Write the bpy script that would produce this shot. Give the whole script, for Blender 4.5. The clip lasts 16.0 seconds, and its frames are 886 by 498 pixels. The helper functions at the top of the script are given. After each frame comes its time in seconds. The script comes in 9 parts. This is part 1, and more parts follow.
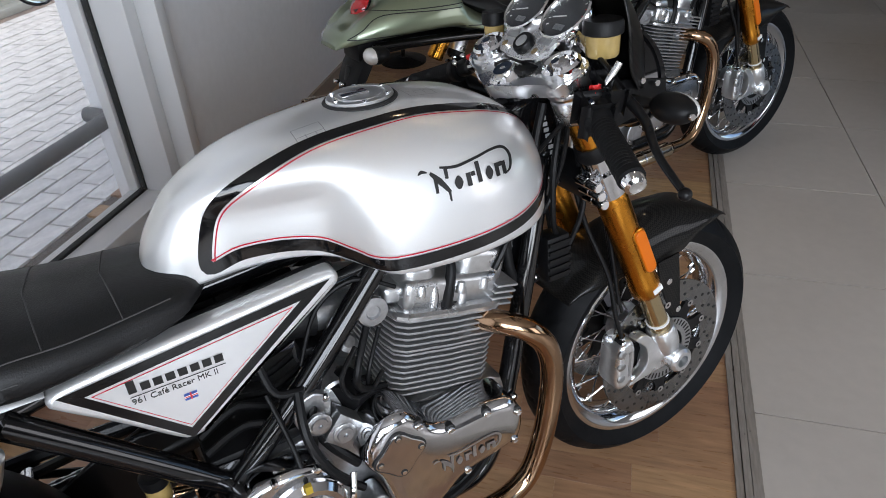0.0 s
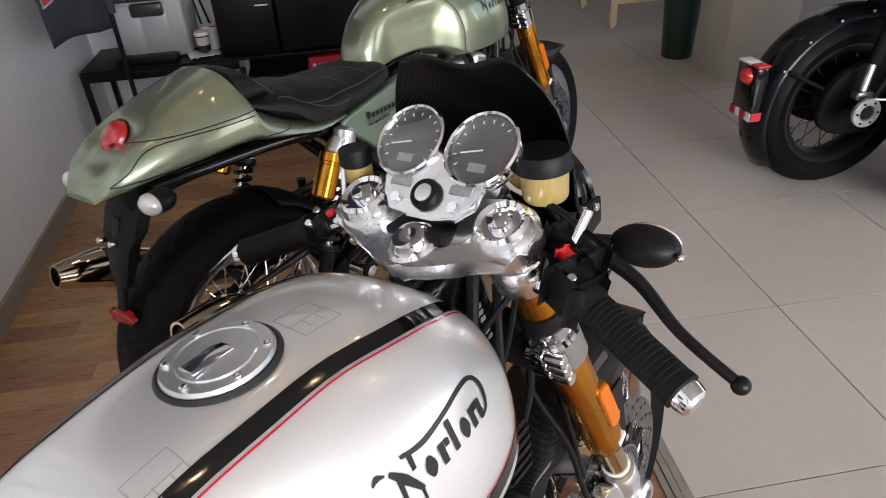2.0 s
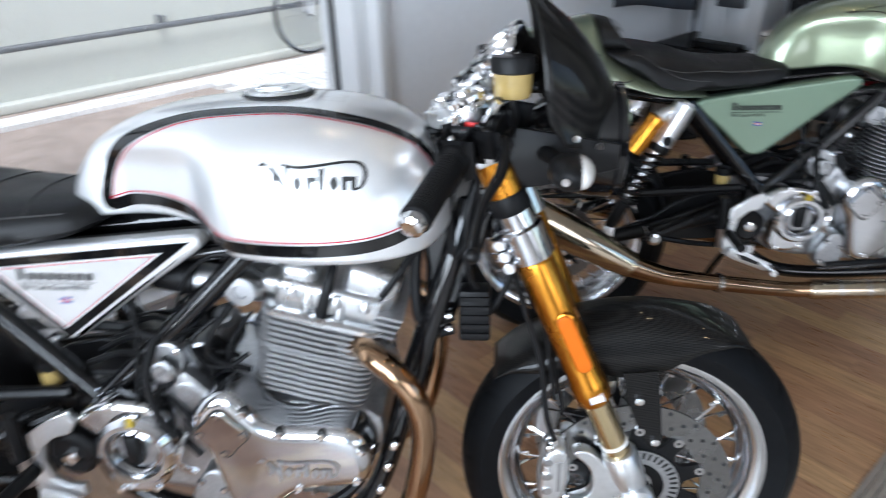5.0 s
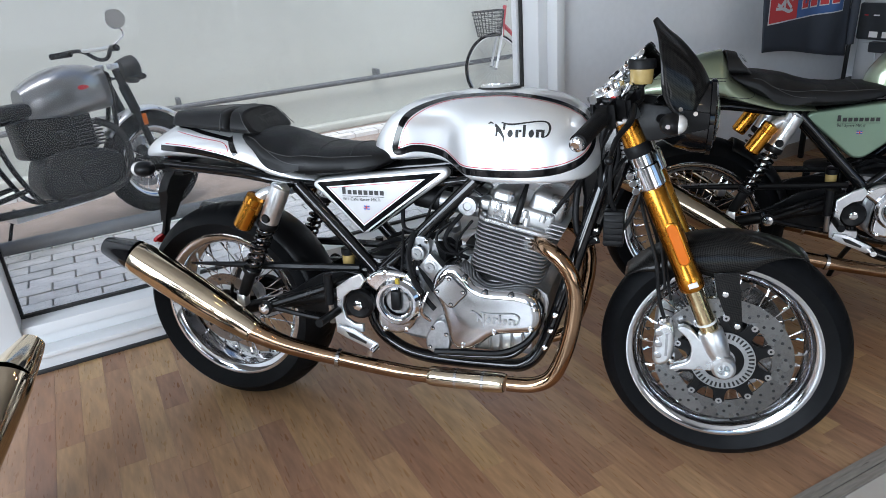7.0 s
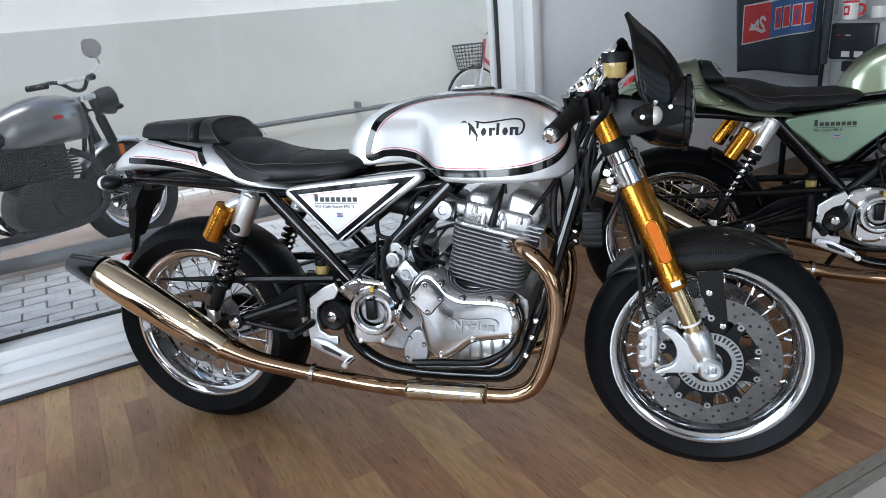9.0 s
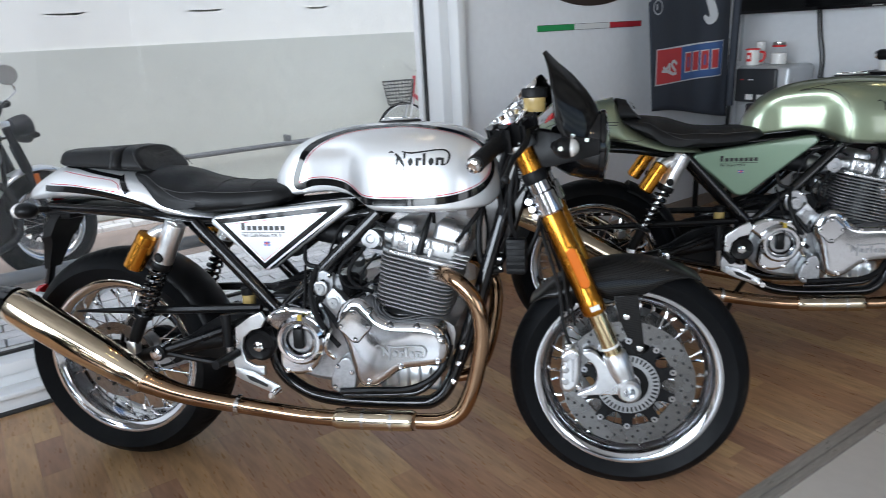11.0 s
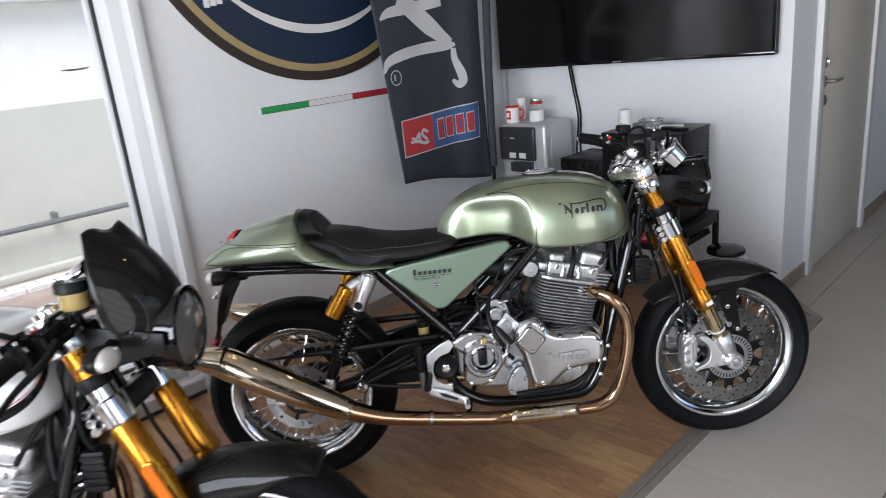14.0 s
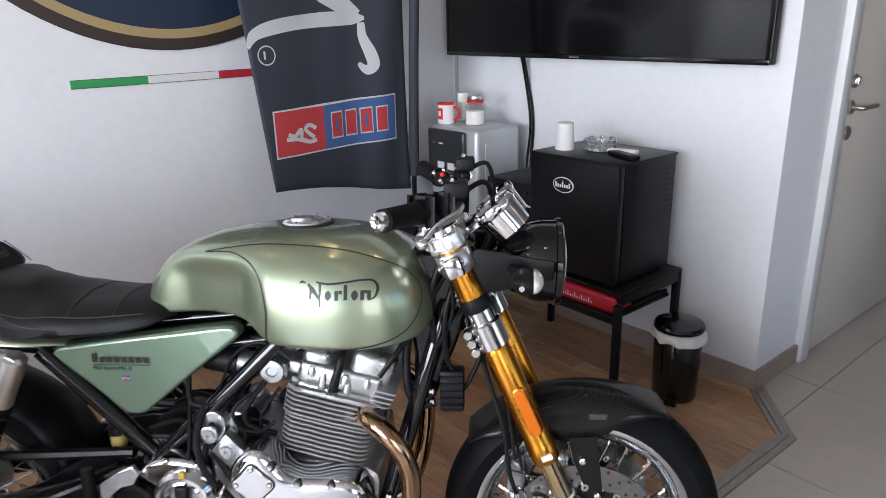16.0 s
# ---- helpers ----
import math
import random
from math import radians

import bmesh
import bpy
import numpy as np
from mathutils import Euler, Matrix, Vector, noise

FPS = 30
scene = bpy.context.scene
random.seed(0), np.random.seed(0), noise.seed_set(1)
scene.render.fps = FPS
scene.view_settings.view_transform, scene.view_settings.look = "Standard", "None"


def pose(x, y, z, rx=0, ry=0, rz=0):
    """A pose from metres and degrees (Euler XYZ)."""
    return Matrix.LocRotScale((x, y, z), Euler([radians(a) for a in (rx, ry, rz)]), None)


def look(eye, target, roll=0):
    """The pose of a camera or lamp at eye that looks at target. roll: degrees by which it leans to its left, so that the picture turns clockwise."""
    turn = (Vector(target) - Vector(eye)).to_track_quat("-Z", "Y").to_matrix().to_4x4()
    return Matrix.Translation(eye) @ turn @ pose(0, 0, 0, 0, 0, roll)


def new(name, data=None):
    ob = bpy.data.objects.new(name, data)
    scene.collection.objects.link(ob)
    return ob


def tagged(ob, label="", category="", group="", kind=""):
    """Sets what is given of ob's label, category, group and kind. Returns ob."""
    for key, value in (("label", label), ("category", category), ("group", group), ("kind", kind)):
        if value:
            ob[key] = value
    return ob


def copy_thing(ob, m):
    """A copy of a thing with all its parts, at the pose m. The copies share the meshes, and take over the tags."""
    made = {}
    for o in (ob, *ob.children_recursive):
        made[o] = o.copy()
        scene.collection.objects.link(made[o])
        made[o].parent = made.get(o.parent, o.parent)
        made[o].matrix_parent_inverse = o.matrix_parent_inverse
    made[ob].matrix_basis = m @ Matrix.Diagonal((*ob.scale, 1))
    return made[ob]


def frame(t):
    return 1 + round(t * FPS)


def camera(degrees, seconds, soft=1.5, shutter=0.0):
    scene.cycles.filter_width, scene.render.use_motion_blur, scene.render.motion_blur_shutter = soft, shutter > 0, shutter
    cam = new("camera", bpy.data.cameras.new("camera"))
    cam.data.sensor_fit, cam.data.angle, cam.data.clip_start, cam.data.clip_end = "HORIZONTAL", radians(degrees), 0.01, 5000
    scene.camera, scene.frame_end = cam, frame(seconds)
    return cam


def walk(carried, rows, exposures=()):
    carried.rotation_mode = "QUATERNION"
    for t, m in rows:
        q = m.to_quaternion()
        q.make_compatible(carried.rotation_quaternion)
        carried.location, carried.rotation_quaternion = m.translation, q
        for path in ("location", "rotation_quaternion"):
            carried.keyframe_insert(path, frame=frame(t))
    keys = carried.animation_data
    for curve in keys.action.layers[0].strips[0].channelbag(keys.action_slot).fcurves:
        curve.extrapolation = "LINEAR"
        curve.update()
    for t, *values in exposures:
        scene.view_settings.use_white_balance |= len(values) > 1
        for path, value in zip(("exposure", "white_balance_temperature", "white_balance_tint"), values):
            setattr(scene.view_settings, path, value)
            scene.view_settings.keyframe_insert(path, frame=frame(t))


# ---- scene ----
cam = camera(65.9, 16.0, 0.8, 0.3)
PATH = [
    (0, (-0.991, -1.913, 1.332), (-1.428, -0.33, 0.191), -2.1),
    (0.5, (-1.014, -1.868, 1.346), (-1.425, -0.291, 0.188), -3.3),
    (1, (-1.162, -1.734, 1.358), (-1.283, -0.093, 0.221), -5.2),
    (1.5, (-1.219, -1.605, 1.351), (-1.093, 0.071, 0.267), -4.3),
    (2, (-1.209, -1.504, 1.33), (-1.0, 0.169, 0.255), -3.6),
    (2.5, (-1.211, -1.444, 1.299), (-0.814, 0.161, 0.174), -2.0),
    (3, (-1.195, -1.422, 1.278), (-0.732, 0.142, 0.122), -1.7),
    (3.5, (-1.08, -1.467, 1.257), (-0.732, 0.126, 0.099), -2.9),
    (4, (-0.838, -1.558, 1.253), (-0.991, 0.105, 0.152), -3.2),
    (4.5, (-0.645, -1.511, 1.216), (-1.306, 0.049, 0.153), -1.2),
    (5, (-0.415, -1.545, 1.243), (-1.727, -0.386, 0.276), -1.6),
    (5.2, (-0.32, -1.602, 1.25), (-1.796, -0.637, 0.306), -2.0),
    (7.3, (0.149, -2.005, 1.275), (-1.491, -1.174, 0.486), -4.3),
    (7.5, (0.141, -1.979, 1.244), (-1.497, -1.147, 0.454), -4.4),
    (8, (0.126, -1.958, 1.177), (-1.525, -1.095, 0.448), -5.7),
    (8.5, (0.139, -1.964, 1.169), (-1.515, -1.083, 0.473), -5.3),
    (10.8, (0.14, -1.972, 1.158), (-1.476, -0.957, 0.558), -3.5),
    (11, (0.173, -1.977, 1.159), (-1.401, -0.897, 0.563), -3.2),
    (11.5, (0.297, -2.052, 1.204), (-1.203, -0.866, 0.618), -3.0),
    (12, (0.451, -2.183, 1.375), (-1.031, -0.986, 0.768), -4.6),
    (12.5, (0.385, -2.104, 1.387), (-1.079, -0.874, 0.799), -6.4),
    (13, (0.338, -1.881, 1.352), (-1.04, -0.56, 0.758), -6.3),
    (13.5, (0.35, -1.546, 1.382), (-1.012, -0.207, 0.787), -6.0),
    (14, (0.333, -1.238, 1.393), (-1.028, 0.105, 0.809), -5.7),
    (14.5, (0.338, -0.889, 1.353), (-0.998, 0.471, 0.749), -4.1),
    (15, (0.392, -0.578, 1.359), (-1.021, 0.698, 0.747), -3.1),
    (15.5, (0.379, -0.346, 1.343), (-1.071, 0.881, 0.717), -3.0),
    (16, (0.258, -0.133, 1.346), (-1.208, 1.071, 0.711), -1.4),
]
EXPOSURE = [(0.0, 0.60, 6350, 12), (1.0, 0.76, 6450, 13), (2.0, 1.10, 6850, 16), (2.5, 1.20, 6800, 15), (3.5, 1.28, 6600, 13), (4.2, 1.44, 6250, 10), (5.0, 1.22, 5950, 9), (7.3, 0.79, 6050, 9),
            (8.5, 0.78, 6050, 9), (11.0, 0.74, 6100, 9), (12.0, 0.78, 6100, 9), (13.0, 0.84, 6200, 10), (13.5, 0.98, 6250, 11), (14.0, 1.16, 6400, 13), (15.0, 1.41, 6350, 15), (16.0, 1.47, 6350, 15)]
walk(cam, [(t, look(eye, target, roll)) for t, eye, target, roll in PATH], EXPOSURE)

# ---- world and light ----
world = bpy.data.worlds.new("daylight")
scene.world = world
world.use_nodes = True
wn = world.node_tree
sky = wn.nodes.new("ShaderNodeTexSky")
sky.sky_type = "NISHITA"
sky.sun_disc = False
sky.sun_elevation, sky.sun_rotation = radians(48), radians(200)
wn.links.new(sky.outputs[0], wn.nodes["Background"].inputs[0])
wn.nodes["Background"].inputs[1].default_value = 0.15

sun = new("sun", bpy.data.lights.new("sun", "SUN"))
sun.data.energy, sun.data.angle, sun.data.color = 2.1, radians(38), (1.0, 0.95, 0.88)
sun.matrix_basis = look((1.2, -2.5, 12), (-4, 0, 0))


def area_light(name, eye, target, w, h, power, colour):
    lamp = new(name, bpy.data.lights.new(name, "AREA"))
    lamp.data.shape, lamp.data.size, lamp.data.size_y = "RECTANGLE", w, h
    lamp.data.energy, lamp.data.color = power, colour
    lamp.matrix_basis = look(eye, target)
    return lamp


# daylight through the unseen south shop window behind the camera
area_light("shopfront_light_south", (0.4, -4.42, 1.55), (0.2, 0, 1.2), 3.4, 1.9, 128, (0.90, 0.955, 1.0))
# added fill lamp at the solid part of the east wall, for the emblem wall
area_light("shopfront_light_east", (4.42, -1.3, 1.55), (-2.0, 0.2, 1.3), 3.2, 1.9, 37, (0.96, 0.965, 1.0))


# ---- materials ----
def material(name, colour, rough=0.5, metal=0.0, coat=0.0, spec=0.5, grain=0.0, grain_scale=40.0, bump=0.0, bump_scale=200.0,
             rough_var=0.0, stain=0.0, stain_scale=3.0, emit=None, strength=0.0, transmission=0.0, random_value=0.0, random_hue=0.0, island=False,
             bump_dist=0.001, stretch=None):
    m = bpy.data.materials.new(name)
    m.use_nodes = True
    t = m.node_tree
    b = t.nodes["Principled BSDF"]
    b.inputs["Base Color"].default_value = (*colour, 1)
    b.inputs["Roughness"].default_value = rough
    b.inputs["Metallic"].default_value = metal
    b.inputs["Coat Weight"].default_value = coat
    b.inputs["Coat Roughness"].default_value = 0.03
    b.inputs["Specular IOR Level"].default_value = spec
    b.inputs["Transmission Weight"].default_value = transmission
    co = t.nodes.new("ShaderNodeTexCoord")
    vec = co.outputs["Object"]
    if stretch:
        mp = t.nodes.new("ShaderNodeMapping")
        mp.inputs["Scale"].default_value = stretch
        t.links.new(vec, mp.inputs["Vector"])
        vec = mp.outputs["Vector"]

    def noisy(scale, detail=4.0):
        n = t.nodes.new("ShaderNodeTexNoise")
        n.inputs["Scale"].default_value, n.inputs["Detail"].default_value = scale, detail
        t.links.new(vec, n.inputs["Vector"])
        return n.outputs["Fac"]

    def mul(colour_out, fac, low, high):
        r = t.nodes.new("ShaderNodeMapRange")
        r.inputs["From Min"].default_value, r.inputs["From Max"].default_value = 0.3, 0.7
        r.inputs["To Min"].default_value, r.inputs["To Max"].default_value = low, high
        t.links.new(fac, r.inputs["Value"])
        h = t.nodes.new("ShaderNodeHueSaturation")
        t.links.new(r.outputs[0], h.inputs["Value"])
        if colour_out is None:
            h.inputs["Color"].default_value = (*colour, 1)
        else:
            t.links.new(colour_out, h.inputs["Color"])
        return h.outputs["Color"]

    out = None
    if grain:
        out = mul(out, noisy(grain_scale), 1 - grain, 1 + grain)
    if stain:
        out = mul(out, noisy(stain_scale, 6.0), 1 - stain, 1 + stain * 0.6)
    if random_value or random_hue:
        if island:
            rnd = t.nodes.new("ShaderNodeNewGeometry").outputs["Random Per Island"]
        else:
            rnd = t.nodes.new("ShaderNodeObjectInfo").outputs["Random"]
        h = t.nodes.new("ShaderNodeHueSaturation")
        for key, amount, mid in (("Value", random_value, 1.0), ("Hue", random_hue, 0.5)):
            r = t.nodes.new("ShaderNodeMapRange")
            r.inputs["To Min"].default_value, r.inputs["To Max"].default_value = mid - amount, mid + amount
            t.links.new(rnd, r.inputs["Value"])
            t.links.new(r.outputs[0], h.inputs[key])
        if out is None:
            h.inputs["Color"].default_value = (*colour, 1)
        else:
            t.links.new(out, h.inputs["Color"])
        out = h.outputs["Color"]
    if out is not None:
        t.links.new(out, b.inputs["Base Color"])
    if rough_var:
        r = t.nodes.new("ShaderNodeMapRange")
        r.inputs["From Min"].default_value, r.inputs["From Max"].default_value = 0.3, 0.7
        r.inputs["To Min"].default_value, r.inputs["To Max"].default_value = max(0.02, rough - rough_var), rough + rough_var
        t.links.new(noisy(14.0), r.inputs["Value"])
        t.links.new(r.outputs[0], b.inputs["Roughness"])
    if bump:
        bp = t.nodes.new("ShaderNodeBump")
        bp.inputs["Strength"].default_value, bp.inputs["Distance"].default_value = bump, bump_dist
        t.links.new(noisy(bump_scale), bp.inputs["Height"])
        t.links.new(bp.outputs[0], b.inputs["Normal"])
    if emit:
        b.inputs["Emission Color"].default_value = (*emit, 1)
        b.inputs["Emission Strength"].default_value = strength
    return m


SILVER = material("silver_paint", (0.76, 0.765, 0.77), 0.36, 0.68, 1.0, grain=0.05, grain_scale=900)
GREEN = material("green_paint", (0.252, 0.294, 0.200), 0.32, 0.74, 1.0, grain=0.06, grain_scale=900)
GREEN_DEEP = material("green_panel_paint", (0.20, 0.285, 0.205), 0.30, 0.7, 1.0, grain=0.06, grain_scale=900)
BLACK_GLOSS = material("black_gloss_paint", (0.004, 0.004, 0.0045), 0.10, 0.0, 0.3, spec=0.4)
BLACK_SATIN = material("black_satin_paint", (0.005, 0.005, 0.0055), 0.33, spec=0.22, rough_var=0.08, bump=0.1, bump_scale=300)
BLACK_PLASTIC = material("black_plastic", (0.005, 0.005, 0.0055), 0.45, spec=0.2, rough_var=0.1, bump=0.15, bump_scale=400)
RED_LINE = material("red_pinstripe", (0.45, 0.01, 0.03), 0.25, coat=0.5)
CHROME = material("chrome", (0.86, 0.86, 0.87), 0.07, 1.0, rough_var=0.04)
POLISHED = material("polished_aluminium", (0.62, 0.625, 0.64), 0.11, 1.0, rough_var=0.06, grain=0.04, grain_scale=60)
BRIGHT_ALU = material("machined_bright_aluminium", (0.80, 0.80, 0.81), 0.27, 1.0, rough_var=0.06, grain=0.03, grain_scale=60)
HEAD_LENS = material("headlamp_lens", (0.16, 0.16, 0.165), 0.10, 0.4, coat=0.8, bump=0.5, bump_scale=160)
CAST = material("cast_aluminium", (0.43, 0.435, 0.445), 0.36, 0.95, grain=0.12, grain_scale=120, bump=0.25, bump_scale=350, rough_var=0.08)
SATIN_ALU = material("satin_aluminium", (0.76, 0.77, 0.78), 0.32, 0.95, rough_var=0.06, grain=0.05, grain_scale=80)
HEAD_CAST = material("cast_head_aluminium", (0.56, 0.565, 0.57), 0.30, 0.95, grain=0.08, grain_scale=120, bump=0.15, bump_scale=350, rough_var=0.08)
FIN_METAL = material("bead_blasted_fins", (0.41, 0.41, 0.415), 0.48, 0.75, grain=0.10, grain_scale=120, bump=0.25, bump_scale=350)
GRIME = material("oily_black_iron", (0.006, 0.006, 0.0065), 0.75, spec=0.12, grain=0.2, grain_scale=40, bump=0.3, bump_scale=120)
STEEL = material("disc_steel", (0.25, 0.25, 0.25), 0.26, 1.0, grain=0.08, grain_scale=90, rough_var=0.08)
GOLD = material("gold_anodised", (0.60, 0.25, 0.030), 0.25, 1.0, rough_var=0.04)
GOLD_PALE = material("gold_slider_tube", (0.62, 0.50, 0.30), 0.18, 1.0)
BRONZE = material("heat_tinted_pipe", (0.38, 0.245, 0.15), 0.10, 1.0, grain=0.12, grain_scale=12, rough_var=0.05)
MUFFLER = material("brushed_muffler_steel", (0.62, 0.52, 0.385), 0.10, 1.0, grain=0.05, grain_scale=30, rough_var=0.05)
RUBBER = material("tyre_rubber", (0.0045, 0.0048, 0.0055), 0.52, spec=0.11, grain=0.15, grain_scale=60, bump=0.25, bump_scale=260, rough_var=0.1)
GRIP = material("grip_rubber", (0.005, 0.005, 0.0055), 0.62, spec=0.16, bump=0.4, bump_scale=500)
LEATHER = material("black_seat_leather", (0.007, 0.007, 0.0075), 0.46, spec=0.26, grain=0.1, grain_scale=200, bump=0.45, bump_scale=420, rough_var=0.07)
THREAD = material("grey_stitching", (0.055, 0.055, 0.055), 0.8)
AMBER = material("amber_reflector", (0.56, 0.125, 0.004), 0.35, coat=0.1, spec=0.25, bump=0.2, bump_scale=600)
RED_LENS = material("red_lens", (0.42, 0.01, 0.012), 0.15, coat=0.8, bump=0.3, bump_scale=300)
RED_PLASTIC = material("red_switch_plastic", (0.62, 0.02, 0.02), 0.4)
CLEAR_LENS = material("clear_lens", (0.75, 0.73, 0.70), 0.12, 0.3, coat=1.0, bump=0.6, bump_scale=180)
FLUID = material("brake_fluid_pot", (0.37, 0.265, 0.095), 0.22, coat=0.6, stain=0.25, stain_scale=30)
DIAL = material("dial_face", (0.05, 0.052, 0.054), 0.45, coat=0.3)
WHITE_MARK = material("white_print", (0.72, 0.72, 0.72), 0.5)
RED_MARK = material("red_print", (0.5, 0.02, 0.03), 0.5)
BLUE_MARK = material("blue_print", (0.03, 0.07, 0.28), 0.5)
BLACK_MARK = material("black_print", (0.01, 0.01, 0.01), 0.35)
WHITE_PANEL = material("white_metallic_panel", (0.78, 0.785, 0.79), 0.26, 0.55, 0.9)
PRINT_GREY = material("grey_print", (0.32, 0.32, 0.33), 0.5)
# for walls out of view, dark to cut the light they throw back
UNSEEN_WALL = material("shop_wall_dark_paint", (0.20, 0.195, 0.19), 0.75, stain=0.05, bump=0.1, bump_scale=200)
BRASS_TAG = material("yellow_tag", (0.45, 0.32, 0.03), 0.5)

WALL = material("painted_plaster_wall", (0.77, 0.785, 0.815), 0.75, grain=0.02, grain_scale=30, stain=0.035, stain_scale=1.3, bump=0.12, bump_scale=220)
# the ceiling is out of view; kept dark to hold down its reflected light
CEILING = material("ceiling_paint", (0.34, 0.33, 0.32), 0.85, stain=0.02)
BASEBOARD = material("wood_look_baseboard", (0.30, 0.25, 0.21), 0.5, grain=0.12, grain_scale=14, stretch=(1, 1, 12))
PLANK = material("oak_floor_plank", (0.37, 0.215, 0.115), 0.33, grain=0.16, grain_scale=9.0, stain=0.22, stain_scale=5, random_value=0.24, random_hue=0.014,
                 bump=0.15, bump_scale=60, rough_var=0.08, stretch=(1.2, 9, 1))
GAP = material("floor_joint", (0.09, 0.06, 0.04), 0.8)
TILE = material("porcelain_tile", (0.475, 0.436, 0.395), 0.36, grain=0.03, grain_scale=25, stain=0.06, stain_scale=2.0, random_value=0.025, rough_var=0.015)
GROUT = material("tile_grout", (0.13, 0.112, 0.098), 0.85)
STRIP = material("floor_edge_strip", (0.30, 0.27, 0.24), 0.35, 0.3, grain=0.15, grain_scale=20, rough_var=0.08, stretch=(8, 1, 1))
FRAME_WHITE = material("white_window_frame", (0.66, 0.665, 0.67), 0.4, stain=0.04)
GASKET = material("black_gasket", (0.012, 0.012, 0.012), 0.6)
DOOR_PAINT = material("door_white_paint", (0.60, 0.555, 0.495), 0.45, stain=0.03)
STAINLESS = material("brushed_stainless", (0.55, 0.54, 0.52), 0.3, 1.0)
TV_SCREEN = material("screen_glass", (0.003, 0.003, 0.0035), 0.12, spec=0.4)
FRIDGE = material("fridge_black_enamel", (0.005, 0.005, 0.006), 0.38, spec=0.2, bump=0.15, bump_scale=260)
TABLE_STEEL = material("black_table_steel", (0.004, 0.004, 0.0045), 0.42, spec=0.2)
COOLER_SILVER = material("cooler_silver_plastic", (0.50, 0.52, 0.54), 0.35, 0.4, stain=0.03)
COOLER_FRONT = material("cooler_dark_front", (0.030, 0.033, 0.038), 0.30, spec=0.5, stain=0.05)
CERAMIC = material("white_ceramic", (0.78, 0.77, 0.75), 0.25)
PAPER = material("white_paper_cup", (0.76, 0.76, 0.75), 0.7, bump=0.5, bump_scale=150)
LINER = material("bin_liner_plastic", (0.74, 0.73, 0.71), 0.35, bump=0.6, bump_scale=90)
RED_PACK = material("red_foil_pack", (0.50, 0.012, 0.03), 0.3, bump=0.6, bump_scale=120)
FLAG_CLOTH = material("dark_flag_cloth", (0.030, 0.036, 0.050), 0.75, grain=0.1, grain_scale=300, bump=0.15, bump_scale=500)
FLAG_WHITE = material("flag_white_print", (0.55, 0.56, 0.58), 0.75)
FLAG_RED = material("flag_red_print", (0.48, 0.045, 0.05), 0.75)
FLAG_BLUE = material("flag_blue_print", (0.05, 0.11, 0.28), 0.75)
NAVY = material("emblem_navy", (0.012, 0.025, 0.055), 0.5)
EMBLEM_GOLD = material("emblem_gold", (0.36, 0.27, 0.13), 0.5)
EMBLEM_BROWN = material("emblem_dark_edge", (0.035, 0.024, 0.02), 0.5)
STRIP_GREEN = material("tricolour_green", (0.03, 0.30, 0.09), 0.45)
STRIP_RED = material("tricolour_red", (0.50, 0.03, 0.045), 0.45)
STUCCO_WHITE = material("outside_white_render", (0.80, 0.79, 0.74), 0.85, stain=0.05, stain_scale=0.9, grain=0.03, grain_scale=12, bump=0.3, bump_scale=60)
STUCCO_GREY = material("outside_grey_render", (0.525, 0.535, 0.485), 0.85, stain=0.06, stain_scale=0.8, grain=0.03, grain_scale=12, bump=0.3, bump_scale=60)
RUST = material("rust_streak", (0.30, 0.20, 0.12), 0.9)
COBBLE = material("pavement_block", (0.70, 0.69, 0.67), 0.8, grain=0.15, grain_scale=20, random_value=0.10, bump=0.4, bump_scale=60)
GROUND = material("dusty_ground", (0.33, 0.265, 0.225), 0.9, grain=0.15, grain_scale=8, stain=0.15, stain_scale=1.5)
PIPE_GREY = material("grey_painted_pipe", (0.12, 0.125, 0.13), 0.45, stain=0.12, stain_scale=8)
WICKER = material("dark_wire", (0.06, 0.06, 0.06), 0.5, 0.4)
WOOD_PALE = material("pale_wood", (0.55, 0.42, 0.28), 0.5, grain=0.1, grain_scale=14, stretch=(1, 1, 6))
CONCRETE = material("pillar_plaster", (0.50, 0.465, 0.42), 0.85, stain=0.1, stain_scale=3, bump=0.25, bump_scale=80)
GREY_TANK = material("grey_tank_paint", (0.22, 0.22, 0.225), 0.28, 0.6, 0.7)
DARK_BLUE = material("dark_blue_black_paint", (0.004, 0.005, 0.007), 0.20, 0.0, 0.15, spec=0.2)
DARK_METAL = material("dark_engine_metal", (0.008, 0.008, 0.009), 0.50, 0.3, grain=0.15, grain_scale=60)


def carbon_material():
    m = bpy.data.materials.new("carbon_fibre")
    m.use_nodes = True
    t = m.node_tree
    b = t.nodes["Principled BSDF"]
    co = t.nodes.new("ShaderNodeTexCoord")
    mp = t.nodes.new("ShaderNodeMapping")
    mp.inputs["Rotation"].default_value = (0.6, 0.8, 0.4)
    t.links.new(co.outputs["Object"], mp.inputs["Vector"])
    ck = t.nodes.new("ShaderNodeTexChecker")
    ck.inputs["Scale"].default_value = 330
    ck.inputs["Color1"].default_value = (0.002, 0.002, 0.0022, 1)
    ck.inputs["Color2"].default_value = (0.015, 0.014, 0.013, 1)
    t.links.new(mp.outputs[0], ck.inputs["Vector"])
    t.links.new(ck.outputs["Color"], b.inputs["Base Color"])
    b.inputs["Roughness"].default_value = 0.45
    b.inputs["Specular IOR Level"].default_value = 0.06
    b.inputs["Coat Weight"].default_value = 0.30
    b.inputs["Coat Roughness"].default_value = 0.02
    return m


CARBON = carbon_material()


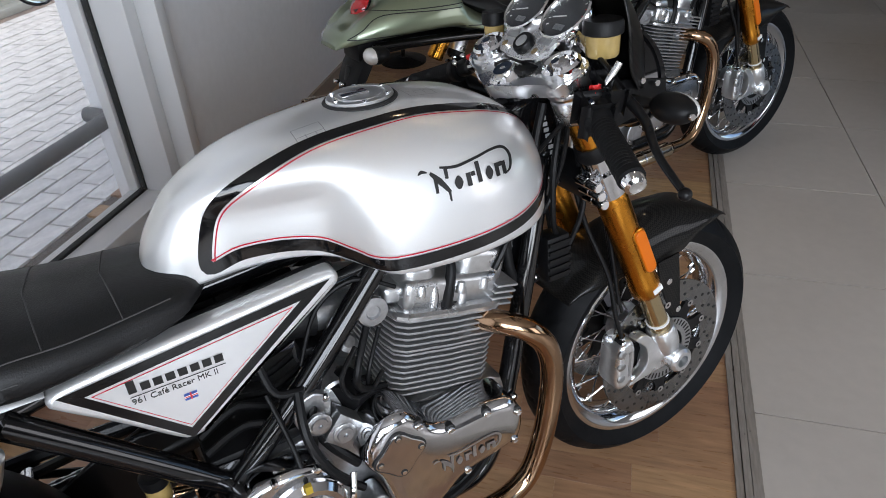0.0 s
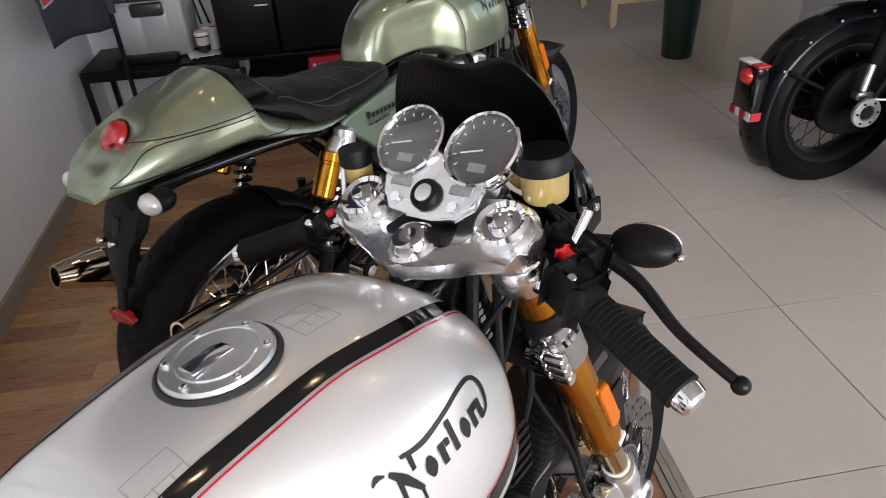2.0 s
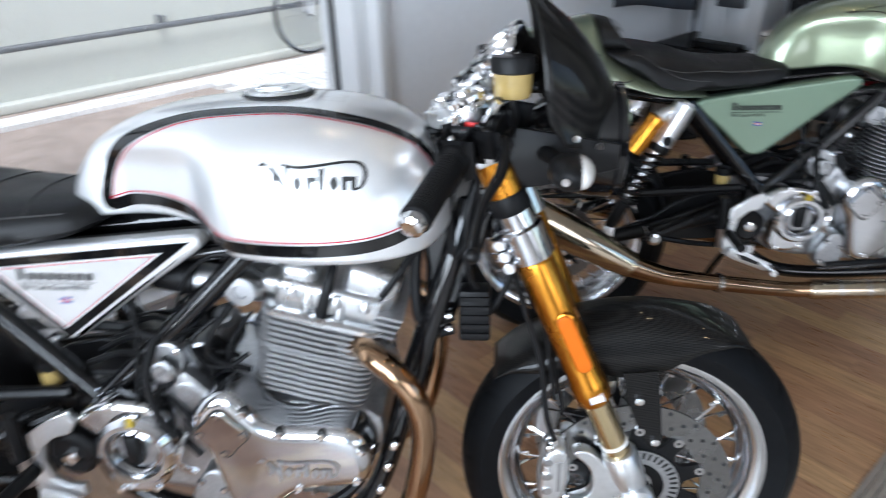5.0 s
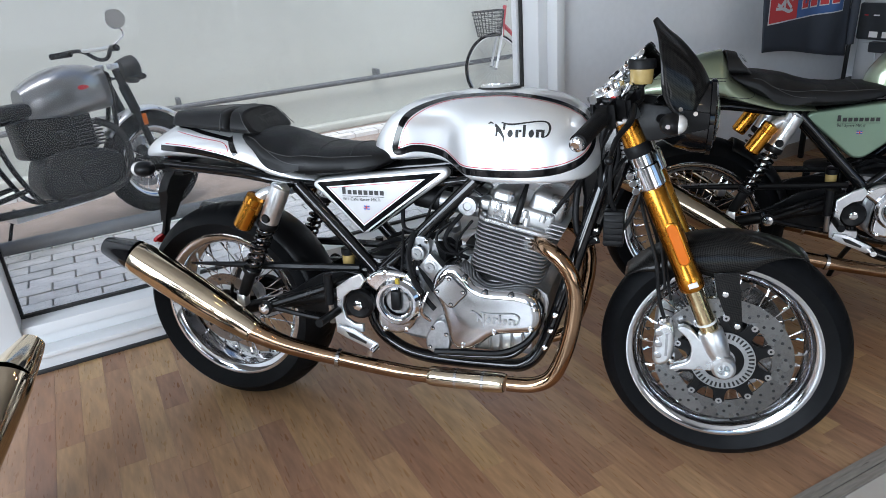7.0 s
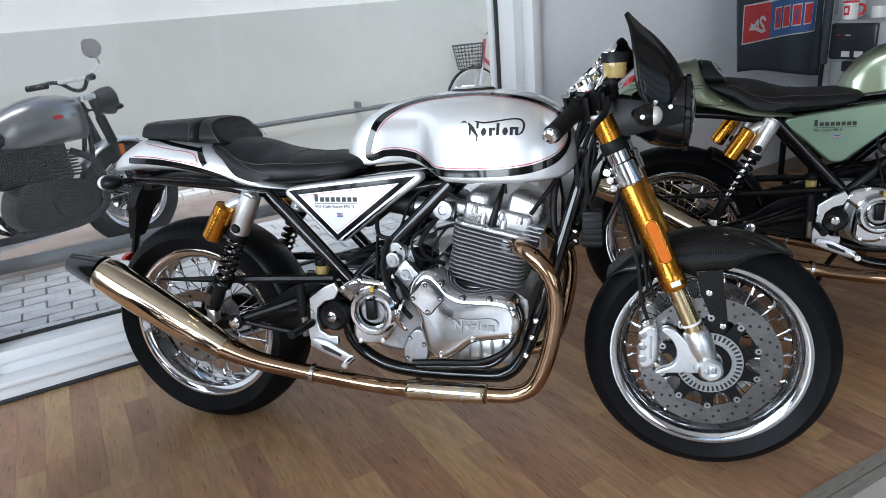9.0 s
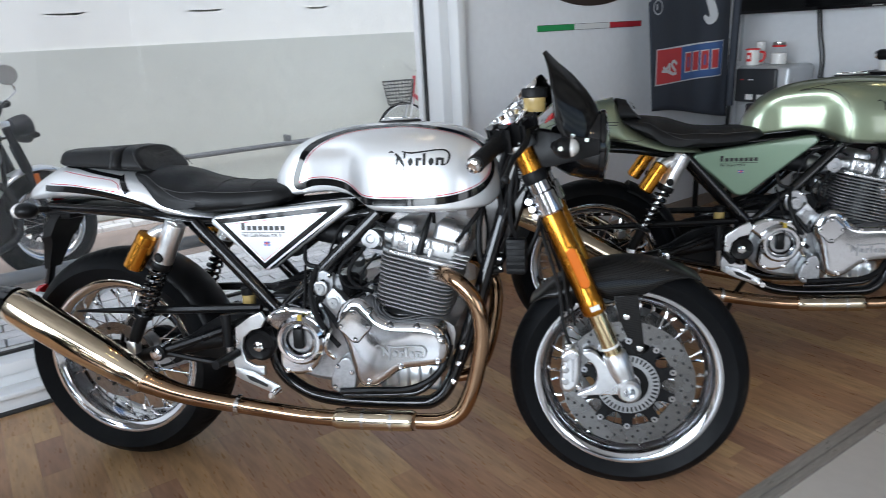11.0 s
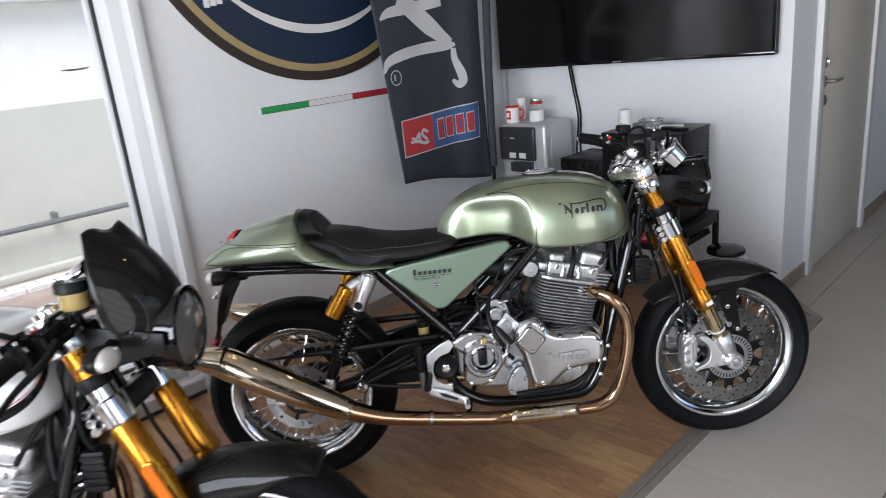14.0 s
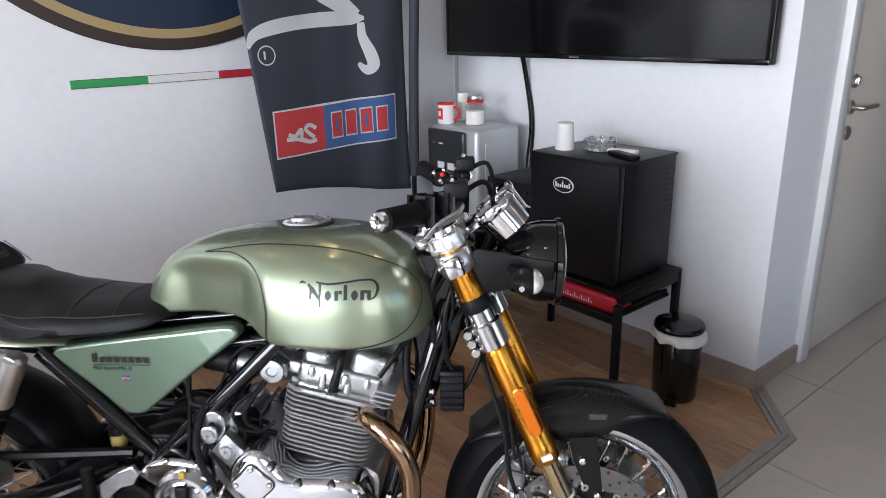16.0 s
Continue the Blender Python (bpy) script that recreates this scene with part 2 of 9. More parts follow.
def pane_material(name, gloss, veil_share=0.0):
    m = bpy.data.materials.new(name)
    m.use_nodes = True
    t = m.node_tree
    t.nodes.remove(t.nodes["Principled BSDF"])
    clear = t.nodes.new("ShaderNodeBsdfTransparent")
    shine = t.nodes.new("ShaderNodeBsdfGlossy")
    shine.inputs["Roughness"].default_value = 0.0
    face = t.nodes.new("ShaderNodeLayerWeight")
    power = t.nodes.new("ShaderNodeMath")
    power.operation, power.inputs[1].default_value = "POWER", 4.0
    fres = t.nodes.new("ShaderNodeMath")
    fres.operation, fres.inputs[1].default_value, fres.inputs[2].default_value = "MULTIPLY_ADD", 0.45, gloss
    t.links.new(face.outputs["Facing"], power.inputs[0])
    t.links.new(power.outputs[0], fres.inputs[0])
    mix = t.nodes.new("ShaderNodeMixShader")
    t.links.new(fres.outputs[0], mix.inputs[0])
    t.links.new(clear.outputs[0], mix.inputs[1])
    t.links.new(shine.outputs[0], mix.inputs[2])
    last = mix.outputs[0]
    # translucent veil mixed in to imitate the reflections that wash out the view
    if veil_share:
        haze = t.nodes.new("ShaderNodeBsdfTranslucent")
        haze.inputs["Color"].default_value = (0.85, 0.88, 0.88, 1)
        noise = t.nodes.new("ShaderNodeTexNoise")
        noise.inputs["Scale"].default_value, noise.inputs["Detail"].default_value = 2.5, 5.0
        span = t.nodes.new("ShaderNodeMapRange")
        span.inputs["To Min"].default_value, span.inputs["To Max"].default_value = veil_share * 0.6, veil_share * 1.4
        t.links.new(t.nodes.new("ShaderNodeTexCoord").outputs["Object"], noise.inputs["Vector"])
        t.links.new(noise.outputs["Fac"], span.inputs["Value"])
        veil = t.nodes.new("ShaderNodeMixShader")
        t.links.new(span.outputs[0], veil.inputs[0])
        t.links.new(last, veil.inputs[1])
        t.links.new(haze.outputs[0], veil.inputs[2])
        last = veil.outputs[0]
    t.links.new(last, t.nodes["Material Output"].inputs["Surface"])
    return m


PANE = pane_material("window_pane", 0.008, 0.032)
DIAL_GLASS = pane_material("dial_glass", 0.06)
LAMP_GLOW = material("spot_lamp_glow", (1, 0.8, 0.5), 0.4, emit=(1.0, 0.72, 0.40), strength=45.0)


# ---- mesh helpers ----
def V(*a):
    return Vector(a)


def finish(name, bm, mat, parent=None, label="", sharp=38):
    me = bpy.data.meshes.new(name)
    bmesh.ops.recalc_face_normals(bm, faces=bm.faces)
    bm.to_mesh(me)
    bm.free()
    me.shade_smooth()
    me.set_sharp_from_angle(angle=radians(sharp))
    for f in me.polygons:
        if len(f.vertices) > 7:
            f.use_smooth = False
    me.materials.append(mat)
    ob = new(name, me)
    if parent is not None:
        ob.parent = parent
    if label:
        ob["label"] = label
    return ob


def part(name, bm, mat, parent, label=""):
    return finish(name, bm, mat, parent, label)


def twin(ob, m=None):
    """Another piece on the same mesh."""
    o = bpy.data.objects.new(ob.name, ob.data)
    scene.collection.objects.link(o)
    o.parent = ob.parent
    if "label" in ob:
        o["label"] = ob["label"]
    if m is not None:
        o.matrix_basis = m
    return o


def thing(name, m, label, category, group="", kind=""):
    ob = new(name)
    ob.empty_display_size = 0.1
    ob.matrix_basis = m
    return tagged(ob, label, category, group, kind)


def spline(pts, sub=6):
    pts = [Vector(p) for p in pts]
    if len(pts) < 3:
        return pts
    out = []
    for i in range(len(pts) - 1):
        p0, p1, p2, p3 = pts[max(i - 1, 0)], pts[i], pts[i + 1], pts[min(i + 2, len(pts) - 1)]
        for k in range(sub):
            s = k / sub
            out.append(0.5 * ((2 * p1) + (p2 - p0) * s + (2 * p0 - 5 * p1 + 4 * p2 - p3) * s * s + (3 * p1 - p0 - 3 * p2 + p3) * s ** 3))
    out.append(pts[-1])
    return out


def table(x, rows):
    """Smooth value at x from rows of (x, value)."""
    xs, ys = [r[0] for r in rows], [r[1] for r in rows]
    if x <= xs[0]:
        return ys[0]
    if x >= xs[-1]:
        return ys[-1]
    i = max(k for k in range(len(xs)) if xs[k] <= x)
    s = (x - xs[i]) / (xs[i + 1] - xs[i])
    m0 = (ys[i + 1] - ys[max(i - 1, 0)]) / (xs[i + 1] - xs[max(i - 1, 0)])
    j = min(i + 2, len(xs) - 1)
    m1 = (ys[j] - ys[i]) / (xs[j] - xs[i])
    h = xs[i + 1] - xs[i]
    return ((2 * s ** 3 - 3 * s * s + 1) * ys[i] + (s ** 3 - 2 * s * s + s) * h * m0 + (3 * s * s - 2 * s ** 3) * ys[i + 1] + (s ** 3 - s * s) * h * m1)


def smooth(a, b, x):
    s = min(1, max(0, (x - a) / (b - a)))
    return s * s * (3 - 2 * s)


def loft(bm, rings, close=True, cap=True):
    vs = [[bm.verts.new(p) for p in r] for r in rings]
    n = len(rings[0])
    for a, b in zip(vs[:-1], vs[1:]):
        for i in range(n if close else n - 1):
            j = (i + 1) % n
            bm.faces.new((a[i], a[j], b[j], b[i]))
    if cap and close:
        bm.faces.new(vs[0][::-1])
        bm.faces.new(vs[-1])
    return bm


def tube(bm, pts, r, n=10, sub=6, cap=True):
    path = spline(pts, sub) if sub > 1 else [Vector(p) for p in pts]
    m = len(path)
    rings, up = [], None
    for i, p in enumerate(path):
        d = (path[min(i + 1, m - 1)] - path[max(i - 1, 0)]).normalized()
        if up is None:
            up = d.orthogonal().normalized()
        up = (up - d * up.dot(d)).normalized()
        side = d.cross(up)
        if isinstance(r, (list, tuple)):
            f = i / max(1, m - 1) * (len(r) - 1)
            k = min(int(f), len(r) - 2)
            rad = r[k] + (r[k + 1] - r[k]) * (f - k)
        else:
            rad = r
        rings.append([p + rad * (math.cos(2 * math.pi * q / n) * up + math.sin(2 * math.pi * q / n) * side) for q in range(n)])
    return loft(bm, rings, True, cap)


def rod(bm, a, b, r, n=12, r2=None):
    return tube(bm, [a, b], [r, r if r2 is None else r2], n, 1)


def lathe(bm, profile, a, b, n=32, closed=False):
    """profile: (radius, share of the way from a to b, in metres along)."""
    a, b = Vector(a), Vector(b)
    d = (b - a).normalized()
    u = d.orthogonal().normalized()
    w = d.cross(u)
    rings = []
    for r, h in profile:
        rings.append([a + d * h + max(r, 1e-5) * (math.cos(2 * math.pi * q / n) * u + math.sin(2 * math.pi * q / n) * w) for q in range(n)])
    if closed:
        rings.append(rings[0])
        vs = [[bm.verts.new(p) for p in r] for r in rings[:-1]]
        vs.append(vs[0])
        for p, q in zip(vs[:-1], vs[1:]):
            for i in range(n):
                j = (i + 1) % n
                bm.faces.new((p[i], p[j], q[j], q[i]))
        return bm
    return loft(bm, rings)


def box(bm, x0, x1, y0, y1, z0, z1, bevel=0.0, seg=2, m=None):
    r = bmesh.ops.create_cube(bm, size=1.0)
    vs = r["verts"]
    for v in vs:
        v.co = V(x0 + (v.co.x + 0.5) * (x1 - x0), y0 + (v.co.y + 0.5) * (y1 - y0), z0 + (v.co.z + 0.5) * (z1 - z0))
    if m is not None:
        for v in vs:
            v.co = m @ v.co
    if bevel:
        es = list({e for v in vs for e in v.link_edges})
        bmesh.ops.bevel(bm, geom=es, offset=bevel, segments=seg, profile=0.5, affect="EDGES")
    return bm


def slab(bm, outline, y0, y1, bevel=0.0, seg=2, m=None):
    """Outline in x, z pushed from y0 to y1."""
    a = [bm.verts.new((x, y0, z)) for x, z in outline]
    b = [bm.verts.new((x, y1, z)) for x, z in outline]
    n = len(a)
    fs = [bm.faces.new(a), bm.faces.new(b[::-1])]
    for i in range(n):
        j = (i + 1) % n
        fs.append(bm.faces.new((a[j], a[i], b[i], b[j])))
    bmesh.ops.recalc_face_normals(bm, faces=fs)
    if m is not None:
        for v in a + b:
            v.co = m @ v.co
    if bevel:
        es = list({e for f in fs[:2] for e in f.edges})
        bmesh.ops.bevel(bm, geom=es, offset=bevel, segments=seg, profile=0.5, affect="EDGES", clamp_overlap=True)
    return bm


def round_outline(pts, sub=4):
    """A closed smooth outline through the points."""
    n = len(pts)
    out = []
    for i in range(n):
        p0, p1, p2, p3 = (Vector((*pts[(i + k) % n], 0)) for k in (-1, 0, 1, 2))
        for k in range(sub):
            s = k / sub
            q = 0.5 * ((2 * p1) + (p2 - p0) * s + (2 * p0 - 5 * p1 + 4 * p2 - p3) * s * s + (3 * p1 - p0 - 3 * p2 + p3) * s ** 3)
            out.append((q.x, q.y))
    return out


def ball(bm, c, sx, sy, sz, u=20, v=12):
    r = bmesh.ops.create_uvsphere(bm, u_segments=u, v_segments=v, radius=1.0)
    for q in r["verts"]:
        q.co = V(c[0] + q.co.x * sx, c[1] + q.co.y * sy, c[2] + q.co.z * sz)
    return bm


def ribbon(bm, path, width, lay, closed=False, steps=1):
    """A flat band along a path of 2D points, laid on a surface by lay(x, z); the width is true along the surface."""
    n = len(path)
    rows = []
    for i in range(n):
        if closed:
            a, b = path[(i - 1) % n], path[(i + 1) % n]
        else:
            a, b = path[max(i - 1, 0)], path[min(i + 1, n - 1)]
        dx, dz = b[0] - a[0], b[1] - a[1]
        k = math.hypot(dx, dz) or 1
        nx, nz = -dz / k, dx / k
        w = width[i] if isinstance(width, (list, tuple)) else width
        mid = lay(*path[i])
        row = []
        for q in range(steps + 1):
            want = w * (q / steps - 0.5)
            o = want
            for _ in range(3):
                far = (lay(path[i][0] + nx * o, path[i][1] + nz * o) - mid).length
                if far > 1e-7 and abs(want) > 1e-7:
                    o = max(-3 * w, min(3 * w, o * abs(want) / far))
            row.append(bm.verts.new(lay(path[i][0] + nx * o, path[i][1] + nz * o)))
        rows.append(row)
    if closed:
        rows.append(rows[0])
    for a, b in zip(rows[:-1], rows[1:]):
        for q in range(steps):
            try:
                bm.faces.new((a[q], a[q + 1], b[q + 1], b[q]))
            except ValueError:
                pass
    return bm


def patch(bm, outline, lay):
    """A filled flat outline of 2D points laid on a surface."""
    cx = sum(p[0] for p in outline) / len(outline)
    cz = sum(p[1] for p in outline) / len(outline)
    rings = [[bm.verts.new(lay(cx + (p[0] - cx) * s, cz + (p[1] - cz) * s)) for p in outline] for s in (1.0, 0.7, 0.4)]
    n = len(outline)
    for a, b in zip(rings[:-1], rings[1:]):
        for i in range(n):
            j = (i + 1) % n
            bm.faces.new((a[i], a[j], b[j], b[i]))
    c = bm.verts.new(lay(cx, cz))
    for i in range(n):
        bm.faces.new((rings[-1][i], rings[-1][(i + 1) % n], c))
    return bm


def letters(name, text, size, m, mat, parent, extrude=0.0004, label=""):
    cu = bpy.data.curves.new(name, "FONT")
    cu.body, cu.size, cu.extrude = text, size, extrude
    ob = new(name + "_source", cu)
    dg = bpy.context.evaluated_depsgraph_get()
    me = bpy.data.meshes.new_from_object(ob.evaluated_get(dg))
    bpy.data.objects.remove(ob)
    bpy.data.curves.remove(cu)
    me.transform(m)
    me.materials.clear()
    me.materials.append(mat)
    o = new(name, me)
    o.parent = parent
    if label:
        o["label"] = label
    return o


# ---- the room ----
WX = -2.45          # window wall, inner face
WALL_A, WALL_B = (-2.39, -0.06), (-2.47, 2.20)   # emblem wall, two ends
TVY = 2.20
NX = -0.765         # corner where the TV wall ends
HALL = 3.0          # ceiling height


def wall_x(y):
    s = (y - WALL_A[1]) / (WALL_B[1] - WALL_A[1])
    return WALL_A[0] + s * (WALL_B[0] - WALL_A[0])


def struct(name, bm, mat, label, category="wall", parent=None):
    ob = finish(name, bm, mat, parent)
    return tagged(ob, label, category, kind="structure")


def prism(bm, outline, z0, z1):
    a = [bm.verts.new((x, y, z0)) for x, y in outline]
    b = [bm.verts.new((x, y, z1)) for x, y in outline]
    n = len(a)
    bm.faces.new(a[::-1])
    bm.faces.new(b)
    for i in range(n):
        bm.faces.new((a[i], a[(i + 1) % n], b[(i + 1) % n], b[i]))
    return bm


bm = prism(bmesh.new(), [WALL_A, WALL_B, (-2.75, 2.40), (-2.75, -0.06)], -0.1, HALL)
struct("wall_west", bm, WALL, "pale grey painted plaster wall with a round emblem")
bm = prism(bmesh.new(), [WALL_B, (NX, TVY), (NX, TVY + 0.2), (-2.75, 2.40)], -0.1, HALL)
struct("wall_north", bm, WALL, "pale grey painted plaster wall behind the television")
# return wall with a doorway
bm = box(bmesh.new(), NX - 0.2, NX, TVY + 0.2, 2.58, -0.1, HALL)
box(bm, NX - 0.2, NX, 3.56, 7.0, -0.1, HALL)
box(bm, NX - 0.2, NX, 2.58, 3.56, 2.12, HALL)
struct("wall_return", bm, WALL, "pale grey painted plaster wall with a doorway")
bm = box(bmesh.new(), NX - 0.2, 4.6, 7.0, 7.2, -0.1, HALL)
struct("wall_far", bm, UNSEEN_WALL, "unseen plain dark grey plaster wall at the far end")
# wall beside and above the side window
bm = box(bmesh.new(), -2.75, WX, -4.7, -2.52, -0.1, HALL)
box(bm, -2.75, WX, -2.52, -0.06, 2.72, HALL)
struct("wall_window", bm, WALL, "pale grey plaster wall round the side window")
# unseen walls behind the camera, with wide openings; dark so they reflect little light
bm = box(bmesh.new(), -2.75, -1.4, -4.7, -4.5, -0.1, HALL)
box(bm, 3.8, 4.7, -4.7, -4.5, -0.1, HALL)
box(bm, -1.4, 3.8, -4.7, -4.5, -0.1, 0.35)
box(bm, -1.4, 3.8, -4.7, -4.5, 2.65, HALL)
struct("wall_south", bm, UNSEEN_WALL, "unseen dark grey plaster wall with a wide opening")
bm = box(bmesh.new(), 4.5, 4.7, -4.5, 0.1, -0.1, HALL)
box(bm, 4.5, 4.7, 3.7, 7.2, -0.1, HALL)
box(bm, 4.5, 4.7, 0.1, 3.7, -0.1, 0.35)
box(bm, 4.5, 4.7, 0.1, 3.7, 2.65, HALL)
struct("wall_east", bm, UNSEEN_WALL, "unseen dark grey plaster wall with a wide opening")
# unseen ceiling, closes the room with little bounce light
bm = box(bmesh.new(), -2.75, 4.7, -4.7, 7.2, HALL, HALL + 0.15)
struct("ceiling", bm, CEILING, "unseen plain dark grey painted ceiling", "ceiling")

# ceiling spot lamps
spots = [(-1.45, -0.9), (-0.85, 0.1), (-1.55, 0.75), (-0.6, 1.3), (0.2, -0.4), (-0.2, -2.2)]


def ceiling_spot(x, y):
    t = thing("ceiling_spot", pose(x, y, HALL), "small round white recessed ceiling spot lamp", "ceiling lamp", "ceiling spots")
    part("trim_ring", lathe(bmesh.new(), [(0.055, -0.012), (0.055, 0.001), (0.038, 0.001), (0.038, -0.010)], (0, 0, 0), (0, 0, 1), 24, True), FRAME_WHITE, t)
    part("bulb", lathe(bmesh.new(), [(0.036, -0.006), (0.036, -0.002)], (0, 0, 0), (0, 0, 1), 20), LAMP_GLOW, t)
    return t


first_spot = ceiling_spot(*spots[0])
for sx, sy in spots[1:]:
    copy_thing(first_spot, pose(sx, sy, HALL))

# baseboards
bm = prism(bmesh.new(), [(WALL_A[0] + 0.014, -0.055), (WALL_B[0] + 0.014, TVY - 0.002), WALL_B, WALL_A], 0.0, 0.075)
struct("baseboard", bm, BASEBOARD, "brown wood-look baseboard along the wall", "baseboard")
bm = box(bmesh.new(), -2.48, NX + 0.014, TVY - 0.014, TVY, 0.0, 0.075)
struct("baseboard_north", bm, BASEBOARD, "brown wood-look baseboard along the wall", "baseboard")
bm = box(bmesh.new(), NX, NX + 0.014, TVY, 2.53, 0.0, 0.075)
box(bm, NX, NX + 0.014, 3.61, 7.0, 0.0, 0.075)
struct("baseboard_return", bm, BASEBOARD, "brown wood-look baseboard along the wall", "baseboard")

# side window: frame, gasket, panes
win = thing("window_1", pose(0, 0, 0), "large fixed shop window in a white aluminium frame", "window", kind="structure")
Y0, Y1 = -2.50, -0.06
PX = WX - 0.115      # the pane's plane
JAMB = Y1 - 0.080
frame_bars = [(PX - 0.05, WX + 0.014, JAMB, Y1 + 0.0, 0.0, 2.72), (PX - 0.05, WX + 0.014, Y0 - 0.02, Y0 + 0.13, 0.0, 2.72),
              (PX - 0.05, WX - 0.02, Y0 + 0.13, JAMB, 0.075, 0.160), (PX - 0.05, WX + 0.014, Y0 + 0.13, JAMB, 2.60, 2.72)]
for b in frame_bars:
    part("window_frame", box(bmesh.new(), *b, 0.004), FRAME_WHITE, win)
part("frame_cover", box(bmesh.new(), WX + 0.014, WX + 0.088, Y1 - 0.032, Y1 + 0.012, 0.0, 2.72, 0.003), FRAME_WHITE, win)
part("window_sill", box(bmesh.new(), WX - 0.020, WX + 0.062, Y0, Y1 - 0.032, 0.062, 0.080, 0.004), FRAME_WHITE, win)
part("sill_base", box(bmesh.new(), PX - 0.05, WX + 0.040, Y0, Y1 - 0.032, 0.0, 0.062, 0.002), FRAME_WHITE, win)
# black strip added for the dark recess along the floor
part("floor_seal", box(bmesh.new(), WX + 0.040, WX + 0.052, Y0, Y1 - 0.032, 0.0, 0.014, 0.002), GASKET, win)
part("glazing_bead", box(bmesh.new(), WX - 0.020, WX - 0.008, Y0 + 0.13, JAMB, 0.120, 0.163, 0.004), FRAME_WHITE, win)
part("outer_lip", box(bmesh.new(), PX - 0.05, PX - 0.012, JAMB - 0.020, JAMB, 0.160, 2.60, 0.003), FRAME_WHITE, win)
for b in [(PX - 0.008, PX + 0.012, JAMB - 0.009, JAMB + 0.001, 0.158, 2.60), (PX - 0.008, PX + 0.012, Y0 + 0.128, JAMB - 0.009, 0.158, 0.170),
          (PX - 0.008, PX + 0.012, Y0 + 0.128, Y0 + 0.140, 0.170, 2.60)]:
    part("gasket", box(bmesh.new(), *b), GASKET, win)
pane = part("pane", box(bmesh.new(), PX - 0.004, PX + 0.004, Y0 + 0.13, JAMB, 0.160, 2.60), PANE, win)
pane.visible_shadow = False

# door in the return wall
door = thing("door_1", pose(NX, 0, 0), "closed off-white door with a stainless lever handle", "door", kind="structure")
part("leaf", box(bmesh.new(), -0.03, 0.012, 2.605, 3.535, 0.008, 2.095, 0.003), DOOR_PAINT, door)
for b in [(-0.06, 0.03, 2.53, 2.60, 0, 2.17), (-0.06, 0.03, 3.54, 3.61, 0, 2.17), (-0.06, 0.03, 2.60, 3.54, 2.10, 2.17)]:
    part("door_frame", box(bmesh.new(), *b, 0.004), FRAME_WHITE, door)
for z in (1.10, 1.005, 0.91):
    part("rosette", lathe(bmesh.new(), [(0.026, 0), (0.026, 0.007), (0.022, 0.010), (0.008, 0.010)], (0.012, 2.665, z), (1, 2.665, z), 20), STAINLESS, door)
part("door_handle", tube(bmesh.new(), [(0.02, 2.665, 1.005), (0.055, 2.665, 1.005), (0.06, 2.69, 1.005), (0.058, 2.80, 1.003)], 0.009, 10, 4), STAINLESS, door)
part("lock_cylinder", box(bmesh.new(), 0.02, 0.032, 2.657, 2.673, 1.085, 1.115, 0.003), CHROME, door)

# floors
bm = prism(bmesh.new(), [(-2.9, -4.7), (4.7, -4.7), (4.7, 7.2), (-2.9, 7.2)], -0.1, -0.011)
struct("floor", bm, GROUT, "screed under the tiles and boards", "floor")


def border_x(y):
    return -0.626 + (y + 0.75) * 0.0225


B1, B2 = (border_x(-4.5), -4.5), (border_x(1.967), 1.967)
strip = thing("floor_edge_strip", pose(0, 0, 0), "ribbed grey-brown edge strip between boards and tiles", "floor trim", kind="structure")


def strip_runs(pts):
    """Three ribs along a bent line, mitred where it turns."""
    pts = [Vector((*p, 0)) for p in pts]
    dirs = [(q - p).normalized() for p, q in zip(pts[:-1], pts[1:])]
    sides = [Vector((d.y, -d.x, 0)) for d in dirs]

    def edge(i, o):
        if i == 0:
            return pts[0] + sides[0] * o
        if i == len(pts) - 1:
            return pts[-1] + sides[-1] * o
        m_ = (sides[i - 1] + sides[i]).normalized()
        return pts[i] + m_ * (o / m_.dot(sides[i]))

    for i in range(len(dirs)):
        for o0, o1, h in ((0, 0.016, 0.006), (0.018, 0.034, 0.009), (0.036, 0.058, 0.007)):
            q = [edge(i, o0), edge(i + 1, o0), edge(i + 1, o1), edge(i, o1)]
            part("rib", prism(bmesh.new(), [(p.x, p.y) for p in q], -0.011, h), STRIP, strip)


BEND = (NX - 0.012, TVY - 0.006)
strip_runs([B1, B2, BEND])


def beyond(p):
    """How far a point lies past the inner line of the edge strip: first run, second run."""
    out = []
    for a, b in ((B1, B2), (B2, BEND)):
        k = math.hypot(b[0] - a[0], b[1] - a[1])
        out.append(((p[0] - a[0]) * (b[1] - a[1]) - (p[1] - a[1]) * (b[0] - a[0])) / k)
    return out


# outside the side window
bm = prism(bmesh.new(), [(-400, -400), (-2.9, -400), (-2.9, 400), (-400, 400)], -0.25, -0.03)
prism(bm, [(-2.9, 7.2), (400, 7.2), (400, 400), (-2.9, 400)], -0.25, -0.03)
prism(bm, [(4.7, -400), (400, -400), (400, 7.2), (4.7, 7.2)], -0.25, -0.03)
prism(bm, [(-2.9, -400), (4.7, -400), (4.7, -4.7), (-2.9, -4.7)], -0.25, -0.03)
struct("ground", bm, GROUND, "dusty brown ground outside the shop", "ground")
OX = -5.45
house = thing("house_across", pose(0, 0, 0), "rendered house wall, grey below and cream white above", "house", kind="")
part("wall_base", box(bmesh.new(), OX - 0.3, OX, -14, 12, -0.03, 1.205), STUCCO_GREY, house, "grey painted lower wall")
part("wall_upper", box(bmesh.new(), OX - 0.3, OX - 0.012, -14, 12, 1.205, 6.0), STUCCO_WHITE, house, "cream white upper wall")
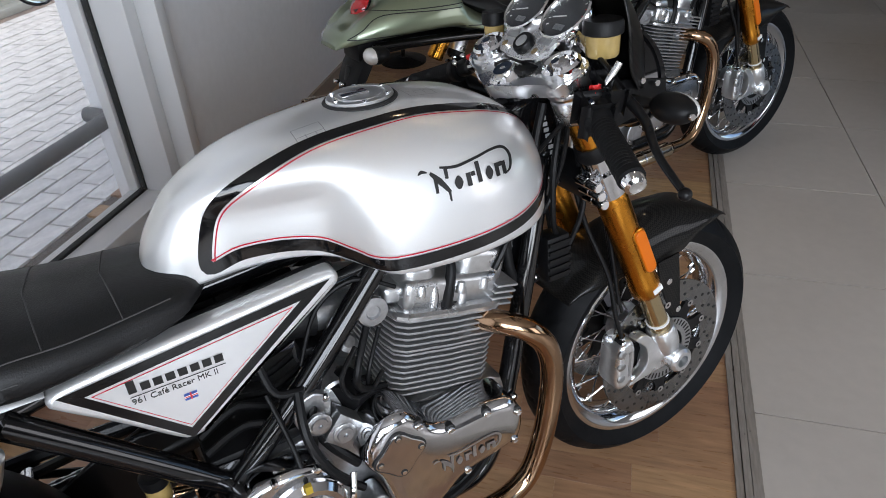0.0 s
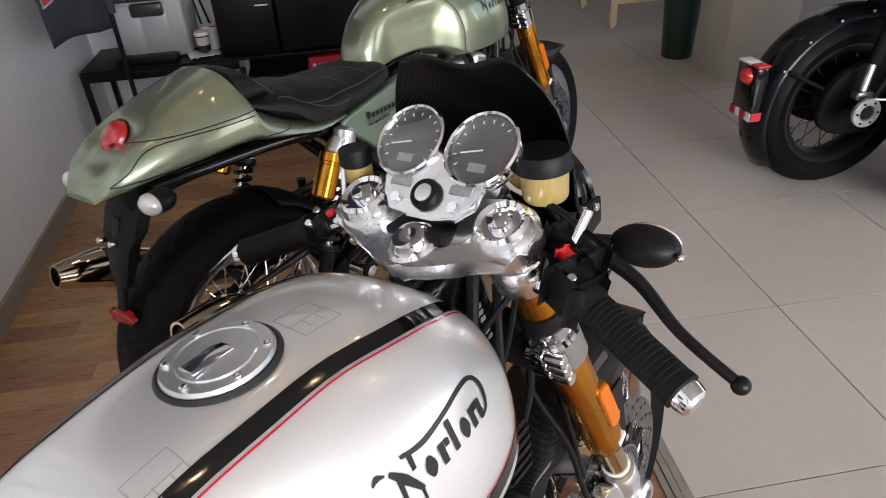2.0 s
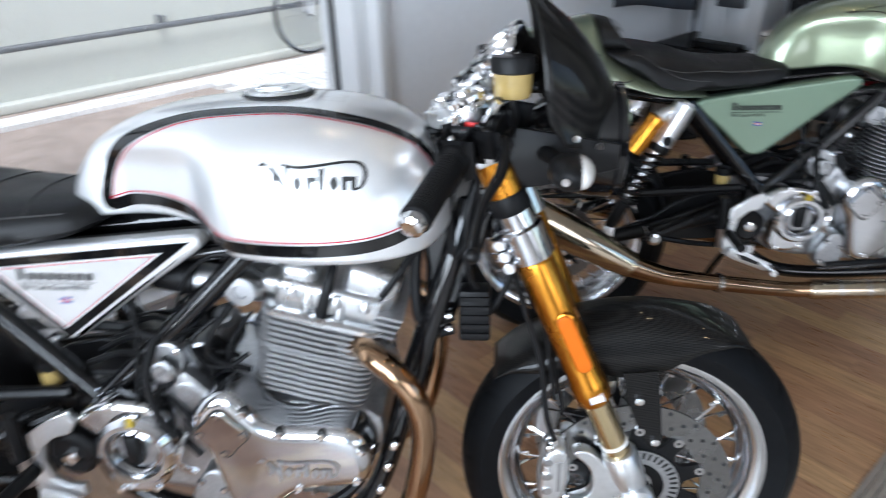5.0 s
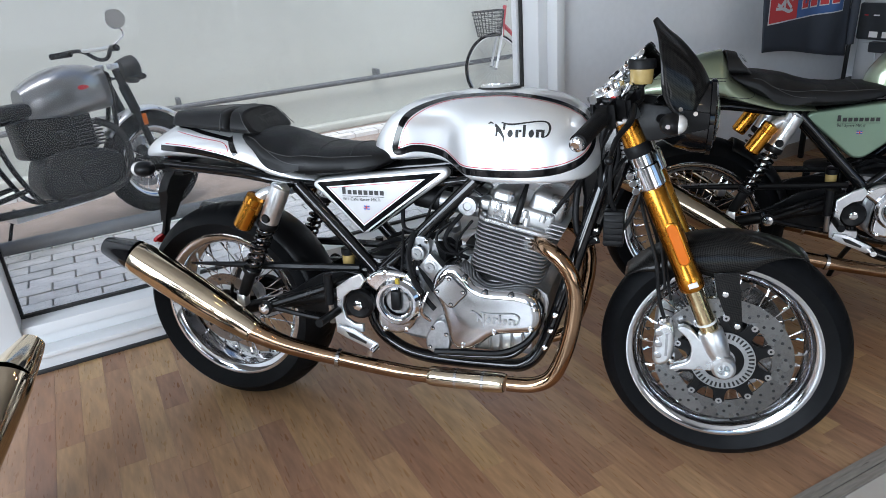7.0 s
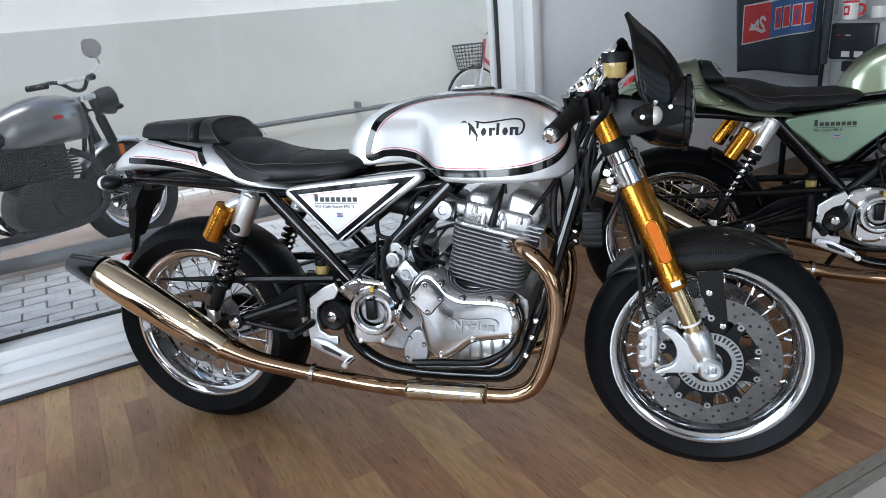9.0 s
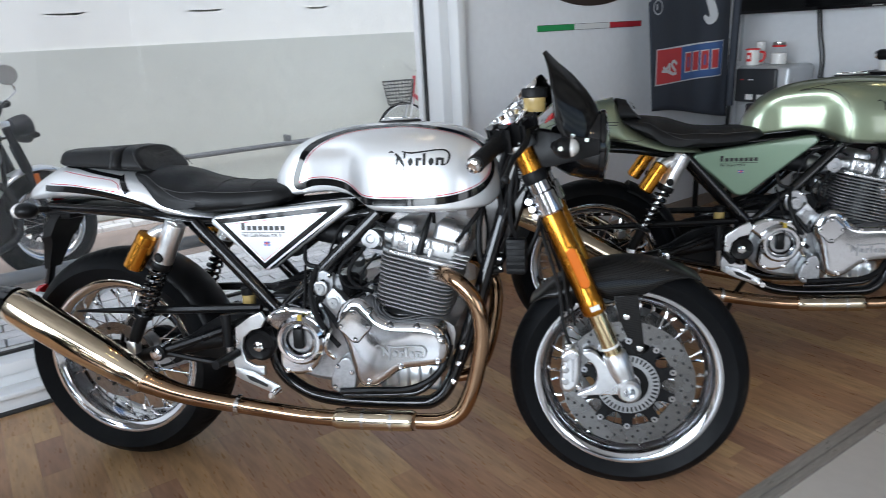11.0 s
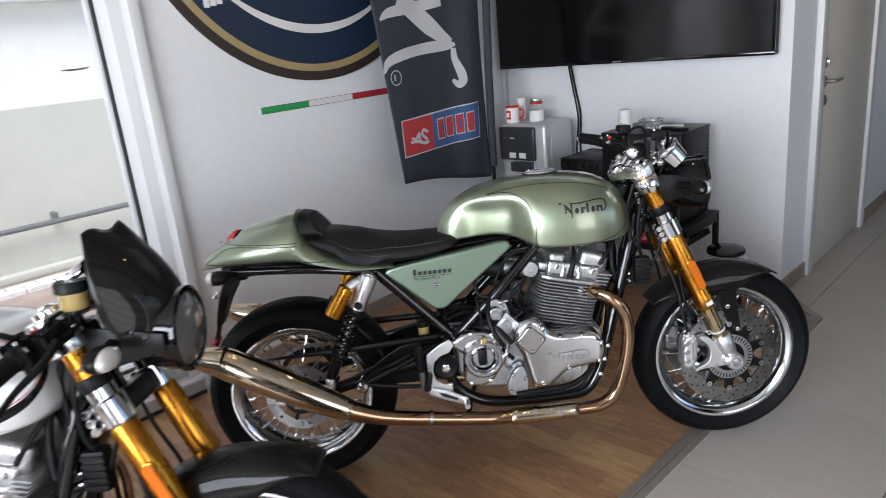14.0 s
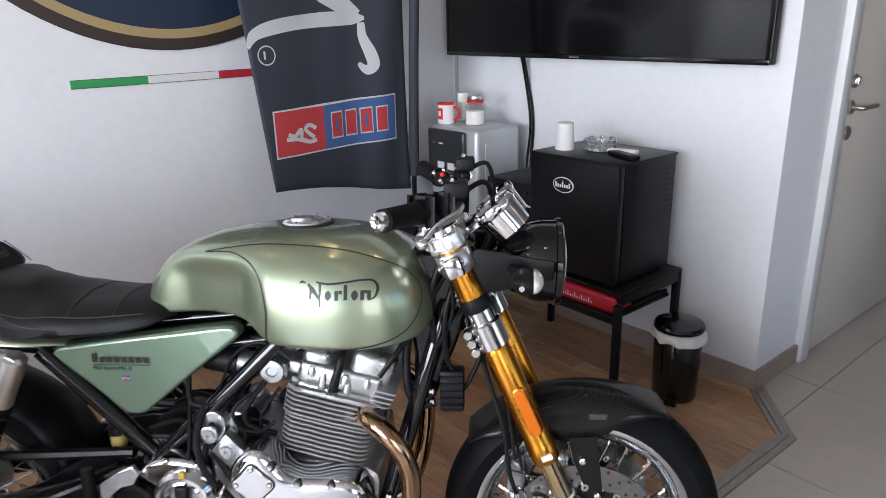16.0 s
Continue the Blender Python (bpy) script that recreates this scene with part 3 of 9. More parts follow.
part("plinth", box(bmesh.new(), OX, OX + 0.10, -14, 12, -0.03, 0.03, 0.01), STUCCO_GREY, house)
for yy, ww in ((-2.3, 0.24), (-1.35, 0.30), (-0.4, 0.34), (0.6, 0.24), (1.75, 0.28)):
    bmx = slab(bmesh.new(), [(0, 0), (ww * 0.3, 0.006), (ww * 0.55, 0.004), (ww, 0.012), (ww * 0.8, -0.006), (ww * 0.4, -0.008)], 0, 0.004,
               m=Matrix.Translation((OX - 0.012, yy, 1.44)) @ Matrix.Rotation(radians(90), 4, "Z"))
    part("stain", bmx, RUST, house)
for yy in (-2.6, 0.15):
    part("window_ledge", box(bmesh.new(), OX - 0.02, OX + 0.10, yy - 0.8, yy + 0.75, 1.93, 1.985, 0.006), FRAME_WHITE, house, "stone window ledge")
    part("window", box(bmesh.new(), OX - 0.03, OX + 0.01, yy - 0.7, yy + 0.65, 1.985, 3.2, 0.006), DARK_METAL, house, "dark window above its ledge")
rail = thing("wall_rail", pose(0, 0, 0), "grey steel pipe rail bracketed along the house wall", "rail")
part("pipe", tube(bmesh.new(), [(OX + 0.09, -13, 0.355), (OX + 0.09, 11, 0.355)], 0.021, 12, 1), PIPE_GREY, rail)
for yy in (-4.6, -3.0, -1.33, 0.3, 1.95, 3.6):
    part("bracket", box(bmesh.new(), OX, OX + 0.10, yy - 0.016, yy + 0.016, 0.345, 0.42, 0.005), PIPE_GREY, rail)
bar = thing("guard_bar", pose(0, 0, 0), "grey steel pipe bar outside the window", "rail")
part("pipe", tube(bmesh.new(), [(-2.66, -6.0, 0.40), (-2.66, -5.9, 0.40), (-2.66, -0.3, 0.40), (-2.66, -0.13, 0.40), (-2.70, -0.085, 0.40), (-2.76, -0.08, 0.40)], 0.026, 14, 3), PIPE_GREY, bar)
for yy in (-5.2, -3.4):
    part("post", rod(bmesh.new(), (-2.66, yy, -0.03), (-2.66, yy, 0.40), 0.024), PIPE_GREY, bar)


# ---- television wall ----
tv = thing("television", pose(-1.615, TVY, 1.64), "large black flat television hung on the wall", "television")
part("screen", box(bmesh.new(), -0.785, 0.785, -0.080, -0.074, -0.44, 0.45), TV_SCREEN, tv, "dark glossy screen, switched off")
part("casing", box(bmesh.new(), -0.80, 0.80, -0.074, -0.03, -0.457, 0.462, 0.006), BLACK_PLASTIC, tv)
for b in [(-0.80, 0.80, -0.083, -0.072, -0.457, -0.438), (-0.80, 0.80, -0.083, -0.072, 0.449, 0.462),
          (-0.80, -0.786, -0.083, -0.072, -0.438, 0.449), (0.786, 0.80, -0.083, -0.072, -0.438, 0.449)]:
    part("bezel", box(bmesh.new(), *b, 0.002), BLACK_GLOSS, tv)
part("wall_mount", box(bmesh.new(), -0.2, 0.2, -0.032, 0.0, -0.2, 0.2), BLACK_PLASTIC, tv)
part("maker_mark", box(bmesh.new(), -0.025, 0.025, -0.0845, -0.0825, -0.452, -0.446), STAINLESS, tv)
cab = thing("television_cable", pose(0, 0, 0), "black cables hanging down from the television", "cable")
part("cable", tube(bmesh.new(), [(-1.93, 2.15, 1.20), (-1.925, 2.185, 1.05), (-1.90, 2.19, 0.9), (-1.905, 2.185, 0.7), (-1.86, 2.15, 0.5)], 0.006, 8), BLACK_PLASTIC, cab)
part("cable", tube(bmesh.new(), [(-1.945, 2.15, 1.20), (-1.945, 2.19, 1.05), (-1.915, 2.188, 0.88), (-1.93, 2.185, 0.7), (-1.90, 2.15, 0.5)], 0.005, 8), BLACK_PLASTIC, cab)
cov = thing("cable_cover", pose(0, 0, 0), "thin grey cable cover on the wall", "cable")
part("channel", box(bmesh.new(), -2.44, -2.425, 2.19, 2.199, 0.9, 1.2), COOLER_SILVER, cov)

# steel table with the fridge, dispenser and cups
TZ = 0.43
tb = thing("side_table", pose(0, 0, 0), "low black steel frame table along the wall", "table")
part("tabletop", box(bmesh.new(), -2.40, -1.05, 1.73, 2.12, TZ - 0.012, TZ, 0.002), TABLE_STEEL, tb)
part("rail", box(bmesh.new(), -2.40, -1.70, 1.73, 1.755, TZ - 0.05, TZ - 0.012, 0.002), TABLE_STEEL, tb)
part("rail", box(bmesh.new(), -1.675, -1.075, 1.73, 1.755, TZ - 0.125, TZ - 0.095, 0.002), TABLE_STEEL, tb)
part("rail", box(bmesh.new(), -2.40, -1.05, 2.095, 2.12, TZ - 0.05, TZ - 0.012, 0.002), TABLE_STEEL, tb)
part("rail", box(bmesh.new(), -1.075, -1.05, 1.755, 2.095, TZ - 0.05, TZ - 0.012, 0.002), TABLE_STEEL, tb)
part("rail", box(bmesh.new(), -2.40, -2.375, 1.755, 2.095, TZ - 0.05, TZ - 0.012, 0.002), TABLE_STEEL, tb)
for lx in (-2.40, -1.70, -1.075):
    for ly in (1.73, 2.095):
        part("leg", box(bmesh.new(), lx, lx + 0.025, ly, ly + 0.025, 0.0, TZ - 0.05, 0.002), TABLE_STEEL, tb)
part("shelf", box(bmesh.new(), -1.67, -1.08, 1.76, 2.09, TZ - 0.115, TZ - 0.105), TABLE_STEEL, tb)
for lx in (-1.67, -1.10):
    part("shelf_hanger", box(bmesh.new(), lx, lx + 0.012, 1.76, 2.09, TZ - 0.105, TZ - 0.09), TABLE_STEEL, tb)

fr = thing("mini_fridge", pose(-1.29, 1.75, TZ), "small black fridge standing on the steel table", "fridge")
part("body", box(bmesh.new(), -0.20, 0.20, 0.03, 0.33, 0.012, 0.44, 0.006), FRIDGE, fr)
part("door", box(bmesh.new(), -0.20, 0.20, -0.012, 0.026, 0.012, 0.44, 0.008), FRIDGE, fr)
part("top_panel", box(bmesh.new(), -0.203, 0.203, -0.01, 0.333, 0.436, 0.446, 0.003), FRIDGE, fr)
def oval(a, b):
    return [(a * math.cos(k * math.pi / 14), b * math.sin(k * math.pi / 14)) for k in range(28)]


badge = part("badge", slab(bmesh.new(), oval(0.047, 0.029), -0.0155, -0.011, m=Matrix.Translation((-0.035, 0, 0.342))), WHITE_MARK, fr, "small oval badge, black with a white rim")
part("badge_field", slab(bmesh.new(), oval(0.0435, 0.0255), -0.0165, -0.0155, m=Matrix.Translation((-0.035, 0, 0.342))), BLACK_GLOSS, badge)
for k in range(7):
    tall = 0.019 if k in (0, 3, 6) else 0.012
    part("badge_mark", box(bmesh.new(), -0.070 + k * 0.0104, -0.0635 + k * 0.0104, -0.0175, -0.0165, 0.333, 0.333 + tall), WHITE_MARK, badge)
part("badge_crest", box(bmesh.new(), -0.040, -0.030, -0.0175, -0.0165, 0.3545, 0.3605), RED_MARK, badge)
for fx in (-0.17, 0.17):
    for fy in (0.02, 0.30):
        part("foot", lathe(bmesh.new(), [(0.014, 0), (0.014, 0.013)], (fx, fy, 0), (fx, fy, 1), 10), BLACK_PLASTIC, fr)
for i in range(9):
    part("vent_slot", box(bmesh.new(), 0.1995, 0.2015, 0.27, 0.31, 0.23 + i * 0.02, 0.236 + i * 0.02), GASKET, fr)

cup = thing("paper_cup", pose(-1.42, 1.85, TZ + 0.446), "white embossed paper cup upside down on the fridge", "cup")
part("shell", lathe(bmesh.new(), [(0.036, 0), (0.036, 0.006), (0.031, 0.075), (0.030, 0.098), (0.026, 0.100)], (0, 0, 0), (0, 0, 1), 24), PAPER, cup)
ash = thing("glass_ashtray", pose(-1.32, 1.93, TZ + 0.446), "clear cut glass ashtray on the fridge", "ashtray")
part("bowl", lathe(bmesh.new(), [(0.050, 0), (0.058, 0.018), (0.060, 0.040), (0.050, 0.040), (0.044, 0.012), (0.0, 0.010)], (0, 0, 0), (0, 0, 1), 18),
     material("cut_glass", (0.75, 0.78, 0.78), 0.08, transmission=0.85, bump=0.5, bump_scale=90), ash)
for i in range(9):
    a = 2 * math.pi * i / 9
    part("facet", box(bmesh.new(), -0.006, 0.006, -0.003, 0.003, 0.004, 0.04, 0.002, 1, pose(0.059 * math.cos(a), 0.059 * math.sin(a), 0, 0, 0, math.degrees(a) + 90)),
         bpy.data.materials["cut_glass"], ash)
rem = thing("remote_control", pose(-1.17, 1.87, TZ + 0.446, 0, 0, -20), "dark slim remote control with a white one beside it", "remote control")
part("body", box(bmesh.new(), -0.07, 0.07, -0.022, 0.022, 0.0, 0.014, 0.004), BLACK_PLASTIC, rem)
for i in range(5):
    part("button", box(bmesh.new(), -0.055 + i * 0.022, -0.043 + i * 0.022, -0.012, 0.012, 0.0135, 0.0155), PIPE_GREY, rem)
rem2 = thing("remote_control", pose(-1.21, 1.92, TZ + 0.446, 0, 0, 12), "small white remote control on the fridge", "remote control")
part("body", box(bmesh.new(), -0.055, 0.055, -0.02, 0.02, 0.0, 0.016, 0.006), CERAMIC, rem2)

pk = thing("snack_pack", pose(-1.24, 1.815, TZ - 0.105), "crumpled red foil pack under the fridge", "packet")
bm = box(bmesh.new(), -0.15, 0.15, -0.055, 0.055, 0.0, 0.068, 0.014, 3)
for v in bm.verts:
    v.co += 0.004 * noise.noise_vector(v.co * 40)
part("bag", bm, RED_PACK, pk)
part("label", box(bmesh.new(), -0.10, 0.06, -0.0605, -0.055, 0.018, 0.046, 0.002), RED_MARK, pk)
part("white_mark", box(bmesh.new(), -0.125, -0.11, -0.062, -0.055, 0.012, 0.038), WHITE_MARK, pk)
for k in range(14):
    part("print_bar", box(bmesh.new(), -0.095 + k * 0.011, -0.091 + k * 0.011, -0.0618, -0.056, 0.022, 0.030 + 0.010 * ((k * 5) % 3 == 0)), WHITE_MARK, pk)

mix = thing("audio_amplifier", pose(-1.635, 1.93, TZ), "flat black amplifier box with knobs", "amplifier")
part("case", box(bmesh.new(), -0.135, 0.13, -0.15, 0.15, 0.0, 0.30, 0.005), BLACK_PLASTIC, mix)
for i in range(5):
    part("knob", lathe(bmesh.new(), [(0.009, 0), (0.008, 0.014)], (-0.09 + i * 0.045, -0.15, 0.265), (-0.09 + i * 0.045, -1.0, 0.265), 12), DARK_METAL, mix)
part("label_bar", box(bmesh.new(), 0.05, 0.11, -0.1515, -0.149, 0.21, 0.216), WHITE_MARK, mix)

wd = thing("water_dispenser", pose(-2.10, 1.97, TZ), "silver tabletop water dispenser with a black front", "water dispenser")
part("body", box(bmesh.new(), -0.13, 0.19, -0.12, 0.15, 0.0, 0.465, 0.022, 3), COOLER_SILVER, wd)
part("side_recess", box(bmesh.new(), 0.189, 0.193, -0.07, 0.10, 0.06, 0.40, 0.0015), COOLER_SILVER, wd)
part("front_panel", box(bmesh.new(), -0.125, 0.128, -0.142, -0.118, 0.26, 0.450, 0.012, 3), COOLER_FRONT, wd)
for x0 in (-0.112, 0.006):
    part("lower_panel", box(bmesh.new(), x0, x0 + 0.106, -0.128, -0.118, 0.045, 0.245, 0.005, 2), COOLER_SILVER, wd)
part("tap_block", box(bmesh.new(), -0.03, 0.11, -0.170, -0.124, 0.200, 0.255, 0.008), COOLER_FRONT, wd)
part("drip_tray", box(bmesh.new(), -0.13, 0.13, -0.2, -0.12, 0.0, 0.03, 0.006), BLACK_PLASTIC, wd)
for i in range(2):
    part("tag", box(bmesh.new(), -0.05 + i * 0.07, -0.005 + i * 0.07, -0.145, -0.141, 0.275, 0.305), WHITE_MARK, wd, "small white paper tag")
for i, m_ in enumerate((RED_MARK, WHITE_MARK)):
    part("indicator_mark", box(bmesh.new(), -0.09 + 0.05 * i, -0.07 + 0.06 * i, -0.144, -0.141, 0.385, 0.391), m_, wd)


def mug(x, y, z):
    t = thing("mug", pose(x, y, z, 0, 0, 25), "white mug with red rim and red printed square", "mug")
    part("body", lathe(bmesh.new(), [(0.034, 0), (0.039, 0.004), (0.039, 0.092), (0.036, 0.092), (0.035, 0.01), (0, 0.01)], (0, 0, 0), (0, 0, 1), 28), CERAMIC, t)
    part("rim", lathe(bmesh.new(), [(0.0395, 0.086), (0.0395, 0.094), (0.0355, 0.094), (0.0355, 0.086)], (0, 0, 0), (0, 0, 1), 28, True), RED_PLASTIC, t, "red rim")
    part("handle", tube(bmesh.new(), [(0.036, 0, 0.075), (0.062, 0, 0.07), (0.066, 0, 0.045), (0.055, 0, 0.025), (0.036, 0, 0.02)], 0.006, 8), RED_PLASTIC, t, "red handle")
    bmx = bmesh.new()
    ribbon(bmx, [(-2.35 + 0.1 * k, 0.048) for k in range(9)], 0.05, lambda a, zz: V(0.0396 * math.cos(a), 0.0396 * math.sin(a), zz))
    part("printed_square", bmx, RED_PLASTIC, t)
    bmx = bmesh.new()
    ribbon(bmx, [(-2.2 + 0.1 * k, 0.048) for k in range(5)], 0.022, lambda a, zz: V(0.040 * math.cos(a), 0.040 * math.sin(a), zz))
    part("printed_mark", bmx, WHITE_MARK, t)


mug(-2.17, 1.90, TZ + 0.465)
jar = thing("sugar_jar", pose(-2.05, 1.97, TZ + 0.465), "glass jar half full of sugar with a red band", "jar")
part("glass", lathe(bmesh.new(), [(0.042, 0), (0.044, 0.004), (0.044, 0.085), (0.036, 0.10), (0.036, 0.108)], (0, 0, 0), (0, 0, 1), 24), PANE, jar)
part("sugar", lathe(bmesh.new(), [(0.0425, 0.003), (0.0425, 0.062), (0, 0.066)], (0, 0, 0), (0, 0, 1), 24), CERAMIC, jar, "white sugar")
part("band", lathe(bmesh.new(), [(0.037, 0.098), (0.038, 0.108), (0.034, 0.108), (0.034, 0.098)], (0, 0, 0), (0, 0, 1), 24, True), RED_PLASTIC, jar, "red band")
part("lid", lathe(bmesh.new(), [(0.034, 0.108), (0.036, 0.112), (0.034, 0.126), (0.0, 0.128)], (0, 0, 0), (0, 0, 1), 24), STAINLESS, jar, "steel lid")
st = thing("cup_stack", pose(-2.20, 2.03, TZ + 0.465), "stack of white paper cups", "cups")
for i in range(4):
    part("cup", lathe(bmesh.new(), [(0.022, i * 0.022), (0.028, 0.06 + i * 0.022), (0.030, 0.062 + i * 0.022)], (0, 0, 0), (0, 0, 1), 18), PAPER, st)
gl = thing("drinking_glass", pose(-2.26, 1.87, TZ + 0.465), "clear plastic tumbler upside down", "glass")
part("shell", lathe(bmesh.new(), [(0.026, 0), (0.024, 0.08), (0.018, 0.115), (0.0, 0.118)], (0, 0, 0), (0, 0, 1), 20), PANE, gl)

# clutter on the table top in front of the amplifier
nk = thing("paper_napkin", pose(-1.865, 1.85, TZ, 0, 0, 18), "crumpled white paper napkin lying on the steel table", "napkin")
bm = bmesh.new()
grid = [[bm.verts.new((-0.070 + 0.014 * i, -0.070 + 0.014 * j, 0.003 + 0.020 * abs(noise.noise(V(i * 0.45, j * 0.45, 3.1))))) for i in range(11)] for j in range(11)]
for j in range(10):
    for i in range(10):
        bm.faces.new((grid[j][i], grid[j][i + 1], grid[j + 1][i + 1], grid[j + 1][i]))
nap = part("sheet", bm, PAPER, nk)
nap.modifiers.new("thickness", "SOLIDIFY").thickness = 0.0015
tc_ = thing("takeaway_cup", pose(-1.865 + 0.012, 1.85 - 0.012, TZ + 0.020), "cream takeaway cup with a dark base and white lid", "cup")
part("base", lathe(bmesh.new(), [(0.026, 0.0), (0.028, 0.002), (0.030, 0.030)], (0, 0, 0), (0, 0, 1), 22), GASKET, tc_, "dark base")
part("wall", lathe(bmesh.new(), [(0.030, 0.030), (0.034, 0.068)], (0, 0, 0), (0, 0, 1), 22), material("cream_card", (0.58, 0.54, 0.42), 0.6), tc_)
part("rim_band", lathe(bmesh.new(), [(0.034, 0.068), (0.035, 0.074)], (0, 0, 0), (0, 0, 1), 22), GASKET, tc_)
part("lid", lathe(bmesh.new(), [(0.036, 0.074), (0.036, 0.080), (0.031, 0.088), (0.0, 0.088)], (0, 0, 0), (0, 0, 1), 22), CERAMIC, tc_, "white lid")
wc = thing("paper_cup", pose(-1.865 + 0.045, 1.85 + 0.065, TZ + 0.004), "plain white paper cup with a wooden stirrer", "cup")
part("shell", lathe(bmesh.new(), [(0.025, 0), (0.026, 0.002), (0.036, 0.088), (0.038, 0.091), (0.034, 0.090), (0.024, 0.004), (0, 0.004)], (0, 0, 0), (0, 0, 1), 22), PAPER, wc)
part("stirrer", box(bmesh.new(), -0.003, 0.003, -0.001, 0.001, 0.0, 0.14, 0.0, 1, pose(0.0, 0, 0.008, 0, 14, 0)), WOOD_PALE, wc, "thin wooden stirrer")
for k, (dx, dy, rz) in enumerate(((-0.025, 0.11, 20), (0.005, 0.15, -15), (0.045, 0.16, 40))):
    sk = thing("sugar_packet", pose(-1.865 + dx, 1.85 + dy, TZ + 0.004, 0, 0, rz), "small red and white sugar packet standing on the table", "packet")
    part("paper", box(bmesh.new(), -0.022, 0.022, -0.008, 0.008, 0.0, 0.085, 0.005, 2), (RED_PLASTIC, CERAMIC, RED_PLASTIC)[k], sk)
    part("printed_band", box(bmesh.new(), -0.0225, 0.0225, -0.0088, -0.0078, 0.03, 0.05), (WHITE_MARK, RED_MARK, WHITE_MARK)[k], sk)

bn = thing("pedal_bin", pose(-0.945, 1.955, 0), "black pedal bin with a white liner folded over", "bin")
part("body", lathe(bmesh.new(), [(0.078, 0), (0.080, 0.004), (0.086, 0.25), (0.084, 0.255)], (0, 0, 0), (0, 0, 1), 32), BLACK_GLOSS, bn)
bm = lathe(bmesh.new(), [(0.084, 0.268), (0.091, 0.264), (0.097, 0.254), (0.098, 0.244), (0.093, 0.240), (0.089, 0.246), (0.087, 0.256)], (0, 0, 0), (0, 0, 1), 72)
for v in bm.verts:
    k = 1 + 0.13 * noise.noise(v.co * 34) * (1 if v.co.z < 0.262 else 0.2)
    v.co.x, v.co.y = v.co.x * k, v.co.y * k
    v.co.z += (0.016 * noise.noise(v.co * 26 + V(3, 1, 7)) - 0.006) * (1 if v.co.z < 0.25 else 0.1)
part("liner", bm, LINER, bn, "white plastic liner")
part("lid", lathe(bmesh.new(), [(0.089, 0.272), (0.091, 0.282), (0.085, 0.292), (0.060, 0.299), (0.0, 0.302)], (0, 0, 0), (0, 0, 1), 32), BLACK_GLOSS, bn)
part("pedal", box(bmesh.new(), -0.022, 0.022, -0.115, -0.075, 0.006, 0.016, 0.003, 2, pose(0, 0, 0, 0, 0, 25)), BLACK_PLASTIC, bn)

# ---- emblem wall ----
AN = math.degrees(math.atan2(WALL_B[1] - WALL_A[1], WALL_B[0] - WALL_A[0]))   # the wall's run
ROTW = Matrix.Rotation(radians(AN), 4, "Z")


def on_wall(y, z, off=0.0):
    return Matrix.Translation((wall_x(y), y, z)) @ ROTW @ Matrix.Translation((0, -off, 0))


em = thing("wall_emblem", on_wall(0.806, 2.137), "large round dark blue emblem with gold and brown rings", "emblem")


def disc(r0, r1, d0, d1, mat, name, label=""):
    if r0 <= 0:
        b = lathe(bmesh.new(), [(r1, 0), (r1, d1 - d0)], (0, -d0, 0), (0, -1 - d0, 0), 96)
    else:
        b = lathe(bmesh.new(), [(r0, 0), (r1, 0), (r1, d1 - d0), (r0, d1 - d0)], (0, -d0, 0), (0, -1 - d0, 0), 96, True)
    return part(name, b, mat, em, label)


disc(0.832, 0.874, 0.0, 0.006, EMBLEM_BROWN, "outer_ring", "dark brown outer ring")
disc(0.799, 0.832, 0.0, 0.007, EMBLEM_GOLD, "gold_ring", "matt gold ring")
disc(0.0, 0.799, 0.0, 0.005, NAVY, "field", "dark blue field")
bm = bmesh.new()
ribbon(bm, [(0.735 * math.cos(a * 0.05), 0.735 * math.sin(a * 0.05)) for a in range(-47, -18)], [0.012 + 0.028 * math.sin(math.pi * k / 28) for k in range(29)],
       lambda x, z: V(x, -0.0068, z + 0.094))
for k in range(3):
    box(bm, -0.575 + k * 0.03, -0.548 + k * 0.03, -0.0072, -0.006, -0.53 + k * 0.006, -0.47 - k * 0.012)
part("swoosh", bm, WHITE_MARK, em, "white curved stroke")

ts = thing("tricolour_strip", on_wall(0.42, 1.164), "thin green, white and red strip on the wall", "wall strip")
for k, (a, b, m_) in enumerate(((0, 0.262, STRIP_GREEN), (0.262, 0.535, WHITE_MARK), (0.535, 0.80, STRIP_RED))):
    part("field", box(bmesh.new(), a, b, -0.004, 0, -0.0135, 0.0135), m_, ts)
for z in (-0.0150, 0.0135):
    part("edge_line", box(bmesh.new(), 0, 0.80, -0.0045, 0, z, z + 0.0015), BLACK_MARK, ts)

# flag on a slanted pole
flag = thing("feather_flag", pose(0, 0, 0), "dark blue cloth flag with a red and blue printed patch", "flag")
FX = -2.20


def flag_at(u, v):
    """u 0..1 across from the free edge to the pole, v metres up from the hem."""
    y = 1.035 - 0.10 * v + u * (0.655 + 0.10 * v)
    y = min(y, 1.76)
    ripple = 0.018 * math.sin(u * 7.0 + 1.2) * (0.4 + 0.6 * u) + 0.012 * math.sin(u * 19 - v * 3) * u ** 2
    return V(FX + ripple, y, 0.715 + v + (-0.05 + 0.05 * math.cos(u * 2.6)) * (1 if v < 0.3 else max(0, 1 - (v - 0.3) * 2)))


bm = bmesh.new()
rows = [[bm.verts.new(flag_at(i / 40, j * 0.03)) for i in range(41)] for j in range(46)]
for a, b in zip(rows[:-1], rows[1:]):
    for i in range(40):
        bm.faces.new((a[i], a[i + 1], b[i + 1], b[i]))
cloth = part("cloth", bm, FLAG_CLOTH, flag)
sol = cloth.modifiers.new("thickness", "SOLIDIFY")
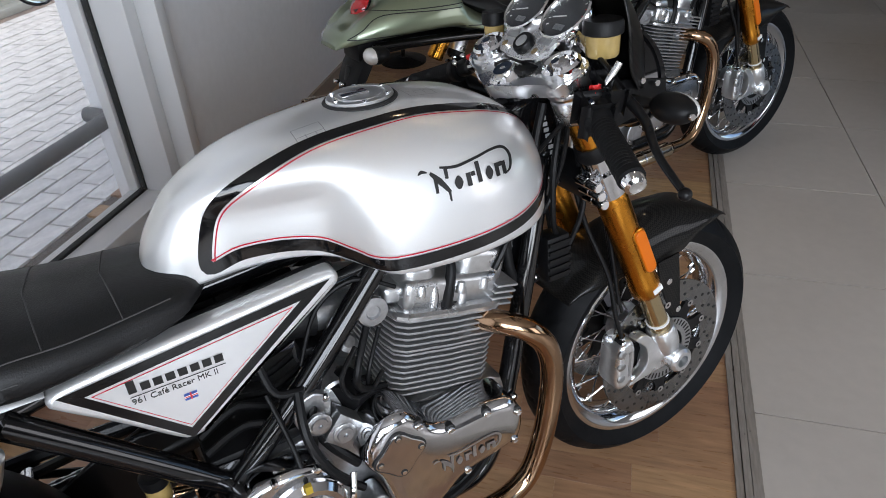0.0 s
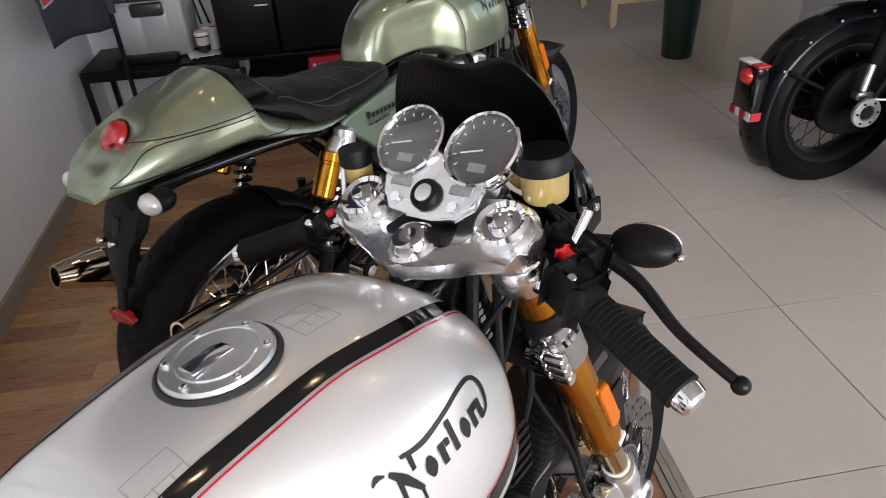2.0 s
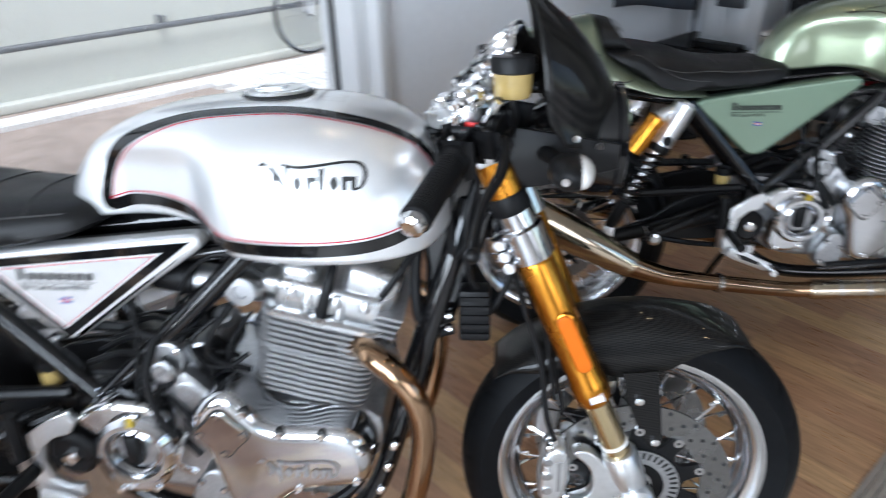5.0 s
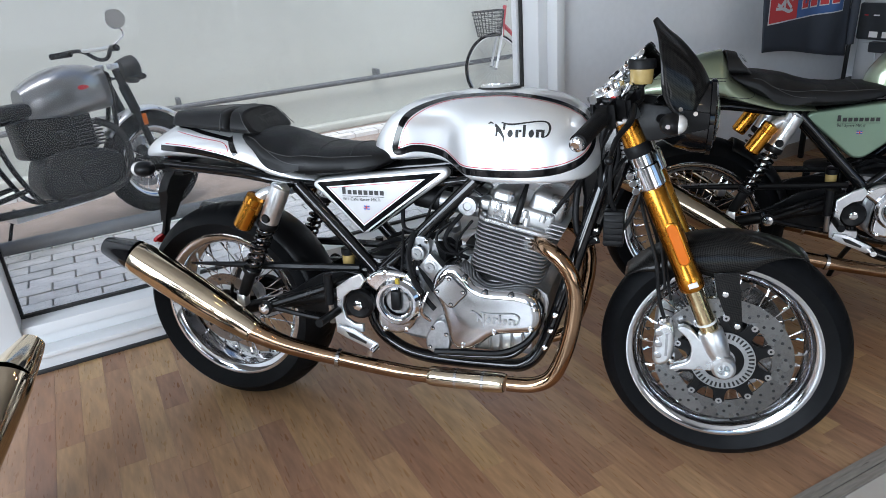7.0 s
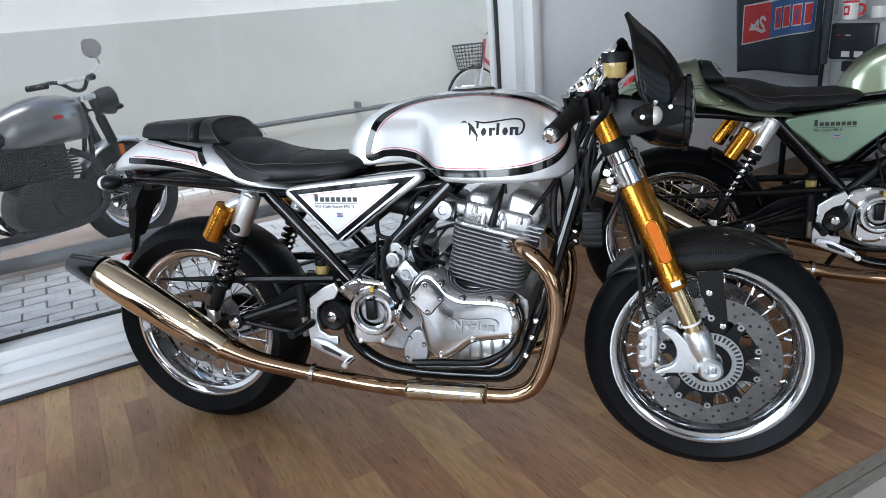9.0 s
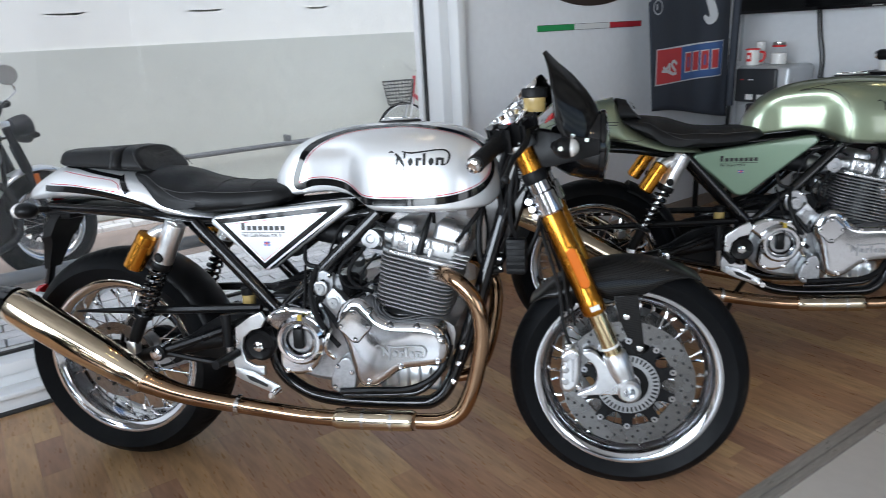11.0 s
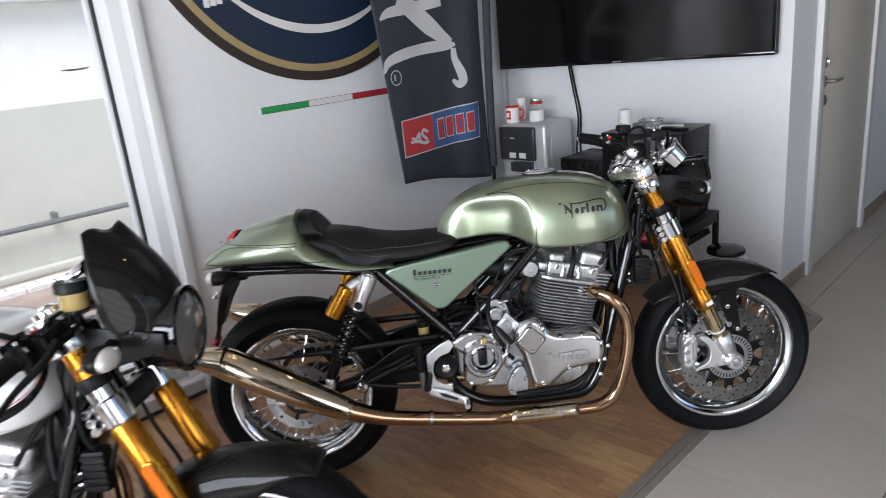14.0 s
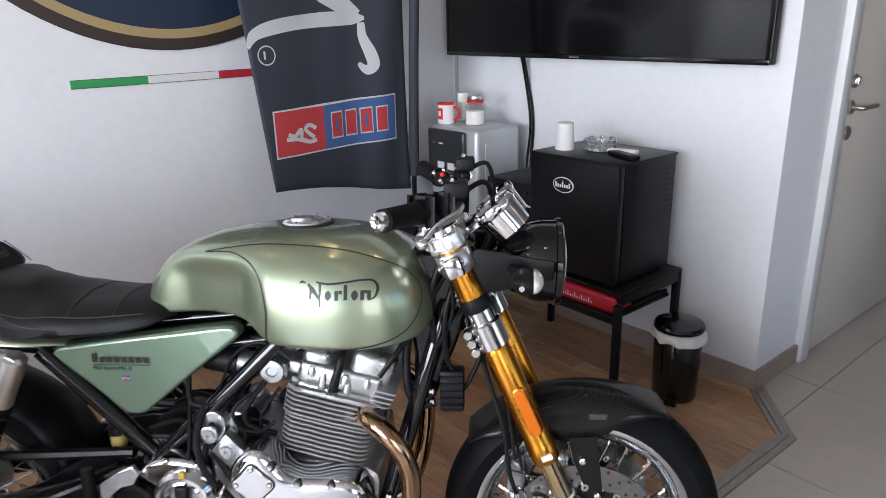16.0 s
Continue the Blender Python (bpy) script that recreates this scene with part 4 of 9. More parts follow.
sol.thickness, sol.offset = 0.0016, 0.0


def flag_lay(off):
    def lay(y, z):
        v = z - 0.715
        for _ in range(4):
            lo = 1.035 - 0.10 * v
            u = min(1, max(0, (y - lo) / (0.655 + 0.10 * v)))
            v += z - flag_at(u, v).z
        q = flag_at(u, v)
        return V(q.x + off, y, z)
    return lay


def quad_strip(y0, y1, za, zb, ha, hb, mat, off, name, label=""):
    """A printed field from y0 to y1 whose lower edge runs za..zb and whose height runs ha..hb."""
    b = bmesh.new()
    lay = flag_lay(off)
    n = 24
    lo = [b.verts.new(lay(y0 + (y1 - y0) * k / n, za + (zb - za) * k / n)) for k in range(n + 1)]
    mid = [b.verts.new(lay(y0 + (y1 - y0) * k / n, za + (zb - za) * k / n + (ha + (hb - ha) * k / n) / 2)) for k in range(n + 1)]
    hi = [b.verts.new(lay(y0 + (y1 - y0) * k / n, za + (zb - za) * k / n + ha + (hb - ha) * k / n)) for k in range(n + 1)]
    for k in range(n):
        b.faces.new((lo[k], lo[k + 1], mid[k + 1], mid[k]))
        b.faces.new((mid[k], mid[k + 1], hi[k + 1], hi[k]))
    return part(name, b, mat, flag, label)


quad_strip(1.052, 1.628, 0.843, 0.858, 0.186, 0.196, FLAG_WHITE, 0.0020, "patch_border", "white border of the printed patch")
quad_strip(1.058, 1.282, 0.850, 0.855, 0.174, 0.175, FLAG_RED, 0.0030, "red_field")
quad_strip(1.282, 1.622, 0.855, 0.864, 0.175, 0.184, FLAG_BLUE, 0.0030, "blue_field")
for k in range(4):
    y0 = 1.315 + 0.070 * k
    quad_strip(y0, y0 + 0.056, 0.893 + 0.002 * k, 0.894 + 0.002 * k, 0.108, 0.110, FLAG_WHITE, 0.0040, "block_edge")
    quad_strip(y0 + 0.004, y0 + 0.052, 0.899 + 0.002 * k, 0.900 + 0.002 * k, 0.096, 0.098, FLAG_RED, 0.0050, "block")
    if k in (0, 2):
        quad_strip(y0 + 0.022, y0 + 0.034, 0.920 + 0.002 * k, 0.921 + 0.002 * k, 0.055, 0.055, FLAG_BLUE, 0.0060, "block_slot")
for pts, w in (([(1.11, 0.935), (1.14, 0.925), (1.17, 0.95), (1.165, 0.90)], 0.016), ([(1.10, 0.915), (1.15, 0.912), (1.19, 0.905)], 0.014),
               ([(1.175, 0.905), (1.21, 0.895), (1.24, 0.90)], 0.016), ([(1.24, 0.945), (1.21, 0.962), (1.19, 0.945), (1.23, 0.91)], 0.016)):
    sp = [(p.x, p.y) for p in spline([(a, b, 0) for a, b in pts], 4)]
    part("figure_stroke", ribbon(bmesh.new(), sp, w, flag_lay(0.0042)), FLAG_WHITE, flag)
for pts, w in (([(0.982, 1.262), (1.015, 1.312), (1.13, 1.342), (1.29, 1.358), (1.43, 1.362), (1.50, 1.362)], [0.008, 0.040, 0.052, 0.052, 0.056, 0.05, 0.012]),
               ([(1.47, 1.37), (1.33, 1.462), (1.22, 1.540), (1.12, 1.60)], [0.05, 0.095, 0.10, 0.09]),
               ([(0.99, 1.505), (1.05, 1.535), (1.20, 1.552), (1.33, 1.566), (1.425, 1.578)], [0.010, 0.045, 0.055, 0.05, 0.045]),
               ([(1.485, 1.345), (1.488, 1.29), (1.515, 1.23), (1.528, 1.18), (1.500, 1.158), (1.465, 1.185)], [0.03, 0.04, 0.052, 0.055, 0.04, 0.015])):
    sp = [(p.x, p.y) for p in spline([(a, b, 0) for a, b in pts], 5)]
    ww = [float(np.interp(k / (len(sp) - 1), np.linspace(0, 1, len(w)), w)) for k in range(len(sp))]
    part("script_stroke", ribbon(bmesh.new(), sp, ww, flag_lay(0.0022)), FLAG_WHITE, flag)
sp = [(1.052 + 0.034 * math.cos(a * math.pi / 12), 1.236 + 0.034 * math.sin(a * math.pi / 12)) for a in range(24)]
part("round_mark", ribbon(bmesh.new(), sp, 0.005, flag_lay(0.0022), True), FLAG_WHITE, flag)
part("round_mark_bar", ribbon(bmesh.new(), [(1.044, 1.222), (1.044, 1.252)], 0.008, flag_lay(0.0022)), FLAG_WHITE, flag)
part("pole", tube(bmesh.new(), [(FX + 0.02, 1.70, 0.0), (FX + 0.02, 1.715, 0.8), (FX + 0.01, 1.77, 1.6), (FX, 1.80, 2.2)], 0.011, 10), BLACK_SATIN, flag)
part("pole_sleeve", tube(bmesh.new(), [(FX + 0.02, 1.712, 0.68), (FX + 0.015, 1.735, 1.2), (FX + 0.008, 1.775, 1.75), (FX, 1.80, 2.1)], 0.022, 10), FLAG_CLOTH, flag)
part("base", lathe(bmesh.new(), [(0.13, 0), (0.13, 0.012), (0.03, 0.03)], (FX + 0.02, 1.70, 0), (FX + 0.02, 1.70, 1), 24), BLACK_SATIN, flag)

# ---- the far side of the hall ----
pl = finish("pillar", box(bmesh.new(), 0.805, 1.20, 1.885, 2.22, 0, HALL, 0.006), CONCRETE)
tagged(pl, "square grey plastered pillar", "pillar", kind="structure")
gb = thing("waste_bin", pose(0.79, 2.40, 0), "tall dark green plastic waste bin", "bin")
part("body", lathe(bmesh.new(), [(0.085, 0), (0.09, 0.01), (0.11, 0.42), (0.112, 0.44)], (0, 0, 0), (0, 0, 1), 24), material("dark_green_plastic", (0.012, 0.035, 0.025), 0.4), gb)
part("rim", lathe(bmesh.new(), [(0.112, 0.43), (0.118, 0.44), (0.112, 0.45), (0.105, 0.44)], (0, 0, 0), (0, 0, 1), 24, True), BLACK_PLASTIC, gb)
wt = thing("wooden_table", pose(0.64, 3.10, 0), "pale wooden table with rounded feet", "table")
part("tabletop", box(bmesh.new(), -0.04, 1.0, -0.04, 0.7, 0.70, 0.74, 0.006), WOOD_PALE, wt)
for lx in (0.0, 0.92):
    for ly in (0.0, 0.62):
        part("leg", box(bmesh.new(), lx - 0.02, lx + 0.03, ly - 0.02, ly + 0.03, 0.02, 0.70, 0.006), WOOD_PALE, wt)
        part("foot", lathe(bmesh.new(), [(0.012, 0), (0.016, 0.01), (0.016, 0.02)], (lx + 0.005, ly + 0.005, 0), (lx + 0.005, ly + 0.005, 1), 12), WOOD_PALE, wt)
part("apron", box(bmesh.new(), 0.0, 0.95, 0.0, 0.02, 0.16, 0.20, 0.003), WOOD_PALE, wt)
lb = thing("leaning_board", pose(-0.70, 4.25, 0, 0, -4, 0), "dark framed board leaning against the wall", "board")
part("panel", box(bmesh.new(), -0.01, 0.01, 0.03, 0.97, 0.03, 0.97), DARK_METAL, lb)
for b in [(-0.015, 0.02, 0, 1, 0, 0.03), (-0.015, 0.02, 0, 1, 0.97, 1.0), (-0.015, 0.02, 0, 0.03, 0.03, 0.97), (-0.015, 0.02, 0.97, 1.0, 0.03, 0.97)]:
    part("frame", box(bmesh.new(), *b, 0.003), BLACK_PLASTIC, lb)


# ---- the motorcycles ----
# own axes: x ahead, y to its left, z up, from the rear tyre's footprint
FA, RA = V(1.42, 0, 0.300), V(0.0, 0, 0.312)     # axles


def tyre_mesh(bm, c, ro, ri, half, n=300, groove=0.0035, pitch=26, road=True):
    prof = []
    m = 26
    for k in range(m + 1):
        a = -1 + 2 * k / m
        prof.append((ro - (ro - ri) * 0.56 * abs(a) ** 2.6, a * half))
    prof = [(ri - 0.004, -half * 0.70), (ri + (ro - ri) * 0.18, -half * 0.86)] + prof + [(ri + (ro - ri) * 0.18, half * 0.86), (ri - 0.004, half * 0.70)]
    rows = []
    for i in range(n):
        th = 2 * math.pi * i / n
        row = []
        for pi, (r, y) in enumerate(prof):
            t = y / half
            d = 0.0
            if pi < 2 or pi > len(prof) - 3:
                pass
            elif road:
                ph = (i * pitch / n + 0.55 * abs(t) + (0.5 if t > 0 else 0)) % 1.0
                if 0.22 < abs(t) < 0.74 and ph < 0.07:
                    d = groove
                ph2 = (i * pitch / n + 0.5 - 0.4 * abs(t) + (0.5 if t > 0 else 0)) % 1.0
                if abs(t) < 0.24 and ph2 < 0.08:
                    d = groove
            else:
                blk = (int(i * pitch / n * 2) + int((t + 1) * 3)) % 2
                if abs(t) < 0.9 and blk:
                    d = groove
            row.append(bm.verts.new(c + V((r - d) * math.cos(th), y, (r - d) * math.sin(th))))
        rows.append(row)
    for i in range(n):
        a, b = rows[i], rows[(i + 1) % n]
        for k in range(len(prof) - 1):
            bm.faces.new((a[k], a[k + 1], b[k + 1], b[k]))
    return bm


def ring_y(bm, c, profile, n=64, closed=True):
    """A lathe about the y axis through c; profile rows (radius, y)."""
    return lathe(bm, [(r, y) for r, y in profile], c, c + V(0, 1, 0), n, closed)


def disc_set(wheel, c, y, side, r=0.162):
    d = part("brake_disc", ring_y(bmesh.new(), c, [(0.112, y - 0.0022), (r, y - 0.0022), (r, y + 0.0022), (0.112, y + 0.0022)], 72), STEEL, wheel, "drilled steel brake disc")
    bm = bmesh.new()
    for k in range(60):
        a = 2 * math.pi * k / 60
        rr = r - (0.008, 0.020, 0.034)[k % 3]
        p = c + V(rr * math.cos(a), y + side * 0.0022, rr * math.sin(a))
        rod(bm, p, p + V(0, side * 0.0006, 0), 0.0038, 8)
    tagged(part("drilling", bm, GASKET, d), kind="stuff")
    star = []
    for k in range(10):
        for da, rr in ((-18, 0.080), (-11, 0.086), (-8, 0.097), (-6.5, 0.116), (6.5, 0.116), (8, 0.097), (11, 0.086)):
            a = radians(36 * (k + 0.5) + da)
            star.append((c.x + rr * math.cos(a), c.z + rr * math.sin(a)))
    part("disc_carrier", slab(bmesh.new(), star, y - 0.004, y + 0.004), BLACK_SATIN, d, "black disc carrier")
    for k in range(10):
        a = 2 * math.pi * (k + 0.5) / 10
        p = c + V(0.112 * math.cos(a), y - 0.005 * 1, 0.112 * math.sin(a))
        part("bobbin", lathe(bmesh.new(), [(0.008, -0.002), (0.008, 0.012), (0.003, 0.012), (0.003, -0.002)], p, p + V(0, 1, 0), 12, True), POLISHED, d)


def wheel_set(bike, name, c, ro, half, disc_sides, tread=26, spokes=36, road=True, rim_mat=POLISHED, hub_mat=CAST, label="spoked wheel with polished rim", spoke_mat=CHROME):
    ri = 0.230 if road else 0.222
    w = half * 0.72
    rim = part(name, ring_y(bmesh.new(), c, [(ri + 0.004, -w), (ri + 0.005, -w + 0.004), (ri - 0.004, -w + 0.007), (ri - 0.010, -w + 0.014), (ri - 0.026, -0.016),
                                            (ri - 0.029, 0), (ri - 0.026, 0.016), (ri - 0.010, w - 0.014), (ri - 0.004, w - 0.007), (ri + 0.005, w - 0.004), (ri + 0.004, w),
                                            (ri - 0.004, w + 0.0015), (ri - 0.009, w - 0.001), (ri - 0.022, w - 0.007), (ri - 0.026, w - 0.014), (ri - 0.036, 0.017), (ri - 0.038, 0), (ri - 0.036, -0.017), (ri - 0.026, -w + 0.014), (ri - 0.022, -w + 0.007), (ri - 0.009, -w + 0.001), (ri - 0.004, -w - 0.0015)], 96),
               rim_mat, bike, label)
    part("tyre", tyre_mesh(bmesh.new(), c, ro, ri + 0.004, half, 300, 0.0035 if road else 0.006, tread, road), RUBBER, rim, "black road tyre" if road else "black knobbly tyre")
    hw = min(0.06, half)
    part("hub", lathe(bmesh.new(), [(0.018, -hw - 0.02), (0.03, -hw - 0.018), (0.044, -hw), (0.046, -hw + 0.008), (0.028, -hw + 0.016), (0.026, 0), (0.028, hw - 0.016), (0.046, hw - 0.008), (0.044, hw),
                                  (0.03, hw + 0.018), (0.018, hw + 0.02)], c, c + V(0, 1, 0), 28), hub_mat, rim)
    # one spoke, then its repeats round the axle
    bm = bmesh.new()
    a0 = radians(17)
    rod(bm, c + V(0.043 * math.cos(a0), -hw + 0.006, 0.043 * math.sin(a0)), c + V((ri - 0.034), -0.006, 0), 0.0019, 6)
    rod(bm, c + V(ri - 0.052, -0.009, 0.006), c + V(ri - 0.033, -0.006, 0), 0.0036, 6)
    sp = part("spoke", bm, spoke_mat, rim)
    T, Ti = Matrix.Translation(c), Matrix.Translation(-c)
    for k in range(1, spokes):
        flip = Matrix.Diagonal((1, -1 if k % 2 else 1, -1 if (k // 2) % 2 else 1, 1))
        twin(sp, T @ Matrix.Rotation(-2 * math.pi * k / spokes, 4, "Y") @ flip @ Ti)
    for y, s in disc_sides:
        disc_set(rim, c, y, s)
    return rim


# tank surface
TANK_TOP = [(0.498, 0.80), (0.505, 0.825), (0.523, 0.856), (0.563, 0.900), (0.644, 0.938), (0.766, 0.957), (0.896, 0.959), (1.007, 0.941), (1.070, 0.905), (1.094, 0.870), (1.109, 0.84), (1.119, 0.815)]
TANK_BOT = [(0.498, 0.79), (0.52, 0.778), (0.556, 0.776), (0.673, 0.786), (0.737, 0.776), (0.779, 0.755), (0.81, 0.741), (0.95, 0.737), (1.074, 0.748), (1.102, 0.768), (1.119, 0.80)]
TANK_W = [(0.498, 0.012), (0.505, 0.031), (0.525, 0.055), (0.57, 0.082), (0.64, 0.107), (0.72, 0.134), (0.80, 0.160), (0.88, 0.172), (0.96, 0.173), (1.03, 0.158), (1.073, 0.129), (1.101, 0.088), (1.113, 0.050), (1.119, 0.012)]


def tank_section(x):
    return table(x, TANK_TOP), table(x, TANK_BOT), table(x, TANK_W)


def knee(x, z):
    return 0.034 * smooth(0.805, 0.72, x) * smooth(0.50, 0.62, x) * smooth(0.935, 0.865, z)


def tank_y(x, z):
    zt, zb, w = tank_section(x)
    zc = zb + 0.10 * (zt - zb)
    h = (zt - zc) if z > zc else (zc - zb)
    s = min(1.0, abs(z - zc) / max(h, 1e-4))
    n = 2.8
    return max(0.0, w * (1 - s ** n) ** (1 / n) - knee(x, z) * (1 - s ** 3))


def tank_mesh(bm):
    n = 56
    xs = [0.498 + (1.119 - 0.498) * (0.5 - 0.5 * math.cos(math.pi * k / 70)) for k in range(71)]
    rings = []
    for x in xs:
        zt, zb, w = tank_section(x)
        zc = zb + 0.10 * (zt - zb)
        ring = []
        for q in range(n):
            a = 2 * math.pi * q / n
            ca, sa = math.cos(a), math.sin(a)
            ex = 2 / 2.8
            h = (zt - zc) if sa > 0 else (zc - zb)
            z = zc + h * math.copysign(abs(sa) ** ex, sa)
            y = w * math.copysign(abs(ca) ** ex, ca)
            y -= math.copysign(1, ca) * knee(x, z) * (1 - abs(sa) ** (3 * ex)) if abs(ca) > 1e-6 else 0
            ring.append(V(x, y, z))
        rings.append(ring)
    return loft(bm, rings)


def tank_lay(side, off):
    def lay(x, z):
        e = 0.003
        zt, zb, _ = tank_section(x)
        z = min(max(z, zb + 0.004), zt - 0.0015)
        y = tank_y(x, z)
        dx = (tank_y(x + e, z) - tank_y(x - e, z)) / (2 * e)
        z1, z0 = min(z + e, zt - 0.001), max(z - e, zb + 0.001)
        dz = (tank_y(x, z1) - tank_y(x, z0)) / max(z1 - z0, 1e-5)
        nn = V(-dx, 1, -dz).normalized()
        p = V(x, y, z) + nn * off
        return V(p.x, p.y * side, p.z)
    return lay


def domed_slab(outline, back, front, side, rise, run, steps):
    """A slab whose front swells in a quarter round, run wide and rise high."""
    bm = slab(bmesh.new(), outline, min(back, front), max(back, front))
    bm.faces.ensure_lookup_table()
    face = next(f for f in bm.faces if len(f.verts) > 7 and abs(f.calc_center_median().y - front) < 1e-5)
    for k in range(steps):
        a0, a1 = math.pi / 2 * k / steps, math.pi / 2 * (k + 1) / steps
        bmesh.ops.inset_region(bm, faces=[face], thickness=run * (math.cos(a0) - math.cos(a1)), depth=0.0, use_even_offset=False)
        for v in face.verts:
            v.co.y = front + side * rise * math.sin(a1)
    return bm


def script_shapes(parent, lay, x0, z0, k, mat, name="nameplate", flip=1):
    """A dark flowing mark of plain strokes, k metres long."""
    made = []

    def stroke(pts, w):
        sp = [(p.x, p.y) for p in spline([(x0 + flip * a * k, z0 + b * k, 0) for a, b in pts], 5)]
        ws = [float(np.interp(i / (len(sp) - 1), np.linspace(0, 1, len(w)), [q * k for q in w])) for i in range(len(sp))]
        bm = bmesh.new()
        ribbon(bm, sp, ws, lay)
        if made:
            part("stroke", bm, mat, made[0])
        else:
            made.append(part(name, bm, mat, parent, "dark flowing script mark" if mat is not CAST else ""))

    stroke([(0.0, 0.24), (0.04, 0.26), (0.09, 0.245)], [0.01, 0.035, 0.01])
    stroke([(0.115, 0.235), (0.19, 0.15), (0.275, 0.03)], [0.03, 0.06, 0.03])
    stroke([(0.145, 0.05), (0.155, 0.20)], [0.03, 0.04])
    stroke([(0.265, -0.05), (0.272, 0.24)], [0.02, 0.04])
    stroke([(0.22, 0.26), (0.38, 0.235), (0.60, 0.255), (0.80, 0.275), (0.94, 0.26), (1.0, 0.18), (0.97, 0.07), (0.89, 0.03)], [0.02, 0.03, 0.025, 0.025, 0.03, 0.04, 0.03, 0.01])
    for xa, hh in ((0.375, 0.06), (0.715, 0.06)):
        stroke([(xa - 0.006, 0.095 - hh), (xa - 0.003, 0.095 - hh * 0.5), (xa, 0.095), (xa + 0.003, 0.095 + hh * 0.5), (xa + 0.006, 0.095 + hh)], [0.02, 0.072, 0.092, 0.072, 0.02])
    for xa, lo, hi, ww in ((0.485, 0.035, 0.155, 0.05), (0.535, 0.115, 0.155, 0.045), (0.60, 0.04, 0.225, 0.048), (0.81, 0.035, 0.155, 0.05), (0.855, 0.115, 0.155, 0.045), (0.895, 0.035, 0.150, 0.05)):
        stroke([(xa, lo), (xa, hi)], [ww, ww])
    return made[0]


def mirror_y(pts):
    return [(p[0], -p[1], p[2]) for p in pts]


def both(bike, name, make, mat, label=""):
    """The same part on both flanks: make(side) gives the mesh, side -1 right, +1 left."""
    return [part(name, make(s), mat, bike, label) for s in (-1, 1)]


STEER_D = (V(1.42, 0, 0.300) - V(1.129, 0, 0.974)).normalized()     # down along the fork


def fork_pt(d, y=0.0, ahead=0.0):
    """A point d metres below the fork's top."""
    u = V(STEER_D.z, 0, -STEER_D.x)
    u = u if u.x > 0 else -u
    p = V(1.129, y, 0.974) + STEER_D * d + u * ahead
    return p


def shock(bike, s):
    y = s * 0.165
    top, bot = V(0.277, y, 0.712), V(0.118, y, 0.395)
    d = (bot - top).normalized()
    L = (bot - top).length
    body = part("shock_absorber", lathe(bmesh.new(), [(0.014, -0.016), (0.026, -0.010), (0.028, 0.02), (0.0265, 0.05), (0.0265, 0.112), (0.012, 0.118)], top, bot, 20), SATIN_ALU, bike,
                "rear shock with silver body and gold reservoir")
    part("eye", lathe(bmesh.new(), [(0.018, -0.017), (0.018, 0.017)], top, top + V(0, 1, 0), 18), SATIN_ALU, body)
    part("eye_bolt", lathe(bmesh.new(), [(0.009, -0.024), (0.009, 0.024)], top, top + V(0, 1, 0), 8), CHROME, body)
    arm = V(0.205, s * 0.178, 0.685)
    part("bridge", tube(bmesh.new(), [top + d * 0.02, V(0.245, y, 0.705), arm], [0.018, 0.016, 0.014], 10, 4), SATIN_ALU, body)
    c0 = V(0.212, s * 0.182, 0.694)
    cd = V(-0.055, 0, -0.085).normalized()
    part("reservoir", lathe(bmesh.new(), [(0.010, -0.005), (0.0255, 0.0), (0.0262, 0.018), (0.0240, 0.020), (0.0240, 0.026), (0.0262, 0.028), (0.0262, 0.098), (0.021, 0.103)], c0, c0 + cd, 20), GOLD, body, "gold gas reservoir")
    pts = []
    turns = 7
    u = d.orthogonal().normalized()
    w = d.cross(u)
    for k in range(turns * 12 + 1):
        a = 2 * math.pi * k / 12
        pts.append(top + d * (0.115 + (L - 0.205) * k / (turns * 12)) + 0.0215 * (u * math.cos(a) + w * math.sin(a)))
    part("spring", tube(bmesh.new(), pts, 0.0048, 6, 1), BLACK_GLOSS, body, "black coil spring")
    part("collar", lathe(bmesh.new(), [(0.028, 0.100), (0.029, 0.106), (0.029, 0.116), (0.026, 0.12), (0.018, 0.12), (0.018, 0.10)], top, bot, 20, True), BLACK_SATIN, body)
    part("damper_rod", lathe(bmesh.new(), [(0.009, 0.11), (0.009, L - 0.07)], top, bot, 12), CHROME, body)
    part("lower_body", lathe(bmesh.new(), [(0.026, L - 0.095), (0.026, L - 0.085), (0.017, L - 0.08), (0.017, L - 0.015), (0.012, L)], top, bot, 18), BLACK_SATIN, body)
    part("clevis", box(bmesh.new(), -0.013, 0.013, -0.015, 0.015, -0.030, 0.008, 0.004, 2, Matrix.Translation(bot)), SATIN_ALU, body)
    part("adjuster", lathe(bmesh.new(), [(0.010, -0.03), (0.013, -0.026), (0.013, -0.012)], top + d * 0.085, top + d * 0.085 + V(0.0, -s, 0.0), 12), BLACK_PLASTIC, body)


